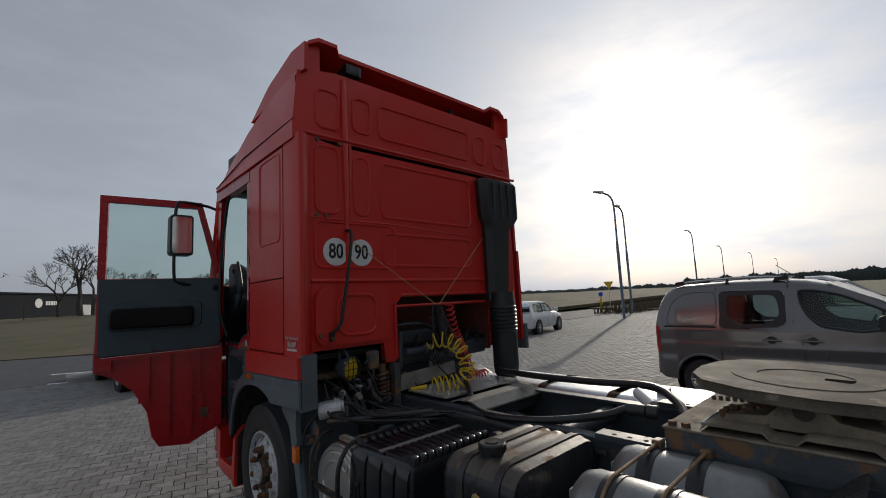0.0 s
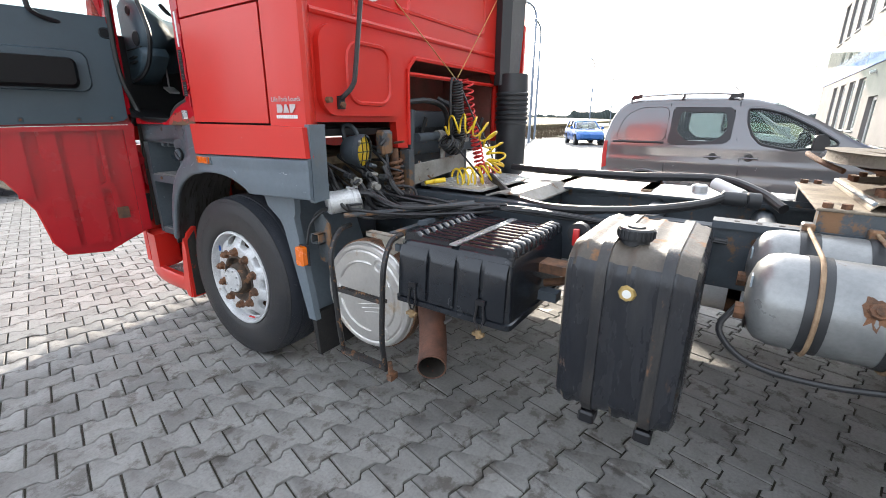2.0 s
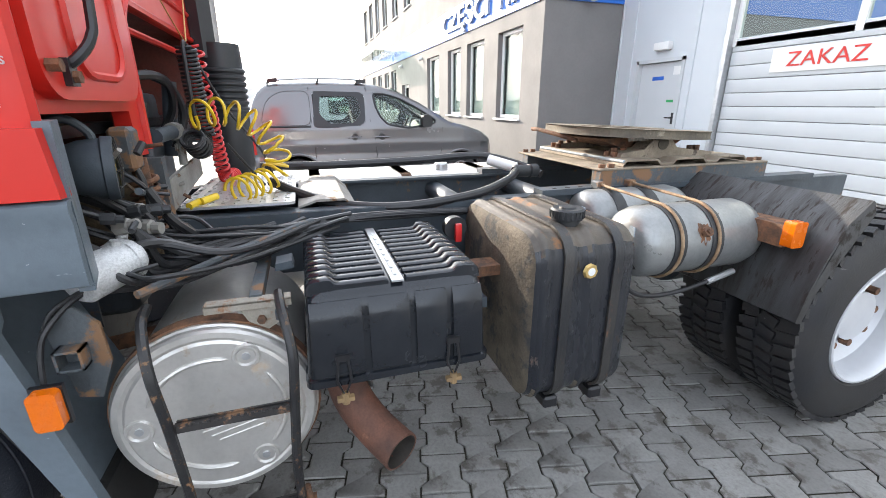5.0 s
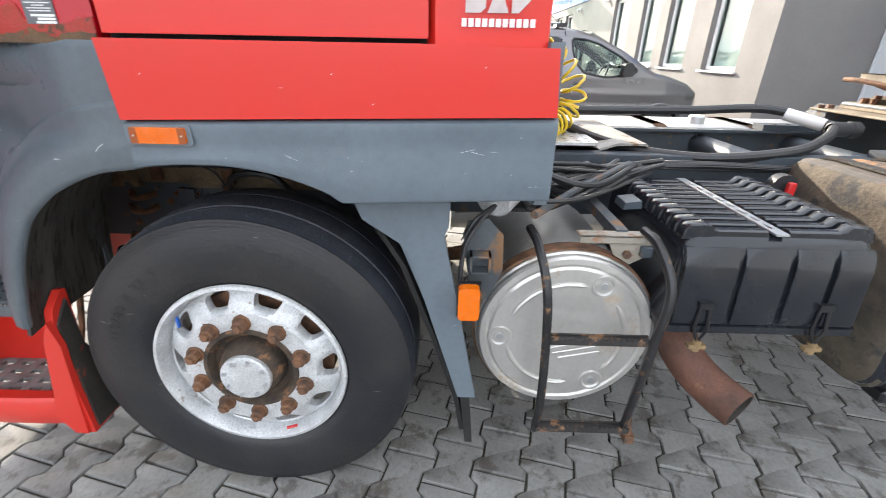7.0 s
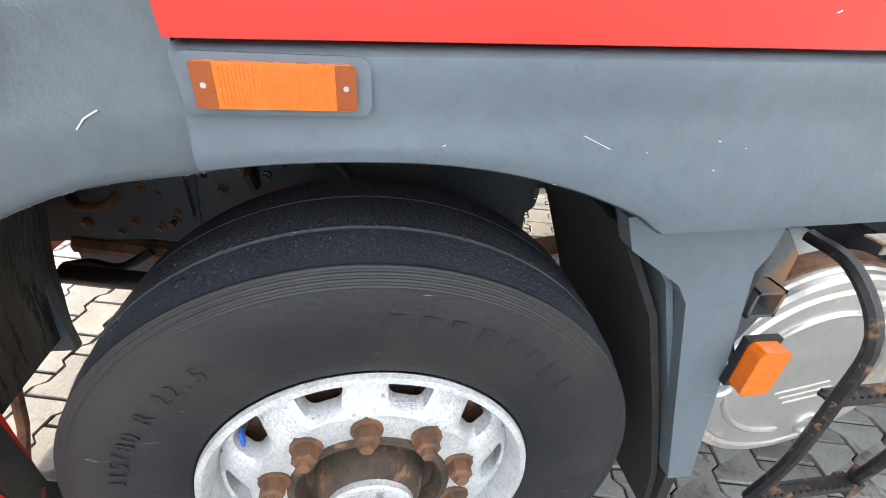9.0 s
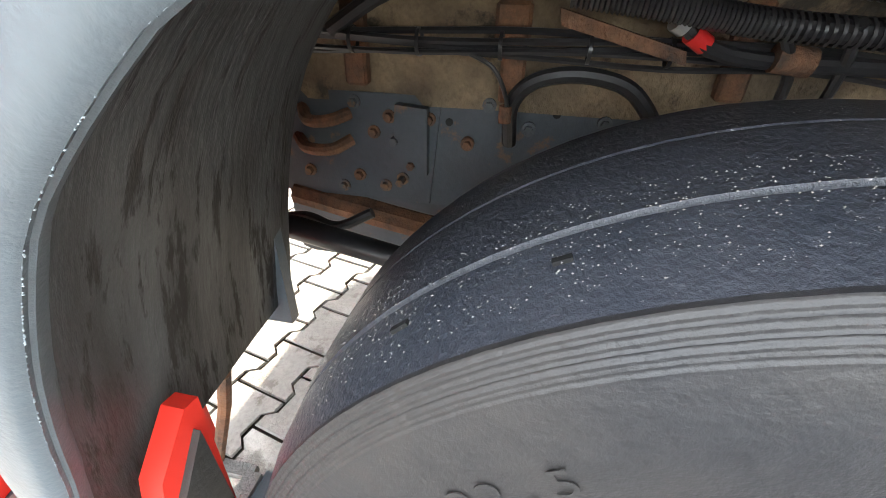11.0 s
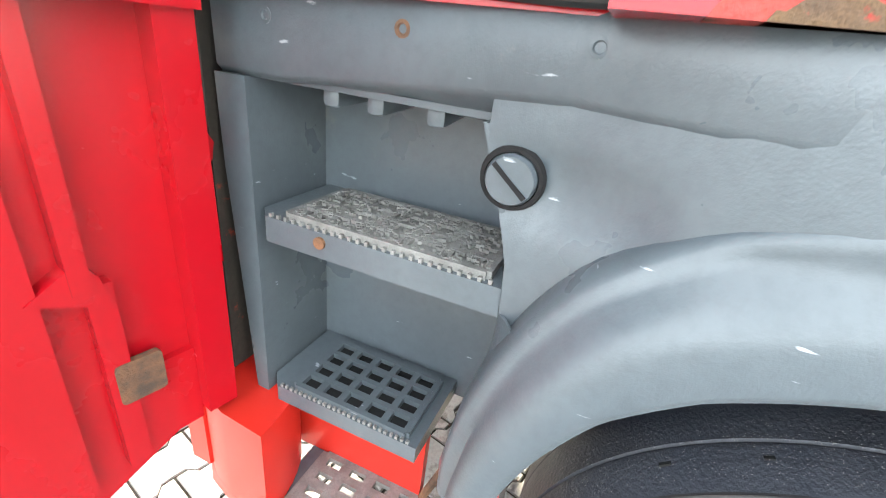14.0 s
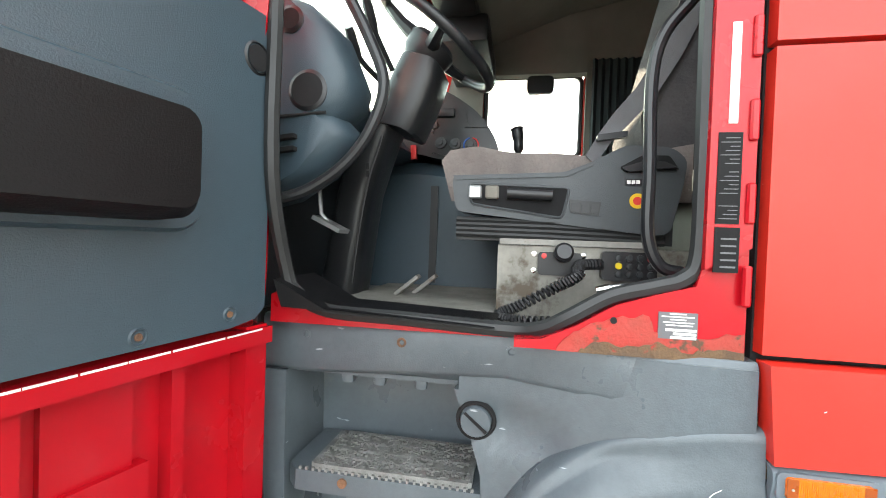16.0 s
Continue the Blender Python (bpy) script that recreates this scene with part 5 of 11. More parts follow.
    lathe(bm, [(0.147, -0.012), (0.143, -0.019), (0.132, -0.020), (0.124, -0.008), (0.118, 0.01), (0.10, 0.02), (0.095, -0.01), (0.088, -0.035), (0.07, -0.05), (0.066, -0.056), (0, -0.058)], (Xr, c[1], c[2]), (1, 0, 0), 40)
    part("hub_ring", bm, HUB_DIRT, w, "rusty hub flange")
    bm = B()
    lathe(bm, [(0.076, -0.03), (0.076, -0.056), (0.073, -0.060), (0.030, -0.061), (0, -0.061)], (Xr, c[1], c[2]), (1, 0, 0), 32)
    hc = part("hub_cap", bm, ALU, w, "scuffed aluminium hub cap")
    for i in range(8):
        a = 2 * math.pi * i / 8 + 0.3
        bm = B()
        rod(bm, (Xr - 0.060, c[1] + 0.061 * math.cos(a), c[2] + 0.061 * math.sin(a)), (Xr - 0.068, c[1] + 0.061 * math.cos(a), c[2] + 0.061 * math.sin(a)), 0.0065, 6)
        part("cap_screw", bm, GALV, hc)
    for i in range(10):
        a = 2 * math.pi * (i + 0.5) / 10
        y, z = c[1] + 0.168 * math.cos(a), c[2] + 0.168 * math.sin(a)
        bm = B()
        rod(bm, (Xr - 0.010, y, z), (Xr - 0.020, y, z), 0.027, 16)
        lathe(bm, [(0.021, 0), (0.021, 0.022), (0.017, 0.026), (0.013, 0.026), (0.012, 0.034), (0, 0.036)], (Xr - 0.02, y, z), (-1, 0, 0), 6)
        part("wheel_nut", bm, RUST, w, "rusty wheel nut", 30)
    bm = B()
    span(bm, (Xr - 0.006, c[1] + 0.195, c[2] + 0.138), (Xr + 0.004, c[1] + 0.200, c[2] + 0.172))
    part("blue_sticker", bm, BLUE_SIGN, w)
    bm = B()
    tube(bm, [(Xr - 0.01, c[1] - 0.11, c[2] - 0.235), (Xr - 0.03, c[1] - 0.085, c[2] - 0.225)], 0.005, 6)
    part("red_valve_cap", bm, RED_COIL, w)
    return w


fw = steer_wheel()
r = copy_thing(fw, Matrix.Identity(4))
r.matrix_basis = Matrix.Rotation(math.pi, 4, 'Z') @ Matrix.Translation((0, 0, 0))
r.parent = truck


def drive_wheels():
    c = (0.0, -3.62, 0.515)
    w = new("rear_wheels")
    w.parent = truck
    tagged(w, "twin rear wheel with lugged tyres and silver rim")
    for x0, nm in ((-1.23, "outer_tyre"), (-0.89, "inner_tyre")):
        bm = B()
        lathe(bm, [(0.292, 0.03), (0.31, 0.008), (0.40, 0.0), (0.47, 0.012), (0.497, 0.03), (0.502, 0.06), (0.502, 0.23), (0.497, 0.26), (0.46, 0.285), (0.30, 0.27)], (x0, c[1], c[2]), (1, 0, 0), 72)
        ty = part(nm, bm, RUBBER, w, "black lugged tyre", 40)
        bm = B()
        lug_pattern(bm, c, 0.503, x0 + 0.02, x0 + 0.27)
        tagged(part("tread_lug", bm, RUBBER, ty), kind="stuff")
    bm = B()
    lathe(bm, [(0.298, 0.02), (0.295, 0.008), (0.285, 0.006), (0.275, 0.02), (0.268, 0.06), (0.262, 0.13), (0.20, 0.165), (0.12, 0.17), (0.12, 0.10), (0.0, 0.09)], (-1.23, c[1], c[2]), (1, 0, 0), 64)
    part("rim", bm, RIM_SILVER, w, "deep silver painted rim", 40)
    for i in range(10):
        a = 2 * math.pi * i / 10
        bm = B()
        rod(bm, (-1.07, c[1] + 0.168 * math.cos(a), c[2] + 0.168 * math.sin(a)), (-1.11, c[1] + 0.168 * math.cos(a), c[2] + 0.168 * math.sin(a)), 0.019, 6)
        part("wheel_nut", bm, RUST, w)
    r = copy_thing(w, Matrix.Rotation(math.pi, 4, 'Z') @ Matrix.Translation((0, 2 * 3.62, 0)))
    r.parent = truck


drive_wheels()


def chassis():
    for s in (-1, 1):
        bm = B()
        x = s * 0.40
        span(bm, (x - 0.006, -4.55, 0.76), (x + 0.006, 1.2, 1.02))
        span(bm, (min(x, x - s * 0.075), -4.55, 1.008), (max(x, x - s * 0.075), 1.2, 1.022))
        span(bm, (min(x, x - s * 0.075), -4.55, 0.76), (max(x, x - s * 0.075), 1.2, 0.774))
        rail = part("frame_rail", bm, FRAME, truck, "dark blue-grey steel frame rail with rust")
        if s < 0:
            for y, z in [(0.48, 0.80), (0.57, 0.70), (0.56, 0.86), (0.50, 0.93), (0.63, 0.90), (0.42, 0.70), (0.68, 0.72), (-1.9, 0.9), (-2.05, 0.97), (-2.2, 0.9), (-2.5, 0.97), (-3.0, 0.95)]:
                bm = B()
                rod(bm, (x - 0.006, y, z), (x - 0.012, y, z), 0.02, 14)
                rod(bm, (x - 0.012, y, z), (x - 0.026, y, z), 0.013, 6)
                part("bolt", bm, RUST, rail)
            bm = B()
            span(bm, (x - 0.018, 0.38, 0.66), (x - 0.005, 0.75, 0.97))
            part("gusset_plate", bm, FRAME, rail)
            bm = B()
            span(bm, (x - 0.06, 0.45, 0.76), (x - 0.005, 0.54, 0.96))
            bevel(bm, 0.012, 2)
            part("spring_bracket", bm, FRAME, rail)
    for y in (-1.35, -2.02, -2.55, -4.2):
        bm = B()
        rod(bm, (-0.4, y, 0.93), (0.4, y, 0.93), 0.055, 14)
        part("cross_member", bm, FRAME, truck, "dark tubular cross member")
    bm = B()
    rod(bm, (-0.9, 0.02, 0.46), (0.9, 0.02, 0.46), 0.06, 14)
    part("front_axle", bm, FRAME, truck)
    bm = B()
    rod(bm, (-0.9, -3.62, 0.515), (0.9, -3.62, 0.515), 0.11, 18)
    lathe(bm, [(0.1, -0.16), (0.24, -0.08), (0.24, 0.08), (0.1, 0.16)], (0, -3.62, 0.515), (0, 1, 0), 24)
    part("rear_axle", bm, FRAME, truck)
    # dark drive train mass under the cab
    bm = B()
    span(bm, (-0.36, -0.55, 0.62), (0.36, 1.0, 1.20))
    bevel(bm, 0.08, 3)
    part("engine_block", bm, FRAME, truck, "dirty dark engine block")
    bm = B()
    rod(bm, (0.05, -0.6, 0.80), (0.05, -1.5, 0.78), 0.2, 20, 0.13)
    rod(bm, (0.05, -1.5, 0.78), (0.02, -3.4, 0.6), 0.055, 14)
    part("gearbox", bm, FRAME, truck, "dirty gearbox and drive shaft")
    # cab floor seen from below through the arch
    bm = B()
    rows_ = [[(x, y, 1.215 + 0.02 * noise.noise(Vector((x * 7, y * 7, 0)))) for x in [-1.06 + 0.09 * i for i in range(10)]] for y in [-0.56 + 0.10 * j for j in range(13)]]
    sheet(bm, rows_, 0.04, (0, 0, 1))
    part("cab_underside", bm, UNDERSEAL, truck, "dusty rust-stained cab underside")
    bm = B()
    rows_ = []
    for j in range(24):
        y = -0.70 + 0.08 * j
        rows_.append([(x + 0.008 * noise.noise(Vector((y * 9, z * 9, 1))), y, z) for x, z in ((-0.47, 0.86), (-0.475, 0.95), (-0.49, 1.03), (-0.53, 1.10), (-0.60, 1.17), (-0.68, 1.215))])
    sheet(bm, rows_, 0.02, (1, 0, 0))
    part("tunnel_side", bm, UNDERSEAL, truck, "dusty tunnel wall above the rail", 60)
    # deeper front part of the left rail with plates, bolts and fittings
    bm = B()
    span(bm, (-0.466, -0.45, 0.64), (-0.455, 1.2, 0.885))
    span(bm, (-0.466, -0.45, 0.878), (-0.40, 1.2, 0.889))
    fr = part("front_rail", bm, FRAME, truck, "blue-grey front frame rail with rusty bolts")
    bm = B()
    prism(bm, [(0.82, 0.66), (0.50, 0.645), (0.475, 0.88), (0.80, 0.88)], "x", -0.474, -0.466)
    part("gusset_plate", bm, FRAME, fr)
    bm = B()
    prism(bm, [(0.575, 0.73), (0.50, 0.72), (0.50, 0.86), (0.565, 0.865)], "x", -0.498, -0.474)
    bevel(bm, 0.010, 2)
    part("spring_bracket", bm, FRAME, fr)
    rnd = random.Random(3)
    for y, z in ((0.585, 0.835), (0.57, 0.79), (0.535, 0.74), (0.56, 0.70), (0.60, 0.68), (0.66, 0.70), (0.62, 0.80), (0.70, 0.67), (0.50, 0.835), (0.42, 0.79), (0.38, 0.87), (0.30, 0.83), (0.66, 0.86), (0.78, 0.70), (0.16, 0.85)):
        bm = B()
        rod(bm, (-0.466, y, z), (-0.478, y, z), 0.014, 12)
        rod(bm, (-0.478, y, z), (-0.506 if 0.5 < y < 0.58 else -0.490, y, z), 0.009, 6)
        part("bolt", bm, RUST if rnd.random() < 0.4 else FRAME_RUST, fr)
    for y, z in ((0.46, 0.83), (0.25, 0.86), (0.69, 0.82)):
        bm = B()
        rod(bm, (-0.4665, y, z), (-0.468, y, z), 0.008, 12)
        part("drill_hole", bm, VOID, fr)
    # unseen block below the engine, added to stop light between the rails
    bm = B()
    span(bm, (-0.34, -0.35, 0.36), (0.34, 0.95, 0.64))
    bevel(bm, 0.06, 2)
    part("engine_sump", bm, FRAME, truck, "dirty sump block, added unseen to stop light")
    for sx_ in (-0.45, 0.45):
        bm = B()
        tube(bm, smooth_path([(sx_, -0.85, 0.62), (sx_, -0.4, 0.55), (sx_, 0.02, 0.53), (sx_, 0.45, 0.56), (sx_, 0.84, 0.63)], 5), 0.032, 8)
        part("leaf_spring", bm, RUST, truck, "rusty leaf spring")
    for y, z0 in ((0.635, 0.90), (0.34, 0.885), (-0.02, 0.91), (-0.35, 0.90)):
        bm = B()
        span(bm, (-0.515, y - 0.022, z0), (-0.485, y + 0.022, 1.06))
        bevel(bm, 0.005, 1)
        part("rib", bm, RUST, truck, "rusty upright rib")
    bm = B()
    span(bm, (-0.53, 0.315, 0.985), (-0.49, 0.375, 1.05))
    bevel(bm, 0.006, 1)
    part("rib_cap", bm, RUST, truck)
    bm = B()
    prism(bm, [(0.275, 1.045), (0.09, 0.995), (0.085, 0.975), (0.27, 1.022)], "x", -0.60, -0.565)
    part("rust_strip", bm, RUST, truck, "rusty bent angle strip")
    # looms and hoses on the tunnel wall
    for i, (z, rr, dx) in enumerate(((0.985, 0.007, 0), (0.995, 0.006, 0.006), (0.975, 0.005, 0.006), (1.003, 0.006, 0.0), (0.967, 0.005, 0.002))):
        pts = [(-0.545 - dx, 0.9 - 0.2 * k_, z + 0.006 * math.sin(k_ * 1.7 + i) - (0.0 if k_ < 6 else 0.03 * (k_ - 5))) for k_ in range(9)]
        bm = B()
        tube(bm, smooth_path(pts, 4), rr, 6)
        part("loom_cable", bm, HOSE, truck, "thin black cable of the loom")
    for y in (0.62, 0.5, 0.36, 0.22, 0.1):
        bm = B()
        lathe(bm, [(0.021, -0.003), (0.023, -0.003), (0.023, 0.003), (0.021, 0.003)], (-0.548, y, 0.986), (0, 1, 0), 12, True)
        part("cable_tie", bm, BLACK, truck)
    bm = B()
    tube(bm, smooth_path([(-0.55, 0.66, 1.0), (-0.56, 0.55, 1.06), (-0.58, 0.42, 1.09), (-0.60, 0.3, 1.085), (-0.61, 0.24, 1.065)], 5), 0.014, 8)
    part("rubber_hose", bm, HOSE, truck)
    for p_, rr, nn in (([(-0.61, 0.26, 1.065), (-0.615, 0.12, 1.05), (-0.61, -0.02, 1.032), (-0.60, -0.25, 1.02)], 0.020, 60), ([(-0.58, 0.24, 1.10), (-0.60, 0.0, 1.085), (-0.60, -0.3, 1.06)], 0.014, 60)):
        bm = B()
        tube(bm, smooth_path(p_, 6), rr - 0.004, 10)
        tube(bm, coil(p_, rr - 0.002, nn, 10), 0.003, 4)
        part("corrugated_conduit", bm, HOSE, truck, "black corrugated conduit")
    for p_, rr, mt, lb in (
            ([(-0.475, 0.335, 0.80), (-0.52, 0.335, 0.885), (-0.535, 0.30, 0.93), (-0.535, 0.23, 0.945), (-0.53, 0.15, 0.93), (-0.525, 0.10, 0.885), (-0.50, 0.06, 0.82)], 0.014, HOSE, "bent black hose loop"),
            ([(-0.47, 0.78, 0.84), (-0.51, 0.75, 0.825), (-0.52, 0.70, 0.83), (-0.49, 0.665, 0.84)], 0.013, RUST, "rusty bent pipe stub"),
            ([(-0.47, 0.80, 0.775), (-0.51, 0.76, 0.765), (-0.52, 0.70, 0.77), (-0.49, 0.665, 0.785)], 0.013, RUST, "rusty bent pipe stub"),
            ([(-0.55, 0.42, 0.975), (-0.55, 0.37, 0.95), (-0.54, 0.345, 0.90), (-0.53, 0.345, 0.87)], 0.004, HOSE, "thin black lead"),
            ([(-0.50, 0.86, 0.58), (-0.52, 0.78, 0.60), (-0.54, 0.70, 0.595), (-0.52, 0.62, 0.63)], 0.012, HOSE, "black hose below the rail"),
            ([(-0.60, 0.10, 1.03), (-0.59, 0.06, 1.0), (-0.58, -0.02, 0.985), (-0.57, -0.2, 0.98)], 0.012, HOSE, "black hose with red tape"),
            ([(-0.61, -0.02, 1.03), (-0.58, -0.06, 0.97), (-0.54, -0.08, 0.90)], 0.008, HOSE, "thin black lead"),
            ([(-0.62, -0.10, 1.04), (-0.57, -0.13, 0.97), (-0.53, -0.14, 0.88)], 0.008, HOSE, "thin black lead")):
        bm = B()
        tube(bm, smooth_path(p_, 6), rr, 9)
        part("rubber_hose", bm, mt, truck, lb)
    for p0, p1, rr, mt in (((-0.596, 0.09, 1.018), (-0.588, 0.065, 1.003), 0.0145, RED_COIL), ((-0.60, 0.115, 1.035), (-0.596, 0.10, 1.027), 0.016, GALV), ((-0.585, -0.03, 0.99), (-0.585, -0.08, 0.985), 0.02, RUST), ((-0.53, 0.345, 0.885), (-0.53, 0.345, 0.855), 0.012, RUST), ((-0.61, 0.3, 1.09), (-0.61, 0.24, 1.075), 0.022, BLACK)):
        bm = B()
        rod(bm, p0, p1, rr, 12)
        part("hose_joint", bm, mt, truck)
    bm = B()
    rod(bm, (-0.60, 0.80, 0.622), (-0.60, 0.40, 0.545), 0.026, 14)
    part("anti_roll_bar", bm, BLACK, truck, "black anti-roll bar")


chassis()


def battery_box():
    """Ribbed plastic cover, strap and latches."""
    y0, y1, xf, xb, z0, z1 = -1.752, -1.195, -1.135, -0.52, 0.662, 0.952
    bm = B()
    levels = [(-0.010, z0), (-0.010, z0 + 0.022), (0.0, z0 + 0.026), (0.012, z1 - 0.075), (0.016, z1 - 0.045), (0.026, z1 - 0.022), (0.042, z1 - 0.007), (0.062, z1)]
    loft(bm, [[(x, y, z) for x, y in round_rect(xf + d_, y0 + d_ * 0.7, xb, y1 - d_ * 0.7, 0.03, 5)] for d_, z in levels])
    box = part("battery_box", bm, BOX_PLASTIC, truck, "glossy black ribbed plastic battery cover", 40)
    n = 11
    ym = (y0 + y1) / 2
    for i in range(n):
        x = xf + 0.062 + (xb - xf - 0.10) * i / (n - 1)
        for ya, yb in ((y0 + 0.014, ym - 0.022), (y1 - 0.014, ym + 0.022)):
            q = 1 if yb > ya else -1
            bm = B()
            loft(bm, [[(x - w_, ya + q * dy, z1 - 0.016), (x - w_ * 0.93, ya + q * dy, z1 + (h_ - 0.004)), (x - w_ * 0.6, ya + q * dy, z1 + h_), (x + w_ * 0.6, ya + q * dy, z1 + h_), (x + w_ * 0.93, ya + q * dy, z1 + (h_ - 0.004)), (x + w_, ya + q * dy, z1 - 0.016)]
                      for dy, h_, w_ in ((0.0, -0.012, 0.016), (0.004, 0.012, 0.0195), (0.016, 0.026, 0.0215), (0.055, 0.030, 0.0215), (0.072, 0.028, 0.021), (0.086, 0.014, 0.0195), (0.100, 0.011, 0.019), (abs(yb - ya) - 0.008, 0.011, 0.019), (abs(yb - ya), -0.008, 0.018))])
            part("cover_rib", bm, BOX_PLASTIC, box, "", 45)
    for ya, yb in ((y1 - 0.020, y1 - 0.165), (y1 - 0.185, y1 - 0.305), (y1 - 0.325, y0 + 0.135), (y0 + 0.115, y0 + 0.020)):
        bm = B()
        loft(bm, [[(xf - 0.011 + lean, ya, z), (xf - 0.013 + lean, ya - 0.008, z), (xf - 0.013 + lean, yb + 0.008, z), (xf - 0.011 + lean, yb, z), (xf + 0.03, yb, z), (xf + 0.03, ya, z)] for z, lean in ((z0 + 0.03, 0.004), (z0 + 0.045, 0.0), (z1 - 0.085, 0.010), (z1 - 0.055, 0.017), (z1 - 0.030, 0.032))])
        part("front_panel", bm, BOX_PLASTIC, box, "", 45)
    bm = B()
    span(bm, (xf + 0.03, (y0 + y1) / 2 - 0.018, z1 + 0.002), (xb, (y0 + y1) / 2 + 0.018, z1 + 0.008))
    for i in range(8):
        add_box(bm, (xf + 0.09 + i * 0.062, (y0 + y1) / 2, z1 + 0.009), (0.035, 0.01, 0.006))
    part("cover_strap", bm, GALV, box, "perforated steel strap")
    for y in (y1 - 0.10, y0 + 0.12):
        bm = B()
        tube(bm, [(xf - 0.012, y - 0.012, z0 + 0.10), (xf - 0.02, y - 0.02, z0 + 0.02), (xf - 0.02, y, z0 - 0.03), (xf - 0.02, y + 0.02, z0 + 0.02), (xf - 0.012, y + 0.012, z0 + 0.10)], 0.005, 6)
        span(bm, (xf - 0.02, y - 0.02, z0 + 0.085), (xf - 0.002, y + 0.02, z0 + 0.105))
        lt = part("latch", bm, BLACK, box, "black rubber latch")
        bm = B()
        rod(bm, (xf - 0.02, y, z0 - 0.02), (xf - 0.02, y, z0 - 0.055), 0.012, 8)
        span(bm, (xf - 0.03, y - 0.025, z0 - 0.045), (xf - 0.012, y + 0.025, z0 - 0.032))
        part("latch_hook", bm, LATCH, lt, "brassy rusted hook")
    bm = B()
    for a_, b_ in (((-1.08, y0 + 0.02, 0.63), (-0.44, y0 + 0.06, 0.655)), ((-1.08, y1 - 0.08, 0.63), (-0.44, y1 - 0.04, 0.655)), ((-0.9, y0 - 0.10, 0.72), (-0.84, y0 - 0.02, 0.76))):
        bm = B()
        span(bm, a_, b_)
        part("battery_carrier", bm, FRAME, truck, "dark steel battery carrier")


def muffler():
    c = (-1.07, -0.935, 0.585)
    bm = B()
    lathe(bm, [(0.0, 0.0), (0.235, 0.0), (0.243, 0.006), (0.252, 0.002), (0.268, 0.003), (0.274, 0.012), (0.275, 0.03)], c, (1, 0, 0), 72)
    m = part("silencer", bm, STAINLESS, truck, "round stainless silencer with rusty drum", 25)
    bm = B()
    lathe(bm, [(0.276, 0.025), (0.282, 0.03), (0.282, 0.055), (0.27, 0.06), (0.27, 0.60), (0, 0.60)], c, (1, 0, 0), 48)
    part("silencer_drum", bm, STAINLESS, m, "stained steel drum")
    bm = B()
    lathe(bm, [(0.279, 0.04), (0.289, 0.04), (0.289, 0.085), (0.279, 0.085)], c, (1, 0, 0), 48, True)
    part("rusty_band", bm, RUST, m, "rusty clamp band")
    for a in (62, 182, 302):
        y, z = c[1] - 0.205 * math.cos(radians(a)), c[2] + 0.205 * math.sin(radians(a))
        bm = B()
        lathe(bm, [(0.040, 0.003), (0.036, -0.006), (0.029, -0.006), (0.020, 0.006), (0.0, 0.007)], (c[0], y, z), (1, 0, 0), 24)
        part("dimple", bm, STAINLESS, m)
        bm = B()
        lathe(bm, [(0.012, 0.006), (0.012, -0.004), (0, -0.005)], (c[0], y, z), (1, 0, 0), 8)
        part("bolt", bm, GALV, m)
    for a0 in (75, 195, 315):
        bm = B()
        tube(bm, [(c[0] + 0.001, c[1] - 0.185 * math.cos(radians(a0 + 6 * k_)), c[2] + 0.185 * math.sin(radians(a0 + 6 * k_))) for k_ in range(15)], [0.002] + [0.0085] * 13 + [0.002], 8)
        part("pressed_arc", bm, STAINLESS, m)
    for k_ in range(3):
        bm = B()
        tube(bm, [(c[0] + 0.0005, c[1] + 0.05 - 0.02 * k_, c[2] - 0.05 - 0.018 * k_), (c[0] + 0.0005, c[1] - 0.08 - 0.02 * k_, c[2] - 0.02 - 0.018 * k_)], 0.003, 6)
        part("pressed_mark", bm, STAINLESS, m)
    # the ladder-like guard in front
    X = -1.185
    bm = B()
    for ya, yb, bulge in ((-0.83, -0.86, 0.05), (-1.165, -1.145, 0.06)):
        pts = smooth_path([(-1.02, ya + 0.03, 0.93), (-1.11, ya + 0.02, 0.915), (X, ya, 0.82), (X - 0.005, (ya + yb) / 2, 0.66), (X, yb + 0.005, 0.45), (X + 0.02, yb + 0.005, 0.285)], 5)
        bmt = B()
        tube(bmt, pts, 0.0135, 8)
        part("guard_upright", bmt, CAGE, m, "chipped black guard bar")
    for z in (0.645, 0.305):
        bm = B()
        for k_ in range(2):
            span(bm, (X - 0.002 + 0.028 * k_, -1.15, z - 0.009), (X + 0.004 + 0.028 * k_, -0.855, z + 0.009))
        add_box(bm, (X + 0.015, -1.0, z), (0.03, 0.30, 0.006))
        for i in range(16):
            add_box(bm, (X + 0.001, -0.865 - i * 0.018, z + 0.011), (0.005, 0.008, 0.007))
        part("guard_rung", bm, CAGE_RUST, m, "serrated black guard rung with rust")
    bm = B()
    rod(bm, (X + 0.03, -1.155, 0.33), (X + 0.03, -1.165, 0.235), 0.013, 10)
    span(bm, (X + 0.01, -1.18, 0.24), (X + 0.06, -1.15, 0.27))
    part("guard_foot", bm, RUST, m)
    # bracket over it
    bm = B()
    span(bm, (-1.055, -1.17, 0.918), (-1.01, -0.94, 0.924))
    span(bm, (-1.055, -1.17, 0.900), (-1.049, -0.94, 0.924))
    bevel(bm, 0.002, 1)
    br = part("rusty_bracket", bm, PALE_RUST, truck, "pale rusting angle bracket over the silencer")
    bm = B()
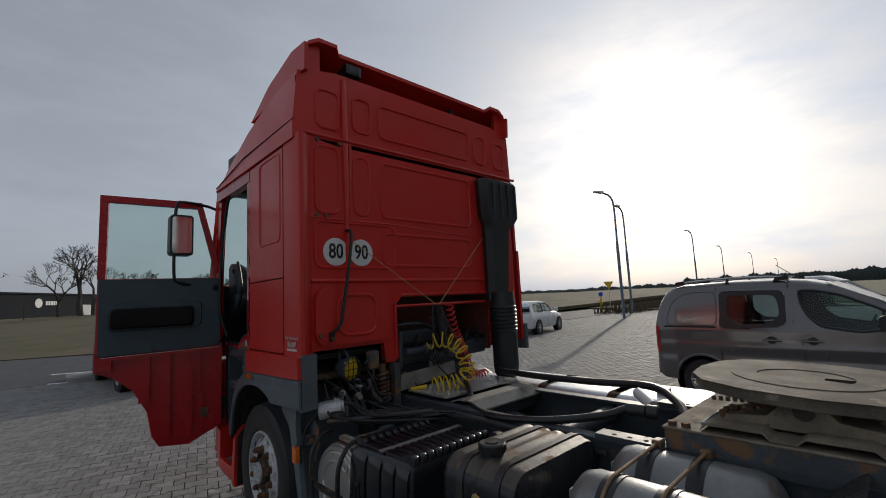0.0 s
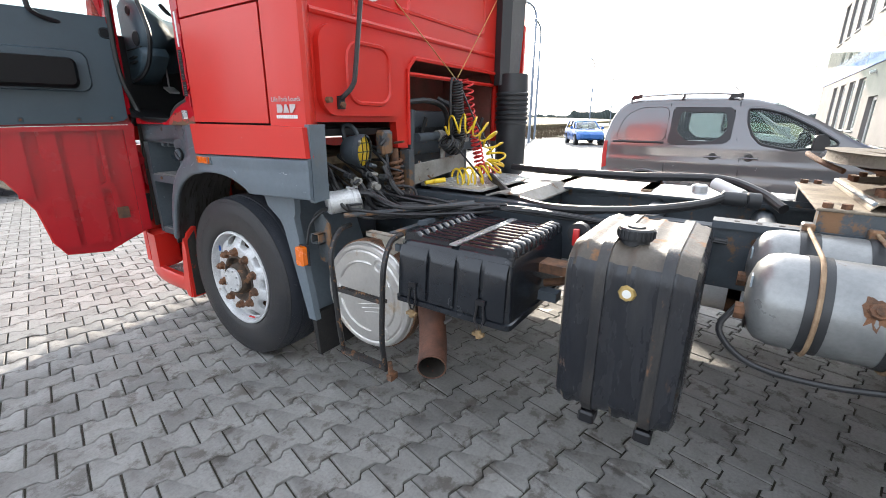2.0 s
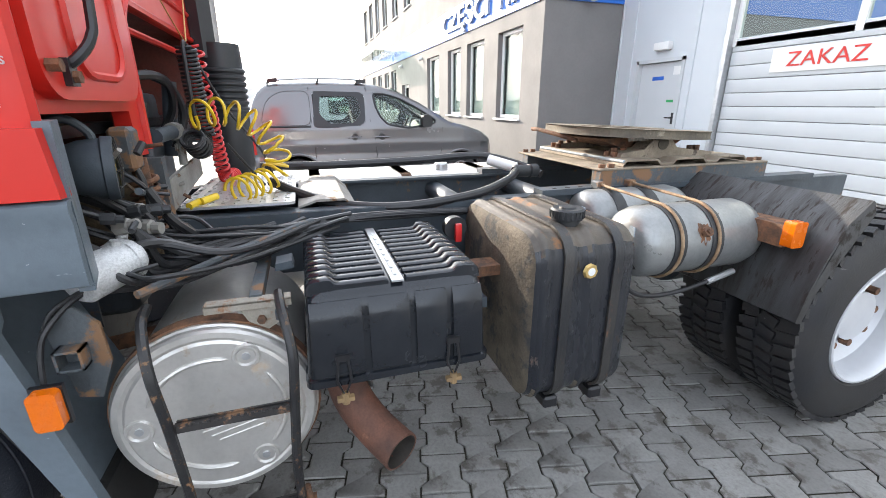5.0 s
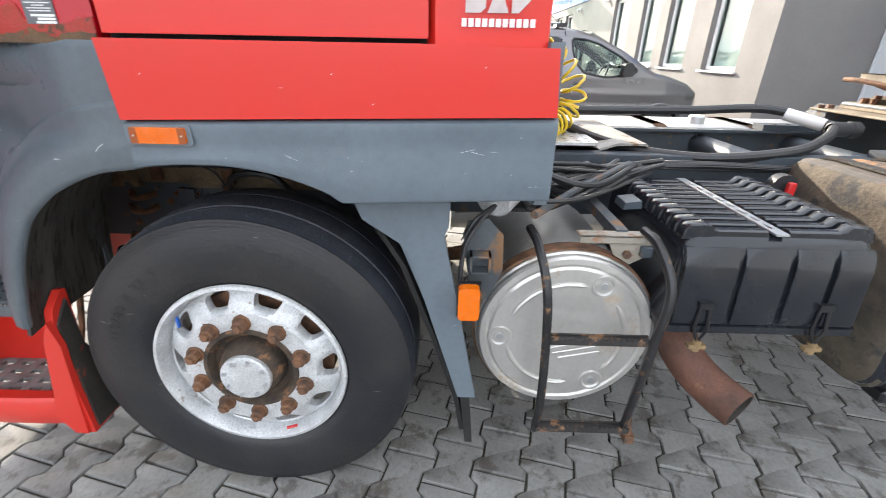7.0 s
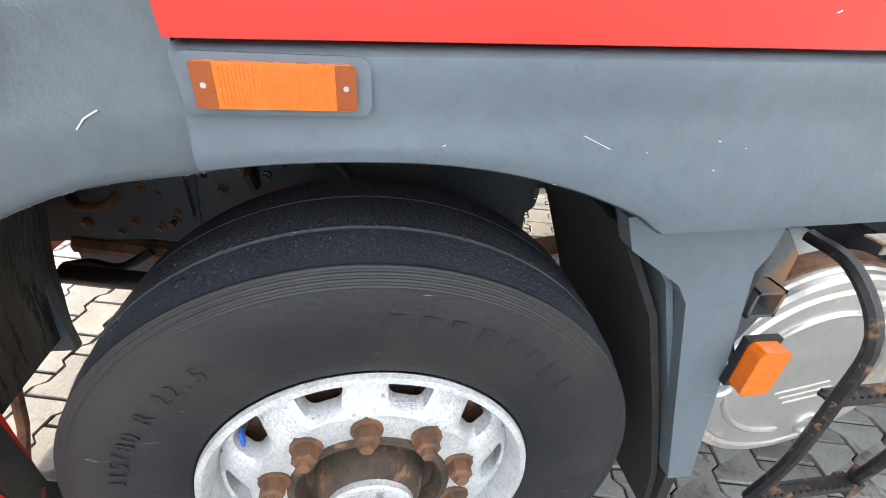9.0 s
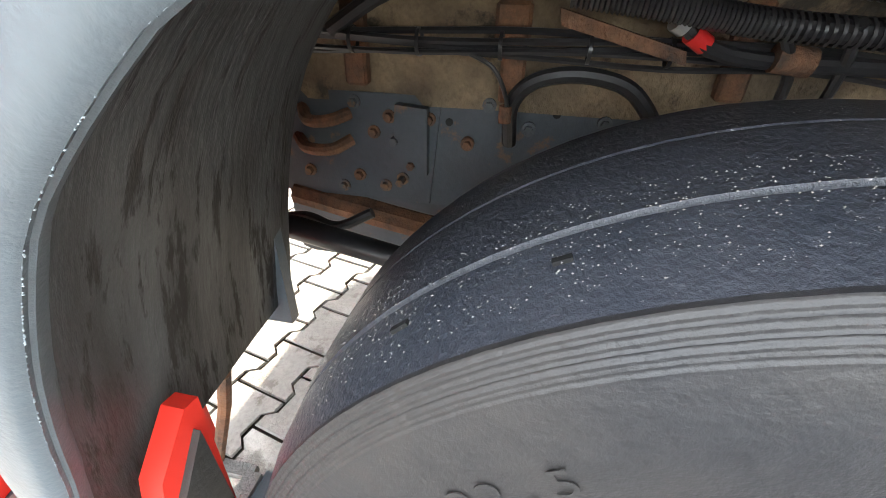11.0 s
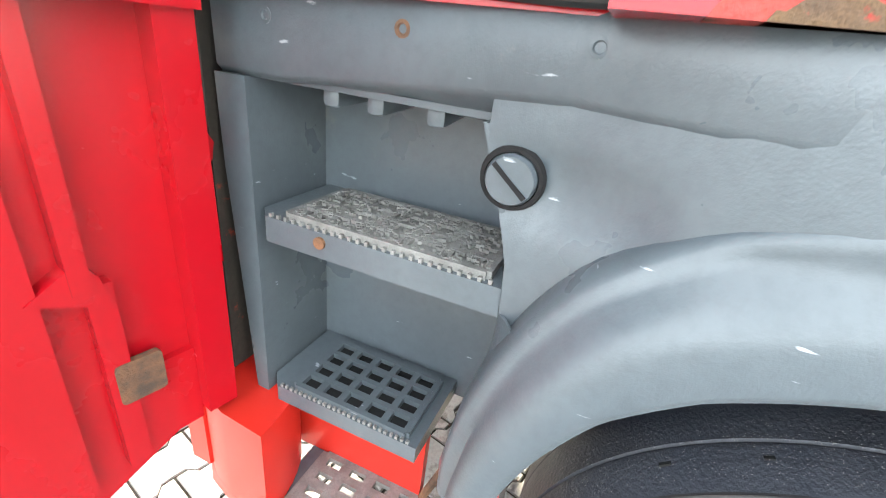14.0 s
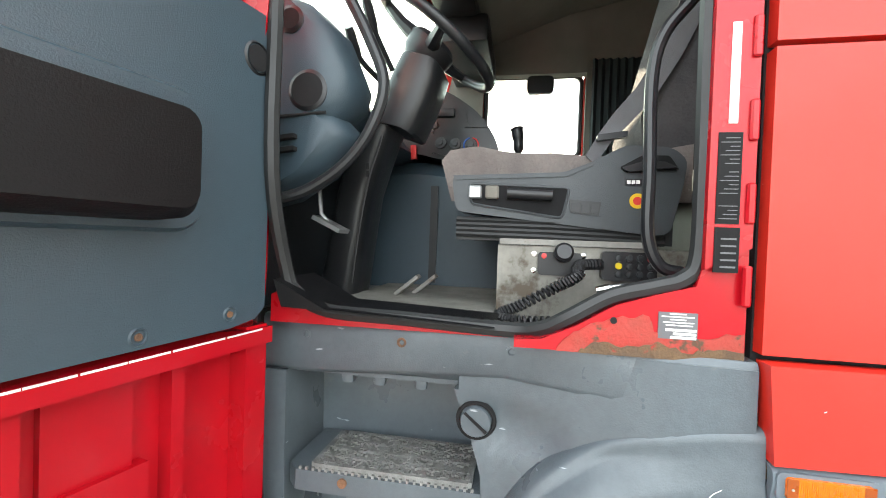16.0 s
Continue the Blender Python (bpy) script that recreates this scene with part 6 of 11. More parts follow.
    prism(bm, [(-1.16, 0.90), (-1.03, 0.90), (-1.05, 0.86), (-1.10, 0.83), (-1.15, 0.86)], "x", -1.045, -1.035)
    bevel(bm, 0.003, 1)
    part("bracket_gusset", bm, PALE_RUST, br)
    bm = B()
    rod(bm, (-1.046, -1.085, 0.865), (-1.058, -1.085, 0.865), 0.013, 6)
    part("bracket_bolt", bm, RUST, br)
    bm = B()
    add_box(bm, (-1.05, -1.14, 0.875), (0.02, 0.035, 0.035))
    bevel(bm, 0.004, 1)
    part("bracket_block", bm, FRAME, br)
    bm = B()
    prism(bm, [(-1.12, 0.945), (-1.18, 0.950), (-1.175, 0.975), (-1.125, 0.968)], "x", -0.88, -0.80)
    part("step_bracket", bm, FRAME, truck)
    # tail pipe
    bm = B()
    pts = smooth_path([(-1.02, -1.30, 0.70), (-1.02, -1.305, 0.60), (-1.04, -1.325, 0.53), (-1.09, -1.365, 0.475), (-1.15, -1.405, 0.448), (-1.215, -1.445, 0.434)], 6)
    tube(bm, pts, 0.063, 24, caps=False)
    lathe(bm, [(0.063, 0.0), (0.064, -0.012), (0.058, -0.012), (0.0575, 0.0)], pts[-1], pts[-1] - pts[-2], 24, True)
    part("exhaust_pipe", bm, RUST_PIPE, truck, "rusty exhaust tail pipe")
    bm = B()
    tube(bm, pts, 0.056, 24, caps=False)
    part("pipe_inside", bm, RUST_DARK, truck, "sooty inside of the pipe")
    bm = B()
    rod(bm, (-1.0, -1.36, 0.555), (-1.0, -1.33, 0.66), 0.012, 8)
    span(bm, (-1.03, -1.39, 0.545), (-0.97, -1.33, 0.556))
    part("pipe_hanger", bm, GALV, truck, "grey pipe hanger")


def side_marker_bracket():
    bm = B()
    prism(bm, [(-0.60, 0.93), (-0.615, 0.97), (-0.67, 0.98), (-0.715, 0.93), (-0.72, 0.82), (-0.68, 0.72), (-0.63, 0.73)], "x", -1.085, -1.075)
    bevel(bm, 0.006, 1)
    b = part("marker_plate", bm, FRAME_RUST, truck, "rusty grey bracket plate")
    bm = B()
    for a, c_ in (((-1.128, -0.680, 0.828), (-1.08, -0.674, 0.884)), ((-1.128, -0.628, 0.828), (-1.08, -0.622, 0.884)), ((-1.128, -0.68, 0.828), (-1.08, -0.622, 0.834)), ((-1.128, -0.68, 0.878), (-1.08, -0.622, 0.884))):
        span(bm, a, c_)
    part("square_socket", bm, FRAME_RUST, b, "square tube socket")
    bm = B()
    prism(bm, round_rect(-0.648, 0.725, -0.590, 0.825, 0.012), "x", -1.208, -1.180)
    bevel(bm, 0.006, 2)
    ob = part("amber_marker", bm, AMBER, truck, "amber side marker lamp")
    bm = B()
    span(bm, (-1.181, -0.652, 0.722), (-1.168, -0.586, 0.828))
    part("marker_base", bm, BLACK, ob)
    bm = B()
    tube(bm, smooth_path([(-1.165, -0.60, 0.76), (-1.14, -0.595, 0.80), (-1.125, -0.60, 0.88), (-1.11, -0.62, 0.94), (-1.06, -0.68, 1.0), (-0.98, -0.78, 1.03)], 6), 0.007, 6)
    tube(bm, smooth_path([(-1.10, -0.605, 0.93), (-1.09, -0.64, 0.985), (-1.04, -0.72, 1.02), (-0.96, -0.83, 1.03)], 6), 0.006, 8)
    part("marker_cable", bm, HOSE, truck)


def fuel_tank():
    y0, y1, xf, xb, z0, z1 = -2.35, -1.93, -1.09, -0.42, 0.385, 1.04
    bm = B()

    def ring(y, inset):
        r = 0.10
        return [(x, y, z) for x, z in round_rect(xf + inset, z0 + inset, xb - inset, z1 - inset, r, 6)]
    loft(bm, [ring(y0, 0.03), ring(y0 + 0.012, 0.006), ring(y0 + 0.03, 0.0)] + sum([[ring(y - 0.012, 0.0), ring(y, -0.007), ring(y + 0.018, -0.007), ring(y + 0.03, 0.0)] for y in (-2.29, -2.17, -2.09, -1.99)], []) +
         [ring(y1 - 0.03, 0.0), ring(y1 - 0.012, 0.006), ring(y1, 0.03)])
    t = part("fuel_tank", bm, TANK, truck, "ribbed black fuel tank streaked with rust", 40)
    for y in (-2.26, -2.06):
        bm = B()
        rr = round_rect(xf - 0.014, z0 - 0.014, xb + 0.014, z1 + 0.014, 0.112, 6)
        ri_ = round_rect(xf - 0.004, z0 - 0.004, xb + 0.004, z1 + 0.004, 0.104, 6)
        loft(bm, [[(x, y - 0.018, z) for x, z in ri_], [(x, y - 0.018, z) for x, z in rr], [(x, y + 0.018, z) for x, z in rr], [(x, y + 0.018, z) for x, z in ri_]], False)
        part("tank_strap", bm, STRAP, t, "rusty tank strap")
        bm = B()
        span(bm, (xf + 0.02, y - 0.03, z0 - 0.05), (xf + 0.10, y + 0.03, z0))
        bevel(bm, 0.008, 1)
        part("tank_foot", bm, BLACK, t)
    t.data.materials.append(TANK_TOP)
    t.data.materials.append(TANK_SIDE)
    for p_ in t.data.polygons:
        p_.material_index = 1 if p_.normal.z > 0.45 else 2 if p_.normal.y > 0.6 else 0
    bm = B()
    cc = (-0.955, -2.13, z1 - 0.035)
    lathe(bm, [(0.048, 0), (0.048, 0.05), (0.056, 0.052), (0.06, 0.06), (0.06, 0.088), (0.054, 0.094), (0.03, 0.092), (0.028, 0.098), (0, 0.099)], cc, (0, 0, 1), 36)
    cap_ = part("filler_cap", bm, DARK_PLASTIC, t, "black screw filler cap")
    for i in range(24):
        a = 2 * math.pi * i / 24
        bm = B()
        add_box(bm, (cc[0] + 0.061 * math.cos(a), cc[1] + 0.061 * math.sin(a), cc[2] + 0.074), (0.004, 0.006, 0.026), Matrix.Rotation(a, 4, 'Z'))
        part("grip_rib", bm, DARK_PLASTIC, cap_)
    bm = B()
    lathe(bm, [(0.0, -0.008), (0.024, -0.008), (0.03, 0.002)], (xf - 0.006, -2.15, 0.903), (1, 0, 0), 8)
    si = part("sight_boss", bm, BRASS, t, "hexagonal sight plug")
    bm = B()
    lathe(bm, [(0.0, -0.012), (0.014, -0.011), (0.018, -0.006)], (xf - 0.004, -2.15, 0.903), (1, 0, 0), 16)
    part("sight_glass", bm, WHITE, si)
    # red valve and fittings between box and tank
    bm = B()
    rod(bm, (-0.60, -1.83, 0.95), (-0.56, -1.83, 0.95), 0.05, 16)
    v = part("isolator_valve", bm, DARK_PLASTIC, truck, "black valve with a red tap")
    bm = B()
    add_box(bm, (-0.63, -1.83, 0.94), (0.02, 0.03, 0.08))
    bevel(bm, 0.008, 2)
    part("red_tap", bm, RED_COIL, v, "pinkish red tap")
    bm = B()
    tube(bm, smooth_path([(-0.72, -1.90, 0.80), (-0.78, -1.84, 0.78), (-0.8, -1.76, 0.76)], 5), 0.018, 8)
    span(bm, (-0.84, -1.94, 0.82), (-0.74, -1.72, 0.86))
    part("fuel_fitting", bm, RUST, truck)


def air_tanks():
    for x, z, y0, y1, lb in ((-0.845, 0.898, -3.14, -2.472, "outer"), (-0.505, 0.905, -3.10, -2.475, "inner")):
        r = 0.152
        bm = B()
        lathe(bm, [(0, 0), (0.06, 0.004), (0.11, 0.02), (0.14, 0.045), (r, 0.085), (r, y1 - y0 - 0.085), (0.14, y1 - y0 - 0.045), (0.11, y1 - y0 - 0.02), (0.06, y1 - y0 - 0.004), (0, y1 - y0)], (x, y0, z), (0, 1, 0), 40)
        t = part("air_tank", bm, AIR_TANK, truck, "grey cylindrical air tank with rust patches", 50)
        for y in (y1 - 0.36, y1 - 0.17):
            bm = B()
            lathe(bm, [(r + 0.001, -0.03), (r + 0.0035, -0.03), (r + 0.0035, 0.03), (r + 0.001, 0.03)], (x, y, z), (0, 1, 0), 40, True)
            part("tank_band", bm, DARK_PLASTIC, t, "black rubber band")
            if lb == "outer":
                bm = B()
                pts = [(x + (r + 0.008) * math.cos(radians(a)), y, z + (r + 0.008) * math.sin(radians(a))) for a in range(88, 275, 11)]
                tube(bm, [(-0.43, y, 1.075), (-0.505, y, 1.068)] + pts + [(x + 0.10, y, z - r + 0.01)], 0.007, 8)
                part("tank_hoop", bm, HOOP, t, "tan rusty round hoop")
                bm = B()
                span(bm, (-0.47, y - 0.02, 1.03), (-0.41, y + 0.02, 1.085))
                bevel(bm, 0.006, 1)
                part("hoop_bracket", bm, FRAME_RUST, t)
        bm = B()
        rnd = random.Random(int(x * -1000))
        prism(bm, [(x - 0.07, z + 0.045), (x - 0.035, z + 0.05), (x - 0.038, z + 0.085), (x - 0.066, z + 0.082)], "y", y1 - 0.012, y1 - 0.0065)
        part("end_sticker", bm, SCUFF, t, "pale faded sticker")
        bm = B()
        ring_ = [bm.verts.new((x - 0.05 + 0.05 * k_ * math.cos(a_), y1 - 0.014 - 0.02 * (k_ - 0.6) + 0.0035, z - 0.07 + 0.05 * k_ * math.sin(a_))) for a_, k_ in [(2 * math.pi * i / 18, rnd.uniform(0.5, 1.0)) for i in range(18)]]
        hub_ = bm.verts.new((x - 0.05, y1 - 0.006, z - 0.07))
        for i in range(18):
            bm.faces.new((hub_, ring_[i], ring_[(i + 1) % 18]))
        part("grime_patch", bm, RUST_DARK, t, "dark flaked patch round the drain")
        bm = B()
        rod(bm, (x - 0.04, y1 - 0.01, z - 0.05), (x - 0.04, y1 + 0.02, z - 0.05), 0.03, 8)
        part("end_plug", bm, RUST, t)
        if lb == "outer":
            bm = B()
            rod(bm, (x - r + 0.008, -2.765, z + 0.06), (x - r - 0.006, -2.765, z + 0.07), 0.022, 8)
            rod(bm, (x - r - 0.006, -2.765, z + 0.07), (x - r - 0.016, -2.765, z + 0.073), 0.012, 6)
            part("side_plug", bm, RUST, t)
            bm = B()
            rnd = random.Random(9)
            ring_ = []
            for i in range(22):
                a_ = 2 * math.pi * i / 22
                q_ = rnd.uniform(0.6, 1.15)
                al = radians(158) + 0.34 * q_ * math.sin(a_)
                ring_.append(bm.verts.new((x + (r + 0.0012) * math.cos(al), -2.765 + 0.036 * q_ * math.cos(a_), z + (r + 0.0012) * math.sin(al))))
            mid_ = bm.verts.new((x + (r + 0.0014) * math.cos(radians(158)), -2.765, z + (r + 0.0014) * math.sin(radians(158))))
            for i in range(22):
                bm.faces.new((mid_, ring_[i], ring_[(i + 1) % 22]))
            part("rust_patch", bm, RUST, t, "brown rust patch round the plug")
            bm = B()
            tube(bm, smooth_path([(-0.88, y1 + 0.01, z - 0.03), (-0.92, y1 + 0.05, z - 0.12), (-0.95, y1 - 0.05, z - 0.20), (-0.95, y1 - 0.25, z - 0.21), (-0.95, y1 - 0.5, z - 0.16)], 6), 0.010, 8)
            part("air_hose", bm, HOSE, t)
            bm = B()
            rod(bm, (-0.95, y1 - 0.40, z - 0.185), (-0.95, y1 - 0.54, z - 0.15), 0.014, 10)
            part("hose_fitting", bm, GALV, t)
    bm = B()
    span(bm, (-0.9, -3.16, 0.90), (-1.10, -3.05, 0.99))
    part("lamp_arm", bm, RUST, truck)
    bm = B()
    prism(bm, round_rect(-3.115, 0.905, -3.045, 1.01, 0.012), "x", -1.135, -1.09)
    bevel(bm, 0.006, 2)
    part("rear_amber_marker", bm, AMBER, truck, "amber side marker lamp")


def fifth_wheel():
    z, cx = 1.272, 0.05
    half = [(0.0, -2.70), (0.20, -2.725), (0.33, -2.80), (0.41, -2.97), (0.42, -3.20), (0.37, -3.40), (0.26, -3.58), (0.16, -3.61), (0.065, -3.34), (0.033, -3.16)]
    pts = [(cx - x, y) for x, y in half] + [(cx + x, y) for x, y in half[:0:-1]]
    tilt = Matrix.Translation((0, -3.1, z)) @ Matrix.Rotation(radians(2.6), 4, 'X') @ Matrix.Translation((0, 3.1, -z))
    bm = B()
    prism(bm, pts, "z", z, z + 0.046)
    bmesh.ops.transform(bm, matrix=tilt, verts=bm.verts[:])
    bevel(bm, 0.010, 2)
    f = part("fifth_wheel", bm, PLATE, truck, "greasy sand-dusted coupling plate", 35)
    bm = B()
    lathe(bm, [(0.27, 0.044), (0.27, 0.050), (0.17, 0.050), (0.17, 0.044)], (cx, -3.10, z), (0, 0, 1), 48, True)
    bmesh.ops.transform(bm, matrix=tilt, verts=bm.verts[:])
    part("wear_ring", bm, PLATE, f)
    for i in range(9):
        bm = B()
        rod(bm, (cx - 0.42 + 0.004 * i, -2.86 - 0.024 * i, z - 0.004), (cx - 0.42 + 0.004 * i, -2.86 - 0.024 * i, z + 0.012), 0.008, 6)
        part("grease_crumb", bm, GREASE, f)
    # saddle: arched feet under each side, cross tube and lock housing
    for s in (-1, 1):
        bm = B()
        prism(bm, [(-2.86, 1.168), (-2.88, 1.20), (-3.02, 1.215), (-3.07, 1.262), (-3.20, 1.266), (-3.24, 1.222), (-3.40, 1.20), (-3.50, 1.19), (-3.50, 1.168)], "x", cx + s * 0.30 - 0.055, cx + s * 0.30 + 0.055)
        bevel(bm, 0.012, 2)
        part("saddle_foot", bm, TAN_GRIME, f, "sandy cast saddle foot")
        for y in (-2.89, -2.95, -3.42, -3.47):
            bm = B()
            rod(bm, (cx + s * 0.27, y, 1.19), (cx + s * 0.27, y, 1.222), 0.017, 6)
            part("saddle_bolt", bm, RUST, f)
    bm = B()
    rod(bm, (cx - 0.36, -3.14, 1.245), (cx + 0.36, -3.14, 1.245), 0.034, 16)
    part("pivot_tube", bm, GREASE, f)
    bm = B()
    prism(bm, [(-2.80, 1.27), (-2.98, 1.215), (-3.34, 1.215), (-3.42, 1.26)], "x", cx - 0.22, cx + 0.22)
    bevel(bm, 0.02, 2)
    part("lock_housing", bm, RUST, f)
    bm = B()
    tube(bm, smooth_path([(cx - 0.10, -2.76, 1.25), (cx - 0.02, -2.70, 1.275), (cx + 0.16, -2.66, 1.30), (cx + 0.26, -2.665, 1.30)], 5), 0.012, 8)
    part("release_handle", bm, RUST, f)
    # sub-frame angle, base plate and the hat-shaped mounting plate
    for s in (-1, 1):
        bm = B()
        x = s * 0.385
        prism(bm, [(x - 0.045, 1.022), (x - 0.045, 1.052), (x + 0.045, 1.052), (x + 0.045, 1.022)], "y", -4.2, -2.335)
        bevel(bm, 0.005, 1)
        sr = part("sub_frame_rail", bm, FRAME, truck, "blue-grey sub-frame rail")
        for k_ in range(6):
            bm = B()
            rod(bm, (x - 0.012, -2.42 - 0.075 * k_, 1.050), (x - 0.012, -2.42 - 0.075 * k_, 1.0535), 0.011, 12)
            part("slot", bm, VOID, sr)
        bm = B()
        prism(bm, [(x - 0.035, 1.052), (x - 0.035, 1.13), (x + 0.035, 1.13), (x + 0.035, 1.052)], "y", -3.80, -2.665)
        bevel(bm, 0.006, 1)
        part("rail_angle", bm, FRAME_RUST, sr, "grey angle iron on the rail")
    bm = B()
    span(bm, (-0.425, -3.80, 1.130), (0.47, -2.655, 1.141))
    bevel(bm, 0.003, 1)
    mp_ = part("mounting_plate", bm, TAN_GRIME, truck, "sandy flat mounting plate", 20)
    for x in (-0.39, 0.43):
        for y in (-2.69, -2.745, -3.70, -3.76):
            bm = B()
            rod(bm, (x, y, 1.141), (x, y, 1.160), 0.018, 6)
            part("plate_bolt", bm, RUST, mp_)
    steps = [(-2.805, 1.144), (-2.825, 1.168), (-3.02, 1.168), (-3.045, 1.144), (-3.125, 1.144), (-3.15, 1.168), (-3.33, 1.168), (-3.355, 1.144), (-3.43, 1.144), (-3.455, 1.168), (-3.62, 1.168), (-3.645, 1.144)]
    bm = B()
    sheet(bm, [[(-0.41, y, zz), (0.45, y, zz)] for y, zz in steps], 0.010, (0, -0.2, 1))
    bevel(bm, 0.003, 1)
    part("hat_plate", bm, TAN_GRIME, mp_, "corrugated mounting plate", 20)
    bm = B()
    tube(bm, [(-0.40, -2.815, 1.168), (0.44, -2.815, 1.168)], 0.009, 8)
    part("worn_edge", bm, SCUFF, mp_, "pale worn front edge")
    for x in (-0.26, -0.20, 0.30, 0.36):
        bm = B()
        rod(bm, (x, -2.86, 1.178), (x, -2.86, 1.205), 0.018, 6)
        part("plate_bolt", bm, RUST, mp_)
    # rear mudguards and frame tail
    for s in (-1, 1):
        bm = B()
        rows_ = []
        for a, r in ((10, 0.565), (24, 0.575), (38, 0.60), (50, 0.64), (62, 0.655)):
            rows_.append([(s * x, -3.62 + r * math.cos(radians(a)), 0.515 + r * math.sin(radians(a))) for x in (1.22, 1.15, 0.8, 0.42)])
        sheet(bm, rows_, 0.012, (0, 0.8, 0.6))
        for x in (1.22,):
            prism(bm, [(-3.62 + r * math.cos(radians(a)), 0.515 + r * math.sin(radians(a))) for a, r in ((10, 0.565), (24, 0.575), (50, 0.64), (62, 0.655), (62, 0.60), (24, 0.54), (10, 0.54))], "x", s * x, s * (x - 0.01))
        part("rear_mudguard", bm, MUDGUARD, truck, "dusty black rear mudguard section", 50)


def right_side():
    bm = B()
    # front end and belly reach further, out of view, to block low sun
    loft(bm, [[(x, y, z) for x, z in round_rect(0.56, 0.26, 1.2, 0.995, 0.12, 6)] for y in (-3.0, -0.58)])
    bevel(bm, 0.02, 2, 60)
    t = part("right_fuel_tank", bm, CHECKER, truck, "bright aluminium tank", 40)
    for y in (-1.3, -1.9, -2.5):
        bm = B()
        rr = round_rect(0.553, 0.253, 1.207, 1.002, 0.125, 6)
        loft(bm, [[(x, y - 0.035, z) for x, z in rr], [(x, y + 0.035, z) for x, z in rr]], False)
        bmesh.ops.solidify(bm, geom=bm.faces[:], thickness=0.004)
        part("tank_strap", bm, RUST, t, "tan stained strap")
    bm = B()
    lathe(bm, [(0.05, 0), (0.05, 0.04), (0.042, 0.05), (0, 0.052)], (0.8, -2.2, 0.995), (0, 0, 1), 24)
    part("tank_cap", bm, GALV, t)
    # intake stack on the rear wall
    bm = B()
    rows_ = [(0.58, 1.04, 2.88, 0.10), (0.56, 1.07, 2.86, 0.13), (0.58, 1.07, 2.50, 0.14), (0.62, 1.03, 2.44, 0.13), (0.63, 0.95, 2.38, 0.12), (0.63, 0.88, 1.70, 0.12)]
    loft(bm, [[(x0 + 0.02, RW - 0.002, z), (x0, RW - d * 0.5, z), (x0 + 0.04, RW - d, z), (x1 - 0.04, RW - d, z), (x1, RW - d * 0.5, z), (x1 - 0.02, RW - 0.002, z)] for x0, x1, z, d in rows_])
    bevel(bm, 0.015, 2, 25)
    st = part("air_intake", bm, DARK_PLASTIC, truck, "tall black air intake stack", 35)
    bm = B()
    lathe(bm, [(0, 0), (0.075, 0.01), (0.110, 0.05), (0.118, 0.12), (0.118, 0.42)] + sum([[(0.118, 0.43 + 0.035 * i), (0.128, 0.44 + 0.035 * i), (0.128, 0.452 + 0.035 * i), (0.118, 0.46 + 0.035 * i)] for i in range(7)], []) + [(0.112, 0.80)], (0.745, RW - 0.12, 0.98), (0, 0, 1), 32)
    part("intake_bellows", bm, DARK_PLASTIC, st, "black bellows and cleaner bowl", 40)
    for x in (0.69, 0.80, 0.91, 1.02):
        bm = B()
        span(bm, (x - 0.012, RW - 0.150, 2.50), (x + 0.012, RW - 0.128, 2.84))
        bevel(bm, 0.006, 1)
        part("intake_rib", bm, DARK_PLASTIC, st)
    bm = B()
    span(bm, (1.20, RW - 0.02, 1.2), (1.24, RW + 0.3, 1.45))
    part("right_skirt", bm, GREY, truck)


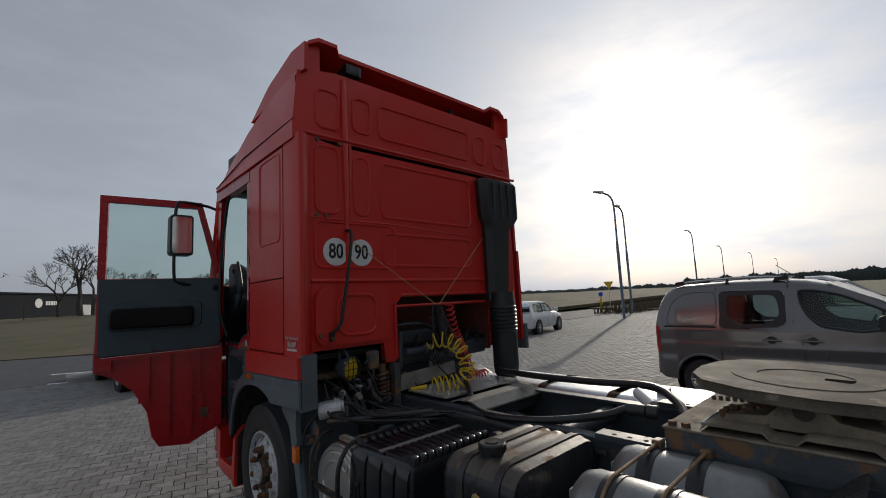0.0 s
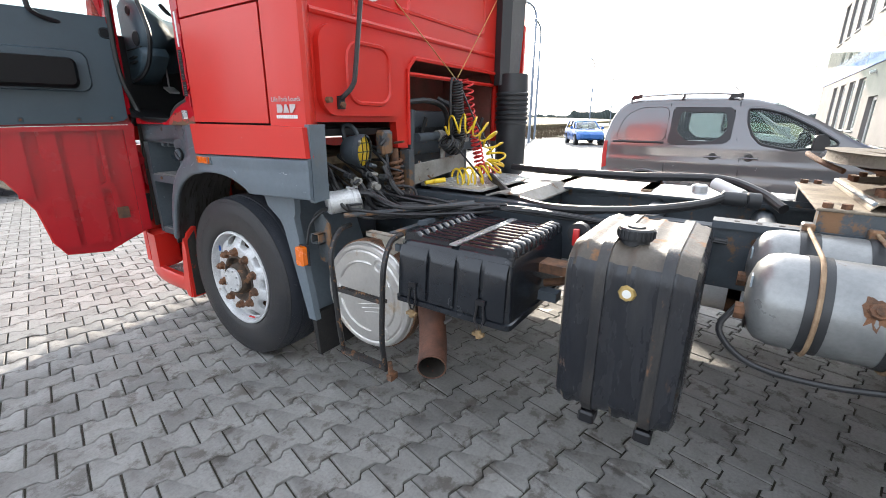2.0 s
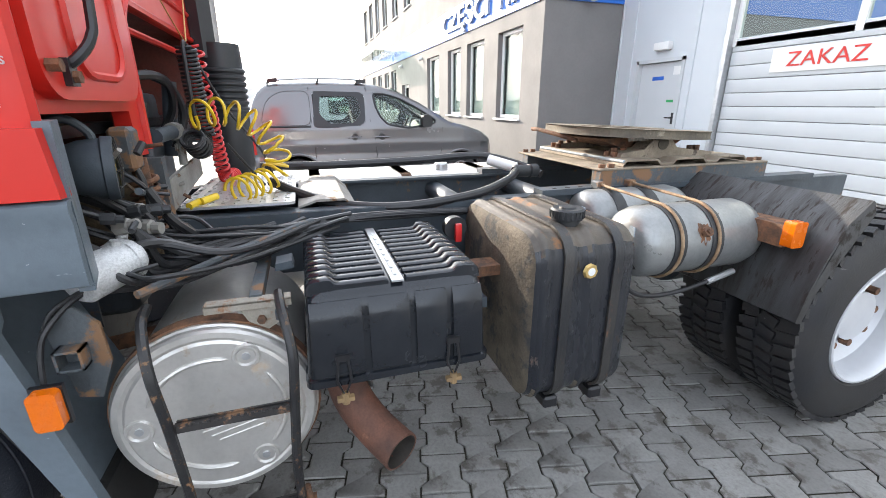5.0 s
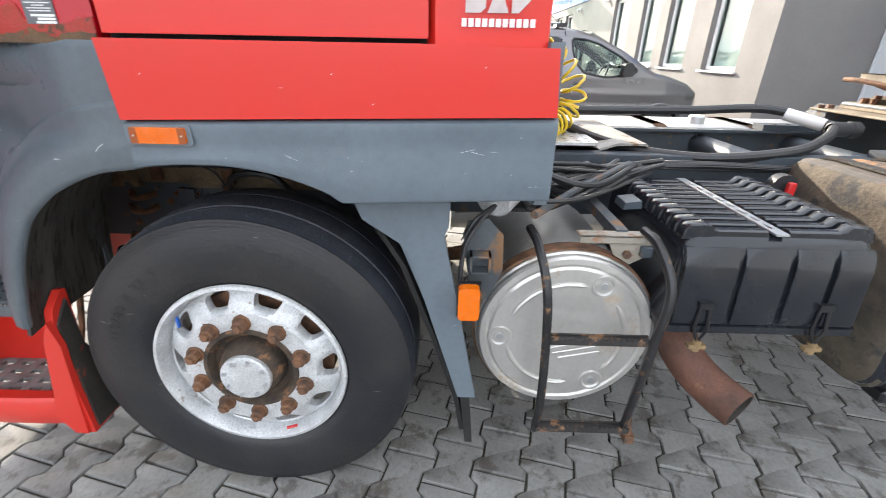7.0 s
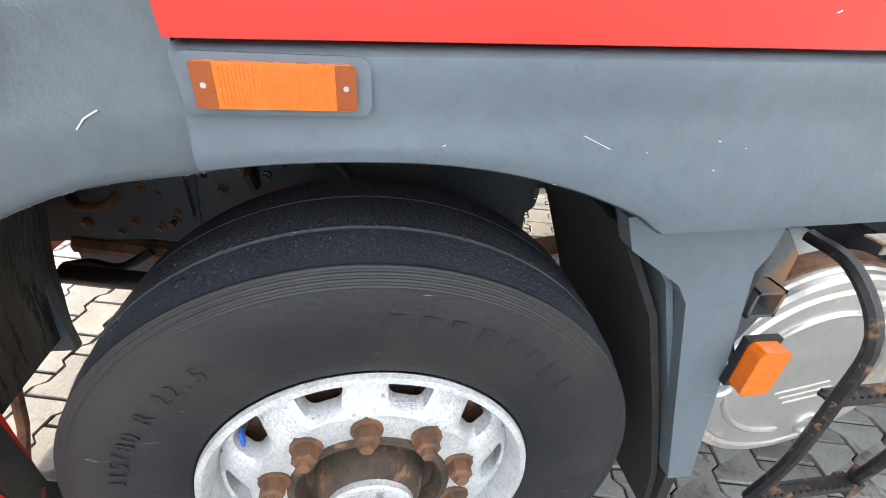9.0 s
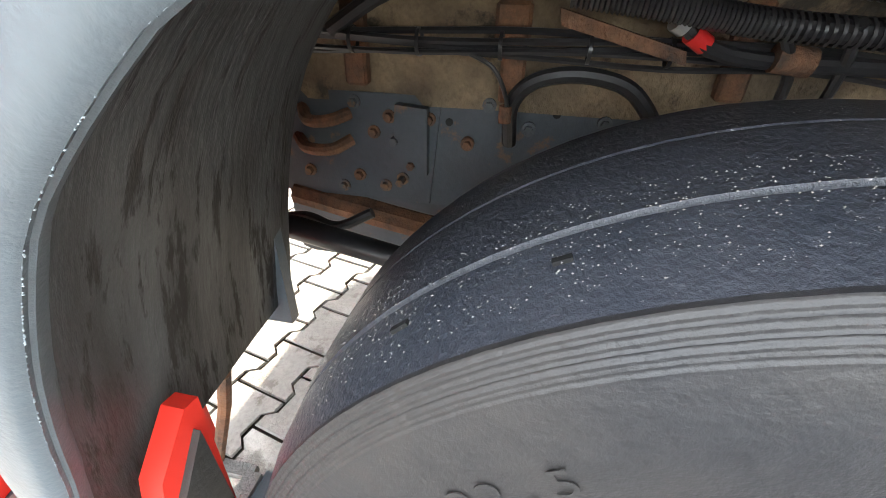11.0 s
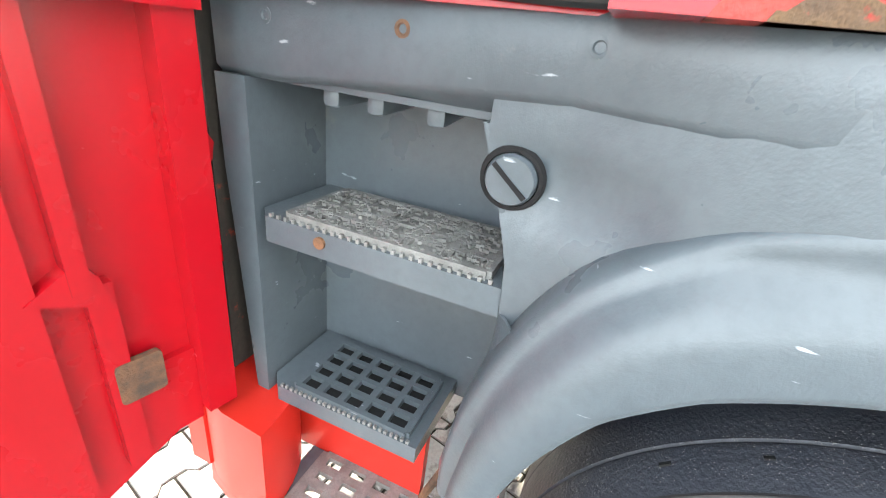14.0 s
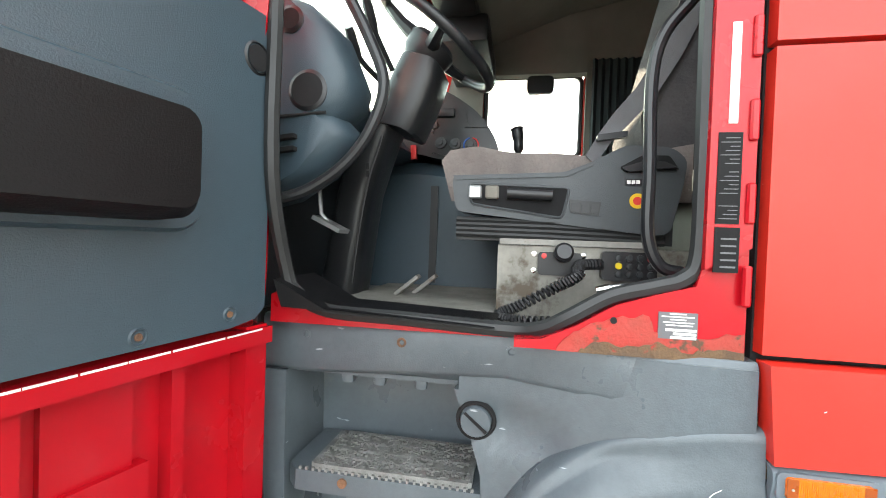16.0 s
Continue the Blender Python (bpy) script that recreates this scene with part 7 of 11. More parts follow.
def rear_equipment():
    # speed discs
    for x, txt in ((-0.925, "80"), (-0.715, "90")):
        bm = B()
        lathe(bm, [(0.0, 0.002), (0.098, 0.002), (0.1, 0)], (x, RW - 0.003, 2.112), (0, -1, 0), 40)
        d = part("speed_disc", bm, WHITE, truck, "round white speed disc with black figures")
        lettering("figures", txt, 0.15, rear_text(x, 2.112, RW - 0.0055), BLACK, d, 0.0008, "black figures", 0.78, bold=0.003)
    # grab handle on the rear wall
    bm = B()
    tube(bm, smooth_path([(-0.84, RW, 2.27), (-0.84, RW - 0.07, 2.25), (-0.86, RW - 0.09, 2.1), (-0.93, RW - 0.09, 1.68), (-0.95, RW - 0.085, 1.60), (-0.985, RW - 0.06, 1.55), (-0.99, RW - 0.03, 1.53)], 6), 0.012, 8)
    part("rear_grab_handle", bm, BLACK, truck, "black bent grab handle")
    bm = B()
    span(bm, (-1.01, RW - 0.05, 1.49), (-0.97, RW - 0.03, 1.55))
    part("handle_foot", bm, BLACK, truck)
    for x, z in ((-0.99, 1.51), (-1.07, 1.53), (-1.02, 2.36), (-1.09, 2.36), (-0.9, 2.9), (-1.08, 2.9)):
        bm = B()
        rod(bm, (x, RW - 0.036, z), (x, RW - 0.062, z), 0.015, 6)
        part("bolt", bm, RUST, truck)
    # wires that hold the coils up
    bm = B()
    tube(bm, [(-0.80, RW - 0.01, 2.20), (-0.09, RW - 0.11, 1.70)], 0.003, 6)
    tube(bm, [(0.62, RW - 0.03, 2.30), (-0.05, RW - 0.11, 1.70)], 0.003, 6)
    part("support_cable", bm, BRASS, truck, "thin tan support cable")

    # coils
    def one(name, path, r, turns, wire, mat, label):
        bm = B()
        tube(bm, coil(path, r, turns), wire, 6)
        part(name, bm, mat, truck, label)
    one("yellow_air_coil", [(-0.18, -0.81, 1.405), (-0.10, -0.92, 1.42), (-0.07, -1.04, 1.37), (-0.08, -1.12, 1.27), (-0.07, -1.12, 1.17), (-0.12, -1.06, 1.115), (-0.20, -1.0, 1.105), (-0.27, -0.955, 1.10)], 0.056, 14, 0.0068, YELLOW, "yellow coiled air hose")
    one("red_air_coil", [(0.05, -0.83, 1.70), (0.09, -0.83, 1.50), (0.16, -0.83, 1.36), (0.22, -0.83, 1.22), (0.28, -0.84, 1.09), (0.42, -0.86, 1.075)], 0.033, 24, 0.0065, RED_COIL, "red coiled air hose")
    one("black_electric_coil", [(-0.07, -0.82, 1.68), (-0.04, -0.82, 1.50), (-0.02, -0.83, 1.32)], 0.036, 22, 0.0065, HOSE, "black coiled cable")
    one("black_plug_coil", [(-0.16, -0.80, 1.32), (-0.08, -0.81, 1.27), (0.0, -0.80, 1.30)], 0.045, 9, 0.008, HOSE, "black coiled cable")
    bm = B()
    tube(bm, smooth_path([(-0.08, -0.82, 1.69), (-0.12, -0.82, 1.68), (-0.13, -0.82, 1.55), (-0.12, -0.82, 1.36)], 5), 0.008, 8)
    tube(bm, smooth_path([(-0.05, -0.82, 1.69), (0.0, -0.92, 1.45), (0.0, -1.05, 1.25), (-0.05, -1.1, 1.12)], 5), 0.006, 8)
    tube(bm, smooth_path([(-0.28, -0.95, 1.30), (-0.15, -1.05, 1.12), (-0.12, -1.06, 1.10)], 5), 0.006, 8)
    part("coupling_lead", bm, HOSE, truck)
    for p0, p1 in (((-0.36, -0.79, 1.065), (-0.30, -0.82, 1.072)), ((-0.32, -0.83, 1.075), (-0.27, -0.88, 1.085))):
        bm = B()
        rod(bm, p0, p1, 0.015, 12)
        part("yellow_coupling", bm, YELLOW, truck, "yellow air coupling")
    # long electric and air lines to the plug by the coupling
    bm = B()
    tube(bm, smooth_path([(-0.05, -1.08, 1.10), (-0.15, -1.22, 1.05), (-0.30, -1.38, 1.022), (-0.40, -1.65, 1.015), (-0.36, -2.0, 1.04), (-0.20, -2.25, 1.07), (-0.10, -2.36, 1.105)], 8), 0.022, 10)
    tube(bm, smooth_path([(0.45, -1.0, 1.11), (0.40, -1.4, 1.11), (0.38, -1.9, 1.12), (0.34, -2.3, 1.14), (0.2, -2.5, 1.10), (0.05, -2.6, 1.05)], 8), 0.024, 10)
    part("trailer_line", bm, HOSE, truck, "thick black trailer line")
    bm = B()
    lathe(bm, [(0.024, 0), (0.034, 0.01), (0.034, 0.10), (0.028, 0.105), (0.038, 0.11), (0.038, 0.16), (0, 0.165)], (-0.10, -2.34, 1.10), (0.25, -1, -0.05), 20)
    part("trailer_plug", bm, DARK_PLASTIC, truck, "black trailer plug")
    bm = B()
    rod(bm, (0.16, -2.30, 1.135), (0.05, -2.43, 1.095), 0.031, 18)
    part("white_plug_sleeve", bm, WHITE, truck, "white taped plug sleeve")
    for i in range(7):
        bm = B()
        w1, w2 = math.sin(i * 2.3), math.sin(i * 4.1 + 1)
        tube(bm, smooth_path([(-0.86 + 0.03 * w1, -0.78, 0.985 + 0.03 * w2), (-0.70 + 0.03 * w2, -0.97 + 0.03 * w1, 0.985 + 0.022 * w1), (-0.54 + 0.02 * w1, -1.2, 1.0 + 0.014 * w2), (-0.465 + 0.012 * w2, -1.6, 0.995 + 0.014 * w1), (-0.445, -2.4, 0.97 + 0.006 * w2)], 6), 0.0075, 6)
        part("air_line", bm, HOSE, truck, "thin black air line along the rail")
    # deck plate and covers
    bm = B()
    prism(bm, round_rect(-0.36, -1.19, 0.46, -0.74, 0.03), "z", 1.048, 1.06)
    dk = part("deck_plate", bm, CHECKER, truck, "bright aluminium tread plate")
    bm = B()
    for i in range(16):
        for j in range(9):
            add_box(bm, (-0.32 + i * 0.05, -1.16 + j * 0.05, 1.061), (0.026, 0.007, 0.004), Matrix.Rotation(radians(45 if (i + j) % 2 else -45), 4, 'Z'))
    tagged(part("tread_pattern", bm, CHECKER, dk), kind="stuff")
    bm = B()
    rows_ = [[(x, y, z) for x in (-0.33, 0.38)] for y, z in ((-1.2, 1.03), (-1.28, 1.055), (-1.40, 1.055), (-1.46, 1.0))]
    sheet(bm, rows_, 0.01, (0, 0, -1))
    part("deck_cover", bm, DIRTY_STEEL, truck, "bent grey steel cover")
    # cross bracket, spring strut, canister, lamp and fittings behind the cab
    bm = B()
    prism(bm, [(-0.43, 1.06), (-0.42, 1.18), (0.15, 1.215), (0.16, 1.12)], "y", RW - 0.045, RW - 0.03)
    bevel(bm, 0.008, 1)
    part("cab_cross_bracket", bm, DIRTY_STEEL, truck, "dirty grey steel cross bracket")
    bm = B()
    span(bm, (-0.48, RW - 0.05, 0.95), (-0.43, RW + 0.02, 1.27))
    part("strut_post", bm, FRAME_RUST, truck)
    bm = B()
    rod(bm, (-0.555, RW - 0.01, 0.98), (-0.565, RW - 0.005, 1.28), 0.026, 14)
    s = part("cab_damper", bm, RUST, truck, "rusty cab suspension damper")
    bm = B()
    tube(bm, coil([(-0.555, RW - 0.01, 1.0), (-0.56, RW - 0.01, 1.10), (-0.565, RW - 0.005, 1.22)], 0.042, 8), 0.009, 8)
    part("spring", bm, RUST, s, "rusty coil spring")
    bm = B()
    span(bm, (-0.685, RW - 0.035, 1.25), (-0.60, RW + 0.03, 1.385))
    bevel(bm, 0.012, 1)
    part("damper_mount", bm, FRAME_RUST, s)
    bm = B()
    lathe(bm, [(0, 0), (0.05, 0), (0.058, 0.01), (0.058, 0.13), (0.062, 0.132), (0.062, 0.15), (0.05, 0.155), (0.045, 0.17), (0, 0.172)], (-1.06, RW + 0.03, 1.03), (0.86, -0.5, 0.12), 28)
    c = part("air_dryer_canister", bm, ALU, truck, "cast aluminium canister")
    bm = B()
    for dx, dz in ((0.0, 0.07), (0.05, 0.075), (0.09, -0.06), (0.03, -0.07)):
        rod(bm, (-0.97 + dx, RW - 0.02, 1.04), (-0.97 + dx, RW - 0.04, 1.04 + dz), 0.014, 10)
    part("fitting", bm, ALU, c)
    lamp_axis = (0.30, -1.0, -0.05)
    d, u, w_ = basis(lamp_axis)
    lc = Vector((-0.835, RW - 0.03, 1.282)) - d * 0.125
    bm = B()
    lathe(bm, [(0.0, 0), (0.035, 0.002), (0.060, 0.018), (0.074, 0.05), (0.080, 0.085), (0.081, 0.100), (0.087, 0.104), (0.087, 0.128), (0.078, 0.130)], lc, lamp_axis, 32)
    lp = part("work_lamp", bm, FRAME, truck, "round slate-grey work lamp with a wire guard")
    bm = B()
    lathe(bm, [(0, 0.128), (0.05, 0.124), (0.078, 0.116)], lc, lamp_axis, 32)
    part("lamp_lens", bm, YELLOW, lp, "amber lens")
    bm = B()
    cc = lc + d * 0.132
    for k_ in (-0.045, 0.0, 0.045):
        h = math.sqrt(0.084 ** 2 - k_ * k_)
        tube(bm, [cc + u * k_ - w_ * h, cc + u * k_ + d * 0.010, cc + u * k_ + w_ * h], 0.0028, 5)
        tube(bm, [cc + w_ * k_ - u * h, cc + w_ * k_ + d * 0.010, cc + w_ * k_ + u * h], 0.0028, 5)
    part("lamp_guard", bm, BLACK, lp)
    bm = B()
    up = Vector((0, 0, 1))
    tube(bm, smooth_path([lc + d * 0.015 + up * 0.045, lc + d * 0.005 + up * 0.105, lc + d * 0.02 + up * 0.128, lc + d * 0.055 + up * 0.124, lc + d * 0.085 + up * 0.095, lc + d * 0.09 + up * 0.07], 5), 0.0115, 8)
    part("lamp_handle", bm, FRAME, lp)
    # engine parts in the dark behind the cab
    bm = B()
    span(bm, (-0.40, RW + 0.16, 0.86), (0.55, 0.28, 1.235))
    bevel(bm, 0.03, 2)
    part("engine_block", bm, FRAME, truck, "dark oily engine block")
    for p0, p1, r_, mt in (((-0.34, RW - 0.005, 1.335), (-0.13, RW - 0.02, 1.342), 0.028, FRAME), ((-0.15, RW - 0.02, 1.342), (-0.10, RW - 0.022, 1.344), 0.036, DIRTY_STEEL), ((-0.10, RW - 0.03, 1.20), (-0.085, RW - 0.03, 1.37), 0.017, DIRTY_STEEL),
                           ((-0.38, RW + 0.02, 1.22), (-0.36, RW + 0.02, 1.50), 0.022, FRAME), ((0.10, RW + 0.06, 1.22), (0.12, RW + 0.02, 1.55), 0.03, FRAME)):
        bm = B()
        rod(bm, p0, p1, r_, 14)
        part("engine_fitting", bm, mt, truck)
    bm = B()
    prism(bm, [(-0.12, 1.262), (-0.12, 1.290), (0.26, 1.322), (0.26, 1.294)], "y", RW - 0.02, RW - 0.012)
    part("lock_bar", bm, DIRTY_STEEL, truck, "grey cab lock bar")
    for p in ([(-0.40, RW + 0.06, 1.54), (-0.26, RW - 0.02, 1.555), (-0.10, RW - 0.03, 1.52), (0.0, RW + 0.0, 1.42), (0.02, RW + 0.08, 1.30)], [(0.0, RW + 0.08, 1.58), (0.06, RW + 0.0, 1.52), (0.09, RW - 0.02, 1.40), (0.06, RW + 0.03, 1.26)]):
        bm = B()
        tube(bm, smooth_path(p, 6), 0.017, 8)
        part("engine_hose", bm, HOSE, truck, "thick black engine hose")
    # hoses that hang behind the skirt
    rnd = random.Random(7)
    for i in range(20):
        x0, z0 = rnd.uniform(-1.06, -0.58), rnd.uniform(1.10, 1.34)
        dip = rnd.uniform(0.94, 1.02)
        p = [(x0, RW + rnd.uniform(0.04, 0.16), z0), (x0 + rnd.uniform(-0.06, 0.09), RW - rnd.uniform(0.0, 0.07), z0 - rnd.uniform(0.04, 0.14)),
             (x0 + rnd.uniform(0.0, 0.14), RW - rnd.uniform(0.05, 0.16), rnd.uniform(dip, 1.08)), (x0 * 0.6 - 0.24 + rnd.uniform(-0.05, 0.05), RW - rnd.uniform(0.2, 0.36), dip + rnd.uniform(0.0, 0.03)),
             (-0.50 + rnd.uniform(-0.06, 0.03), RW - rnd.uniform(0.5, 0.7), 0.99 + rnd.uniform(-0.02, 0.03))]
        bm = B()
        tube(bm, smooth_path(p, 6), rnd.choice((0.006, 0.008, 0.010, 0.013)), 7)
        part("rubber_hose", bm, HOSE, truck, "black hose behind the cab")
    for p in ([(-1.0, RW + 0.02, 0.99), (-0.9, RW - 0.12, 0.955), (-0.78, RW - 0.2, 0.95), (-0.66, RW - 0.24, 0.96)], [(-0.72, RW - 0.06, 1.20), (-0.70, RW - 0.12, 1.08), (-0.62, RW - 0.22, 0.99), (-0.50, RW - 0.4, 1.0)]):
        bm = B()
        tube(bm, smooth_path(p, 6), 0.016, 8)
        part("rubber_hose", bm, HOSE, truck, "thick black hose behind the cab")
    bm = B()
    rod(bm, (-0.70, RW - 0.22, 0.957), (-0.665, RW - 0.235, 0.96), 0.012, 10)
    part("blue_coupler", bm, BLUE_SIGN, truck, "small blue hose coupler")
    for x, y, z, r_, l_ in ((-0.92, RW - 0.03, 1.13, 0.022, 0.06), (-0.86, RW - 0.05, 1.16, 0.018, 0.05), (-0.80, RW - 0.04, 1.10, 0.026, 0.07), (-0.97, RW - 0.02, 1.17, 0.016, 0.05), (-0.75, RW - 0.06, 1.14, 0.02, 0.06)):
        bm = B()
        lathe(bm, [(0, 0), (r_, 0), (r_, l_ * 0.6), (r_ * 0.7, l_ * 0.65), (r_ * 0.7, l_), (0, l_)], (x, y, z), (rnd.uniform(-0.6, 0.3), -1, rnd.uniform(-0.3, 0.7)), 8)
        part("valve_block", bm, DIRTY_STEEL if r_ > 0.021 else DARK_PLASTIC, truck, "dirty valve body")
    rnd = random.Random(11)
    for i in range(12):
        bm = B()
        x, z = rnd.uniform(-0.98, -0.1), rnd.uniform(1.0, 1.32)
        dvec = (rnd.uniform(-1, 1), rnd.uniform(-1, 0.2), rnd.uniform(-1, 1))
        rod(bm, (x, RW - 0.05 + rnd.uniform(-0.03, 0.06), z), Vector((x, RW - 0.05, z)) + Vector(dvec).normalized() * rnd.uniform(0.03, 0.07), rnd.uniform(0.006, 0.012), 8)
        part("pipe_union", bm, rnd.choice((DIRTY_STEEL, FRAME, RUST, DARK_PLASTIC, DARK_PLASTIC)), truck)
    bm = B()
    span(bm, (-0.40, RW + 0.08, 1.22), (0.70, RW + 0.16, 1.36))
    span(bm, (-0.36, RW + 0.1, 1.36), (0.2, RW + 0.3, 1.50))
    bevel(bm, 0.03, 2)
    part("engine_top", bm, FRAME, truck, "dirty engine parts in the recess")
    for x in (-0.35, -0.2, 0.15, 0.4, 0.55):
        bm = B()
        rod(bm, (x, RW + 0.12, 1.22), (x + 0.03, RW + 0.05, 1.46), 0.013, 10)
        part("engine_pipe", bm, HOSE, truck)
    bm = B()
    span(bm, (-1.02, -1.09, 0.895), (-0.60, -1.055, 0.93))
    tube(bm, [(-1.06, -0.80, 0.985), (-0.8, -1.0, 0.995), (-0.55, -1.25, 1.02)], 0.012, 8)
    part("rusty_rail", bm, FRAME_RUST, truck, "rusty angle rail beside the frame")
    # mirror on its arm
    bm = B()
    tube(bm, smooth_path([(-1.19, 1.20, 2.74), (-1.30, 1.19, 2.77), (-1.50, 1.16, 2.78), (-1.56, 1.15, 2.73), (-1.57, 1.15, 2.4), (-1.57, 1.15, 2.1), (-1.54, 1.16, 2.02), (-1.4, 1.18, 1.99), (-1.20, 1.20, 2.02)], 6), 0.014, 10)
    ma = part("mirror_arm", bm, BLACK, truck, "black tubular mirror arm")
    bm = B()
    prism(bm, round_rect(-1.62, 2.26, -1.43, 2.64, 0.03), "y", 1.08, 1.20)
    bevel(bm, 0.025, 3)
    mh = part("wing_mirror", bm, DARK_PLASTIC, ma, "black wing mirror housing")
    bm = B()
    prism(bm, round_rect(-1.605, 2.28, -1.445, 2.62, 0.025), "y", 1.073, 1.079)
    part("mirror_glass", bm, MIRROR, ma)
    # louvred corner deflector at the front
    bm = B()
    thick_wall(bm, [(-1.235, 1.26), (-1.225, 1.32), (-1.18, 1.37), (-1.10, 1.385)], 1.36, 1.98, 0.02)
    dfl = part("corner_deflector", bm, RED, truck, "red ribbed corner deflector")
    for i in range(9):
        bm = B()
        thick_wall(bm, [(-1.25, 1.265), (-1.238, 1.33), (-1.19, 1.385), (-1.10, 1.40)], 1.40 + i * 0.065, 1.42 + i * 0.065, 0.04)
        part("louvre", bm, RED, dfl)


battery_box()
muffler()
side_marker_bracket()
fuel_tank()
air_tanks()
fifth_wheel()
right_side()
rear_equipment()


# ---------------------------------------------------------------- doorway, steps, cab interior
def doorway():
    # red sill and jamb round the opening
    sill = [(1.13, 1.398), (1.13, 1.46), (1.10, 1.475), (1.06, 1.44), (0.99, 1.419), (0.60, 1.413), (0.53, 1.419), (0.47, 1.447), (0.40, 1.49), (0.33, 1.513), (0.27, 1.53), (0.262, 1.56), (0.19, 1.60), (0.19, 1.402)]
    bm = B()
    prism(bm, [(0.58, 1.400), (0.58, 1.414)] + [p for p in sill if p[0] < 0.56], "x", -1.205, -1.12)
    bevel(bm, 0.006, 2)
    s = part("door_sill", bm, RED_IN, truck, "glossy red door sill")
    bm = B()
    prism(bm, [(0.58, 1.400), (1.13, 1.398), (1.13, 1.46), (1.10, 1.475), (1.06, 1.44), (0.99, 1.419), (0.58, 1.414)], "x", -1.128, -1.08)
    bevel(bm, 0.005, 2)
    part("front_sill", bm, RED_IN, s)
    rnd = random.Random(14)
    for name, mt, x0, tops, text in (("flaked_edge", RED_RUST, -1.2075, [(0.50, 1.412), (0.455, 1.448), (0.40, 1.468), (0.345, 1.474), (0.335, 1.445), (0.26, 1.440), (0.192, 1.452)], "flaking red paint on the sill"),
                                     ("rusted_edge", SILL_RUST, -1.2100, [(0.46, 1.404), (0.43, 1.424), (0.38, 1.416), (0.33, 1.428), (0.28, 1.414), (0.24, 1.424), (0.192, 1.420)], "rusted sill edge")):
        top_ = []
        for (ya, za), (yb, zb) in zip(tops, tops[1:]):
            for k_ in range(5):
                top_.append((ya + (yb - ya) * k_ / 5, za + (zb - za) * k_ / 5 + rnd.uniform(-0.004, 0.004)))
        bm = B()
        prism(bm, [(tops[0][0] + 0.004, 1.400)] + top_ + [tops[-1], (0.192, 1.400)], "x", x0, -1.16)
        part(name, bm, mt, s, text)
    bm = B()
    prism(bm, [(0.19, 1.60), (0.262, 1.56), (0.262, 2.82), (0.19, 2.88)], "x", -1.215, -1.15)
    bevel(bm, 0.006, 2)
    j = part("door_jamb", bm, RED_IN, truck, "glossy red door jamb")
    for z in (1.50, 1.64, 1.78, 1.92, 2.10):
        bm = B()
        span(bm, (-1.222, 0.190, z), (-1.212, 0.204, z + 0.07))
        bevel(bm, 0.003, 1)
        part("jamb_rib", bm, RED_IN, j)
    bm = B()
    span(bm, (-1.217, 0.213, 1.64), (-1.2145, 0.250, 1.795))
    p = part("type_plate", bm, ARM_PAD, j, "black type plate with white print")
    bm = B()
    for i in range(20):
        if i not in (4, 5, 12):
            span(bm, (-1.2178, 0.217, 1.648 + i * 0.0072), (-1.2165, 0.246 - 0.007 * (i % 3), 1.6494 + i * 0.0072))
    tagged(part("print_bar", bm, LETTER_GREY, p), kind="stuff")
    bm = B()
    span(bm, (-1.217, 0.211, 1.557), (-1.2145, 0.250, 1.634))
    p2 = part("weight_plate", bm, ARM_PAD, j, "small black weight plate")
    bm = B()
    for i in range(5):
        span(bm, (-1.2178, 0.216, 1.565 + i * 0.012), (-1.2165, 0.240, 1.568 + i * 0.012))
    tagged(part("print_bar", bm, LETTER_GREY, p2), kind="stuff")
    bm = B()
    span(bm, (-1.217, 0.222, 1.81), (-1.2145, 0.236, 1.98))
    part("white_sticker", bm, WHITE, j, "narrow white sticker")
    bm = B()
    span(bm, (-1.2075, 0.266, 1.436), (-1.2055, 0.33, 1.483))
    st = part("inspection_sticker", bm, LETTER_GREY, s, "dark inspection sticker with white print")
    bm = B()
    for i, (a_, b_) in enumerate(((0.285, 0.312), (0.272, 0.325), (0.285, 0.311), (0.272, 0.322), (0.274, 0.318))):
        span(bm, (-1.2085, a_, 1.4795 - i * 0.005), (-1.2072, b_, 1.4815 - i * 0.005))
    for k_, a_ in enumerate((0.318, 0.305, 0.31)):
        span(bm, (-1.2085, 0.268, 1.450 - k_ * 0.0065), (-1.2072, a_, 1.4545 - k_ * 0.0065))
    tagged(part("print_bar", bm, WHITE, st), kind="stuff")
    bm = B()
    rod(bm, (-1.205, 0.405, 1.462), (-1.209, 0.405, 1.462), 0.006, 10)
    part("sill_plug", bm, VOID, s)
    bm = B()
    # plate added in the hinge gap; its near-black colour stands in for shade
    span(bm, (-1.100, 1.188, 0.66), (-0.95, 1.203, 1.41))
    part("hinge_housing", bm, RUST_DARK, truck, "near-black plate added to darken the hinge gap")
    # rubber seal round the opening
    bm = B()
    pts = [(1.10, 2.1), (1.10, 1.73), (1.092, 1.517), (1.06, 1.464), (0.99, 1.431), (0.82, 1.425), (0.60, 1.42), (0.53, 1.43), (0.476, 1.461), (0.407, 1.502), (0.33, 1.524), (0.285, 1.54), (0.262, 1.58), (0.26, 1.74), (0.262, 2.0), (0.264, 2.72), (0.30, 2.80), (0.5, 2.82), (0.85, 2.80), (1.0, 2.5)]
    tube(bm, smooth_path([(-1.185 + (0.055 * min(1.0, max(0.0, (y - 0.48) / 0.16)) if z < 1.6 else 0.0), y, z) for y, z in pts], 5), 0.016, 8, closed=True)
    part("door_seal", bm, SEAL, truck, "thick black rubber door seal")
    bm = B()
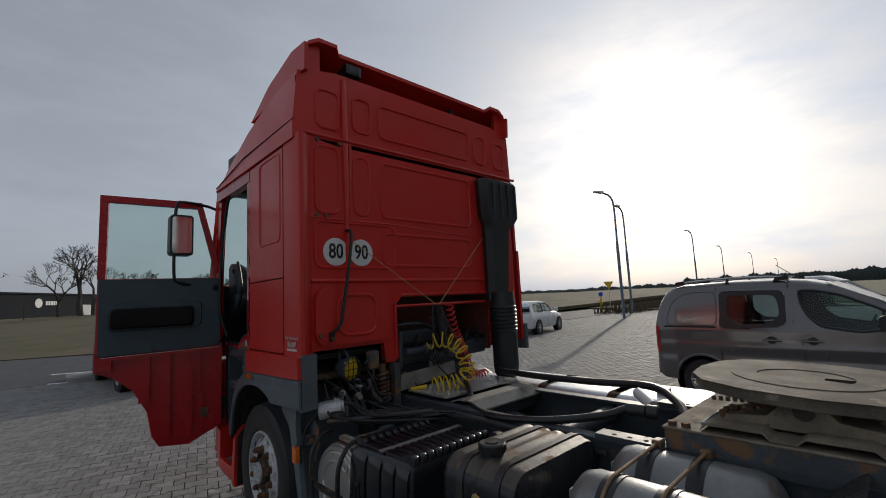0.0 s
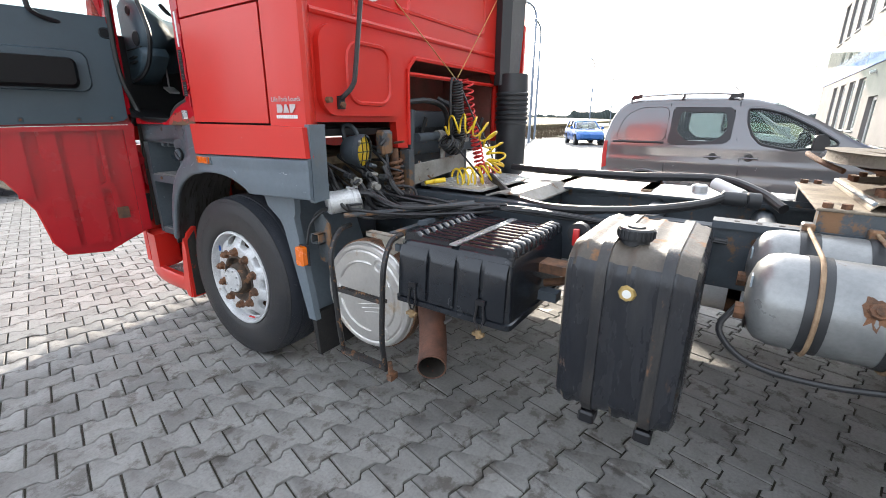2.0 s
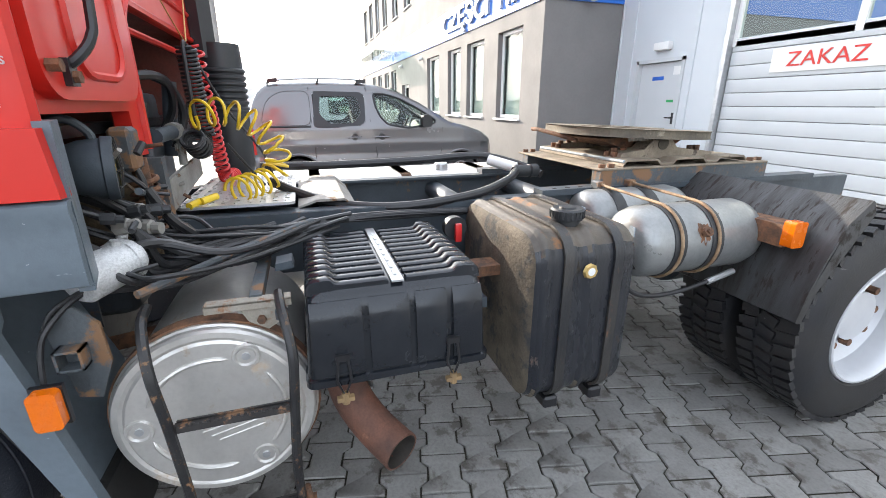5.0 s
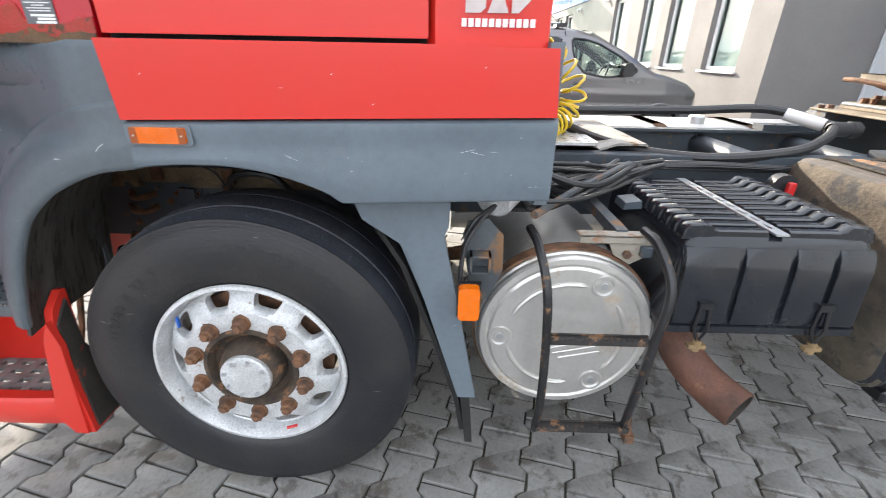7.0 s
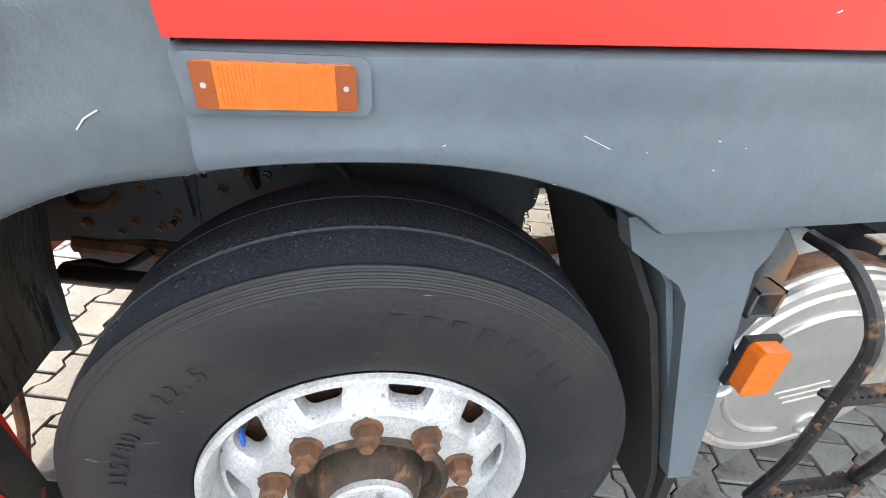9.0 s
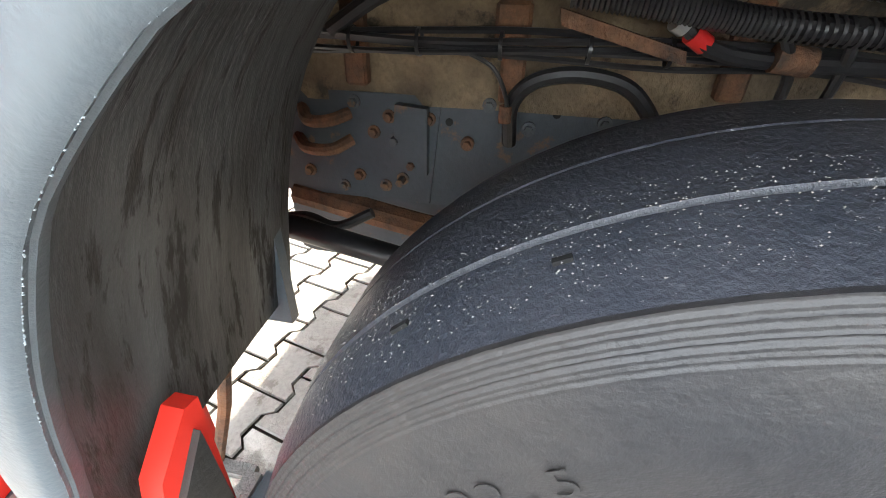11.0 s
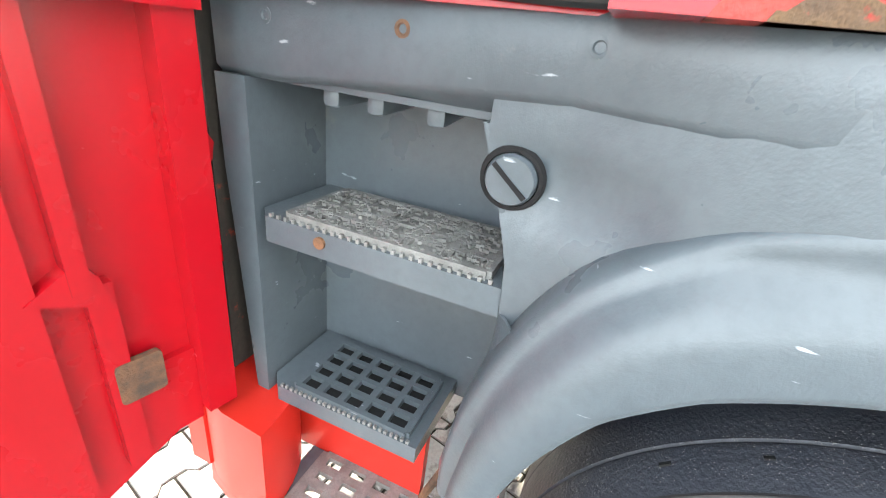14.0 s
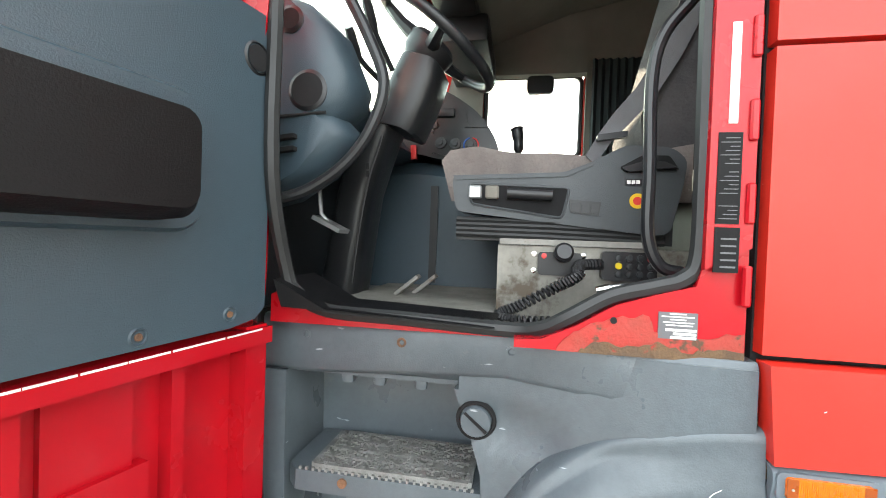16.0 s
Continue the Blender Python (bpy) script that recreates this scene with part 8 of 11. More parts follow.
    prism(bm, [(1.13, 1.46), (1.20, 1.46), (1.20, 2.86), (1.02, 2.86), (1.10, 2.2), (1.115, 2.0)], "x", -1.20, -1.15)
    span(bm, (-1.22, 0.19, 2.80), (-1.15, 1.12, 2.90))
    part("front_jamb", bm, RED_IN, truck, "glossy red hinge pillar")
    bm = B()
    prism(bm, [(1.08, 1.44), (1.10, 1.50), (0.98, 1.44), (0.62, 1.425)], "x", -1.17, -0.98)
    part("entry_plate", bm, ARM_PAD, truck, "black kick plate at the entry")
    bm = B()
    for i in range(26):
        add_box(bm, (-1.10, 1.06 - i * 0.021, 1.436 - 0.0005 * i), (0.012, 0.012, 0.008))
    tagged(part("kick_plate_teeth", bm, TRIM_DARK, truck), kind="stuff")
    for i in range(1):
        bm = B()
        tube(bm, smooth_path([(-1.05, 1.016, 2.20), (-1.05, 0.942, 2.062), (-1.05, 0.904, 1.955), (-1.05, 0.935, 1.85), (-1.05, 0.996, 1.77), (-1.06, 1.081, 1.708), (-1.08, 1.15, 1.68)], 6), 0.014, 10)
        part("front_grab_bar", bm, TRIM_DARK, truck, "black entry grab bar")
        bm = B()
        tube(bm, smooth_path([(-1.10, 0.20, 2.20), (-1.10, 0.25, 2.10), (-1.10, 0.31, 2.02), (-1.10, 0.33, 1.93), (-1.10, 0.327, 1.75), (-1.10, 0.325, 1.62), (-1.10, 0.30, 1.56), (-1.10, 0.26, 1.548)], 6), 0.0125, 10)
        part("rear_grab_bar", bm, BLACK_GLOSS, truck, "black tubular grab bar")


doorway()


def step_panel():
    """The moulded grey panel with two treads under the door."""
    def band(y):
        return table(y, [(0.47, 1.316), (0.61, 1.319), (0.83, 1.303), (1.03, 1.283)])

    def edge(z):
        return table(z, [(0.93, 0.634), (0.98, 0.632), (1.10, 0.642), (1.19, 0.672), (1.27, 0.706)])
    # top band
    bm = B()
    ys = [0.175, 0.25, 0.32, 0.40, 0.5, 0.6, 0.75, 0.9, 1.05, 1.14, 1.172]
    loft(bm, [[(panel_x(y) + 0.06, y, 1.408), (panel_x(y) + 0.004, y, 1.408), (panel_x(y) - 0.002, y, 1.399), (panel_x(y), y, band(y) + 0.004), (panel_x(y) + (0.012 if y > 0.45 else 0.003), y, band(y) - 0.008), (panel_x(y) + 0.06, y, min(band(y) - 0.012, 1.27))] for y in ys])
    pn = part("step_panel", bm, STEP_GREY, truck, "moulded grey step panel with scuffs", 50)
    # rear field between the band and the flare
    bm = B()
    rows_ = []
    for i in range(27):
        y = 0.175 + 0.02 * i
        y = min(y, 0.704)
        z1 = 0.505 + math.sqrt(max(0.0, 0.795 ** 2 - y * y))
        z1 = max(z1 - 0.02, 0.93) if y > 0.60 else z1
        inset = 0.012 * min(1.0, max(0.0, (y - 0.34) / 0.12))
        flush = min(1.0, max(0.0, (0.52 - y) / 0.08))     # the band fades into the field towards the rear
        zt = band(y) + 0.005 + (1.39 - band(y)) * flush
        row = []
        for k_ in range(13):
            z = zt + (z1 - zt) * k_ / 12
            q = ((y - 0.585) / 0.125) ** 2 + ((z - 1.207) / 0.056) ** 2
            yy = min(y, edge(z))
            row.append((panel_x(yy) + 0.001 - 0.005 * flush + inset + 0.020 * max(0.0, 1 - q) ** 0.7, yy, z))
        rows_.append(row)
    sheet(bm, rows_, 0.01, (1, 0, 0))
    part("panel_field", bm, STEP_GREY, pn, "", 60)
    # filler recess and cap
    c = Vector((-1.105, 0.655, 1.212))
    bm = B()
    lathe(bm, [(0.044, 0.004), (0.041, -0.005), (0.036, -0.005), (0.033, 0.012)], c, (1, 0, 0.05), 32)
    part("cap_ring", bm, VOID, pn, "dark ring round the cap")
    bm = B()
    lathe(bm, [(0, -0.014), (0.031, -0.013), (0.034, -0.008), (0.034, 0.01)], c, (1, 0, 0.05), 32)
    cp = part("washer_cap", bm, STEP_GREY, pn, "round slotted cap")
    bm = B()
    add_box(bm, c + Vector((-0.014, 0, 0)), (0.004, 0.06, 0.006), Matrix.Rotation(radians(40), 4, 'X'))
    part("cap_slot", bm, VOID, pn)
    # recess walls
    bm = B()
    prism(bm, [(1.174, 1.275), (1.170, 1.12), (1.135, 0.62), (1.105, 0.62), (1.110, 1.275)], "x", -1.09, -0.86)
    bevel(bm, 0.01, 2)
    part("recess_front_wall", bm, STEP_GREY, pn)
    bm = B()
    span(bm, (-0.885, 0.62, 0.62), (-0.865, 1.12, 1.30))
    part("recess_back", bm, STEP_GREY, pn)
    bm = B()
    rows_ = [[(-1.075, y, 1.274 - 0.0 * y), (-0.99, y, 1.275), (-0.88, y, 1.27)] for y in (0.70, 0.8, 0.9, 1.0, 1.10)]
    sheet(bm, rows_, 0.01, (0, 0, 1))
    part("recess_ceiling", bm, STEP_GREY, pn)
    for y in (0.80, 0.90, 0.98):
        bm = B()
        add_box(bm, (-0.98, y, 1.262), (0.16, 0.03, 0.03), Matrix.Rotation(radians(8), 4, 'Z'))
        bevel(bm, 0.01, 2)
        part("recess_rib", bm, STEP_GREY, pn)
    bm = B()
    wall_line = [(0.704, 1.275), (0.672, 1.19), (0.643, 1.10), (0.634, 0.97), (0.654, 0.82), (0.690, 0.66)]
    loft(bm, [[(x0, y, z) for y, z in wall_line] + [(x0, y - 0.010, z) for y, z in wall_line[::-1]] for x0 in (-1.105, -0.87)])
    part("recess_rear_wall", bm, STEP_GREY, pn)

    bm = B()
    rows_ = []
    for k_ in range(15):
        z = 1.015 - 0.34 * k_ / 14
        yf = 0.600 + 0.070 * min(1.0, max(0.0, (1.01 - z) / 0.26)) ** 0.8
        yw = table(z, [(0.66, 0.690), (0.82, 0.654), (0.97, 0.634)])
        rows_.append([(-1.172, yf - 0.012, z), (-1.150, yf + 0.004, z), (-1.124, (yf + yw) / 2 + 0.004, z), (-1.108, yw + 0.002, z), (-1.098, yw + 0.003, z)])
    sheet(bm, rows_, 0.006, (1, 0, 0))
    part("panel_return", bm, STEP_GREY, pn, "", 60)

    def tread(z, y0, y1, xf, holes, lip):
        bm = B()
        prism(bm, [(xf, y0), (xf - 0.0, y1 - 0.03), (xf + 0.03, y1), (-0.88, y1), (-0.88, y0)], "z", z - lip, z - 0.012)
        bevel(bm, 0.012, 2)
        t = part("step_tread", bm, STEP_GREY, pn, "grey moulded step with a worn metal tread")
        # tread frame with openings
        nx, ny = 4, 5
        bm = B()
        xa, xb, ya, yb = xf + 0.015, -0.92, y0 + 0.03, y1 - 0.07
        for i in range(nx + 1):
            x = xa + (xb - xa) * i / nx
            span(bm, (x - 0.006, ya, z - 0.012), (x + 0.006, yb, z + 0.002))
        for j_ in range(ny + 1):
            y = ya + (yb - ya) * j_ / ny
            span(bm, (xa, y - 0.0075, z - 0.012), (xb, y + 0.0075, z + 0.0015))
        part("tread_grid", bm, TREAD_METAL if not holes else STEP_GREY, t, "worn gritty aluminium grid")
        bm = B()
        if not holes:
            span(bm, (xa, ya, z - 0.0115), (xb, yb, z - 0.004))
            rnd = random.Random(4)
            for i in range(420):
                x, y = rnd.uniform(xa, xb), rnd.uniform(ya, yb)
                add_box(bm, (x, y, z + 0.001), (0.006, 0.006, 0.006), Matrix.Rotation(rnd.random() * 3, 4, 'Z'))
            tagged(part("tread_grit", bm, TREAD_METAL, t), kind="stuff")
        else:
            span(bm, (xa, ya, z - 0.0118), (xb, yb, z - 0.0105))
            part("tread_bottom", bm, VOID, t)
        bm = B()
        for i in range(26):
            y = y0 + 0.02 + (y1 - y0 - 0.06) * i / 25
            add_box(bm, (xf + 0.004, y, z - 0.010), (0.006, 0.006, 0.01))
        tagged(part("tread_teeth", bm, TREAD_METAL, t), kind="stuff")
        return t
    tread(1.065, 0.638, 1.10, -1.105, False, 0.06)
    tread(0.675, 0.74, 1.10, -1.10, True, 0.05)
    bm = B()
    rod(bm, (-1.104, 0.954, 1.035), (-1.110, 0.954, 1.035), 0.011, 12)
    part("step_bolt", bm, RUST, pn, "rusty bolt head")
    bm = B()
    span(bm, (-0.90, 0.82, 0.93), (-0.888, 0.97, 0.955))
    part("pale_scrape", bm, BRASS, pn)
    for y, z in ((1.058, 1.373), (0.824, 1.376), (0.585, 1.380)):
        bm = B()
        x = panel_x(y)
        lathe(bm, [(0.011, 0.002), (0.011, -0.003), (0.007, -0.004), (0.005, -0.001), (0, -0.001)], (x, y, z - 0.008), (1, 0, 0), 16)
        part("panel_screw", bm, RUST if y == 0.824 else STEP_GREY, pn)
    for y, z in ((0.326, 1.372 - 0.035), (0.329, 1.30)):
        bm = B()
        x = panel_x(y)
        lathe(bm, [(0.0032, 0.002), (0.003, -0.002), (0, -0.002)], (x + (0 if z > 1.31 else 0.006), y, z), (1, 0, 0), 12)
        part("rivet", bm, ALU, pn)


step_panel()


def red_step():
    """The bottom step, moulded into the red bumper corner."""
    bm = B()
    plan = [(-1.195, 0.585), (-1.205, 0.75), (-1.205, 0.95), (-1.19, 1.10), (-1.15, 1.25), (-1.05, 1.36)]
    inner = [(x + 0.035, y - 0.005) for x, y in plan]
    ring = plan + inner[::-1]
    loft(bm, [[(x + 0.02, y, 0.27) for x, y in ring], [(x, y, 0.31) for x, y in ring], [(x + 0.004, y, 0.375) for x, y in ring], [(x + 0.012, y, 0.385) for x, y in ring]])
    s = part("bumper_step", bm, RED, truck, "red bumper corner with a step", 40)
    bm = B()
    prism(bm, [(-1.20, 0.255), (-1.205, 0.45), (-1.203, 0.62), (-1.180, 0.705), (-1.135, 0.748), (-1.118, 0.745), (-1.125, 0.54), (-1.09, 0.26)], "y", 0.568, 0.592)
    bevel(bm, 0.01, 2)
    part("step_end", bm, RED, s)
    bm = B()
    prism(bm, [(0.665, 0.33), (0.625, 0.26), (0.585, 0.258), (0.556, 0.60), (0.572, 0.68), (0.60, 0.62), (0.645, 0.40)], "x", -1.209, -1.190)
    bevel(bm, 0.006, 2)
    part("step_cheek", bm, RED, s)
    bm = B()
    prism(bm, [(-1.185, 0.27), (-1.185, 0.66), (-1.135, 0.72), (-1.13, 0.56), (-1.10, 0.50), (-1.08, 0.27)], "y", 0.560, 0.570)
    part("step_end_backing", bm, RUST_DARK, s, "black grimy inner side of the step")
    bm = B()
    span(bm, (-0.985, 0.76, 0.36), (-0.96, 1.36, 0.64))
    part("step_back", bm, RED, s)
    bm = B()
    bow = [(-1.192 + 0.207 * math.sin(radians(a)), 1.03 + 0.115 * (1 - math.cos(radians(a)))) for a in range(0, 91, 9)]
    prism(bm, bow + [(-0.985, 1.36), (-1.05, 1.36), (-1.12, 1.29), (-1.165, 1.21), (-1.185, 1.14)], "z", 0.37, 0.625)
    bevel(bm, 0.012, 2, 50)
    part("step_front", bm, RED, s)
    bm = B()
    for a_, b_ in (((-1.19, 0.60, 0.345), (-1.165, 1.06, 0.362)), ((-1.165, 0.60, 0.345), (-0.98, 0.665, 0.362)), ((-1.165, 1.03, 0.345), (-0.98, 1.07, 0.362))):
        span(bm, a_, b_)
    part("step_floor", bm, STEP_GREY, s)
    xa, xb, ya, yb = -1.16, -0.99, 0.68, 1.02
    bars = [((x - 0.011, ya, 0.356), (x + 0.011, yb, 0.37)) for x in [xa + (xb - xa) * i / 4 for i in range(5)]]
    bars += [((xa, y - 0.014, 0.356), (xb, y + 0.014, 0.3695)) for y in [ya + (yb - ya) * i / 5 for i in range(6)]]
    for a_, b_ in bars:
        bm = B()
        span(bm, a_, b_)
        part("grid_bar", bm, TREAD_METAL, s, "worn gritty tread bar")
    bm = B()
    loft(bm, [[(-1.06, 1.225, z), (-1.16, 1.235 + dy * 0.5, z), (-1.16, 1.29, z), (-1.0, 1.40, z), (0, 1.44, z), (1.0, 1.40, z), (1.165, 1.28, z), (1.17, 1.17, z), (1.06, 1.15, z)] for z, dy in ((0.385, 0), (0.6, 0), (0.75, 0.02), (1.25, 0.04))])
    part("front_bumper", bm, RED, truck, "red front bumper", 30)
    bm = B()
    tube(bm, [(-0.98, 0.65, 0.71), (-0.98, 0.70, 0.52), (-0.985, 0.755, 0.36), (-0.99, 0.76, 0.30)], 0.010, 8)
    part("rusty_stay", bm, RUST, truck)
    # the red wing corner between bumper and door, with a sunk pocket
    bm = B()
    prism(bm, [(-1.162, 1.238), (-1.125, 1.20), (-1.100, 1.160), (-1.106, 1.130), (-1.134, 1.105), (-1.144, 1.06), (-1.144, 0.66), (-1.162, 0.66)], "y", 1.180, 1.203)
    bevel(bm, 0.006, 2)
    part("wing_corner", bm, RED_IN, truck, "red wing corner behind the door")
    bm = B()
    prism(bm, [(-1.150, 1.11), (-1.112, 1.13), (-1.108, 0.93), (-1.150, 0.93)], "y", 1.212, 1.226)
    prism(bm, [(-1.116, 1.13), (-1.108, 1.13), (-1.105, 0.93), (-1.113, 0.93)], "y", 1.182, 1.226)
    part("wing_pocket", bm, RED_IN, truck)
    # strip coloured near-black so the gap below the wing corner reads shaded
    bm = B()
    prism(bm, [(-1.147, 0.905), (-1.108, 0.905), (-1.112, 0.72), (-1.147, 0.68)], "y", 1.184, 1.203)
    bevel(bm, 0.004, 1)
    part("wing_strip", bm, RUST_DARK, truck)


red_step()


def door_leaf():
    """The driver's door, swung open."""
    hx, hy = -1.215, 1.13
    d = Vector((-0.975, 0.22, 0)).normalized()
    n = Vector((d.y * -1, d.x, 0))
    m = Matrix(((d.x, n.x, 0, hx), (d.y, n.y, 0, hy), (0, 0, 1, 0), (0, 0, 0, 1)))
    door = new("driver_door")
    door.parent = truck
    door.matrix_local = m
    tagged(door, "open driver's door, red outside with blue-grey trim inside")

    def dp(name, bm, mat, label="", sharp=35):
        return part(name, bm, mat, door, label, sharp)

    def slab(bm, pts, w0, w1):
        prism(bm, pts, "y", w0, w1)
    # outer skin
    bm = B()
    slab(bm, [(-0.04, 0.64), (0.05, 0.60), (0.21, 0.52), (0.44, 0.54), (0.50, 0.64), (0.54, 0.86), (0.65, 1.06), (0.80, 1.19), (0.93, 1.245), (0.93, 2.06), (-0.05, 2.06), (-0.06, 1.44)], -0.10, -0.07)
    bevel(bm, 0.012, 2)
    dp("outer_skin", bm, RED, "faded red outer skin")
    bm = B()
    slab(bm, [(-0.05, 2.06), (0.0, 2.06), (0.17, 2.74), (0.87, 2.76), (0.87, 2.06), (0.93, 2.06), (0.93, 2.82), (0.13, 2.80), (-0.05, 2.1)], -0.10, -0.04)
    dp("window_frame", bm, RED_IN)
    bm = B()
    slab(bm, [(0.0, 2.06), (0.17, 2.74), (0.87, 2.76), (0.87, 2.06)], -0.075, -0.07)
    dp("door_window", bm, GLASS).visible_shadow = False
    # inner pressing, glossy red, with uprights
    bm = B()
    slab(bm, [(-0.05, 0.66), (0.05, 0.61), (0.21, 0.53), (0.44, 0.55), (0.49, 0.64), (0.53, 0.86), (0.64, 1.06), (0.80, 1.2), (0.92, 1.25), (0.92, 1.40), (-0.06, 1.42)], -0.07, -0.045)
    dp("inner_pressing", bm, RED_IN, "glossy red inner pressing")
    for ua, ub, za, zb, w in ((-0.055, 0.0, 0.66, 1.40, 0.0), (0.125, 0.15, 0.98, 1.37, -0.012), (0.10, 0.135, 0.62, 0.985, -0.02), (0.0, 0.10, 0.63, 0.80, -0.03), (0.185, 0.33, 0.60, 1.20, -0.018), (0.205, 0.33, 1.20, 1.37, -0.03), (0.36, 0.45, 0.60, 1.37, -0.01), (0.52, 0.60, 0.95, 1.37, -0.01), (0.8, 0.92, 1.26, 1.37, 0.0)):
        bm = B()
        v = prism(bm, [(ua, za), (ua, zb), (ub, zb), (ub, za)], "y", -0.046, w)
        bevel(bm, 0.012, 3)
        dp("pressing_rib", bm, RED_IN)
    bm = B()
    slab(bm, [(0.105, 0.945), (0.20, 0.985), (0.135, 1.03), (0.115, 1.0)], -0.046, -0.015)
    bevel(bm, 0.01, 2)
    dp("pressing_pocket", bm, RED_IN)
    bm = B()
    slab(bm, [(-0.06, 1.36), (-0.06, 1.395), (0.92, 1.375), (0.92, 1.345)], -0.04, 0.012)
    bevel(bm, 0.01, 3)
    dp("worn_flange", bm, RED_IN, "red flange worn to the primer")
    bm = B()
    rnd = random.Random(2)
    u = -0.03
    while u < 0.85:
        l = rnd.uniform(0.02, 0.09)
        slab(bm, [(u, 1.390 - 0.02 * u), (u, 1.3935 - 0.02 * u), (u + l, 1.3935 - 0.02 * (u + l)), (u + l, 1.390 - 0.02 * (u + l))], 0.005, 0.0135)
        u += l + rnd.uniform(0.001, 0.006)
    tagged(dp("bare_edge", bm, WHITE), kind="stuff")
    bm = B()
    slab(bm, round_rect(0.055, 0.755, 0.125, 0.835, 0.008), -0.03, -0.018)
    bevel(bm, 0.004, 1)
    pl = dp("catch_plate", bm, RUST, "dark steel catch plate")
    # plastic trim
    bm = B()
    slab(bm, [(-0.035, 1.44), (-0.01, 1.418), (0.05, 1.408), (0.90, 1.385), (0.91, 2.05), (-0.04, 2.05)], -0.045, 0.012)
    bevel(bm, 0.014, 3)
    dp("door_trim", bm, TRIM, "blue-grey plastic door trim")
    bm = B()
    loft(bm, [[(u, -0.01 + 0.0, z) for u, z in round_rect(0.105, 1.585, 0.86, 1.85, 0.06, 5)], [(u, 0.03, z) for u, z in round_rect(0.125, 1.60, 0.85, 1.83, 0.055, 5)]])
    dp("armrest_bed", bm, TRIM, "", 50)
    bm = B()
    loft(bm, [[(u, 0.02, z) for u, z in round_rect(0.185, 1.61, 0.82, 1.79, 0.035, 5)], [(u, 0.09, z) for u, z in round_rect(0.185, 1.615, 0.82, 1.785, 0.035, 5)], [(u, 0.115, z) for u, z in round_rect(0.20, 1.63, 0.80, 1.78, 0.03, 5)]])
    bevel(bm, 0.008, 2, 50)
    dp("armrest", bm, ARM_PAD, "black padded armrest", 50)
    bm = B()
    lathe(bm, [(0.034, 0.0), (0.03, 0.004), (0.022, -0.012), (0.0, -0.016)], (0.0, 0.012, 1.955), (0, 1, 0), 24)
    cup = dp("handle_cup", bm, TRIM_DARK)
    bm = B()
    lathe(bm, [(0.026, 0.0), (0, 0.0)], (0.0, 0.0145, 1.955), (0, 1, 0), 20)
    part("cup_hole", bm, VOID, cup)
    for u, z in ((0.225, 1.412), (0.053, 1.424), (0.5, 1.41)):
        bm = B()
        lathe(bm, [(0.016, 0.0), (0.013, 0.003), (0.008, -0.004), (0.0, -0.002)], (u, 0.012, z + 0.012), (0, 1, 0), 20)
        dp("trim_screw", bm, TRIM)
        bm = B()
        lathe(bm, [(0.007, -0.002), (0.006, 0.003), (0, 0.003)], (u, 0.012, z + 0.012), (0, 1, 0), 12)
        dp("screw_head", bm, RUST)
    bm = B()
    span(bm, (-0.06, -0.02, 1.72), (-0.045, -0.015, 1.80))
    dp("hinge_sticker", bm, WHITE)


door_leaf()


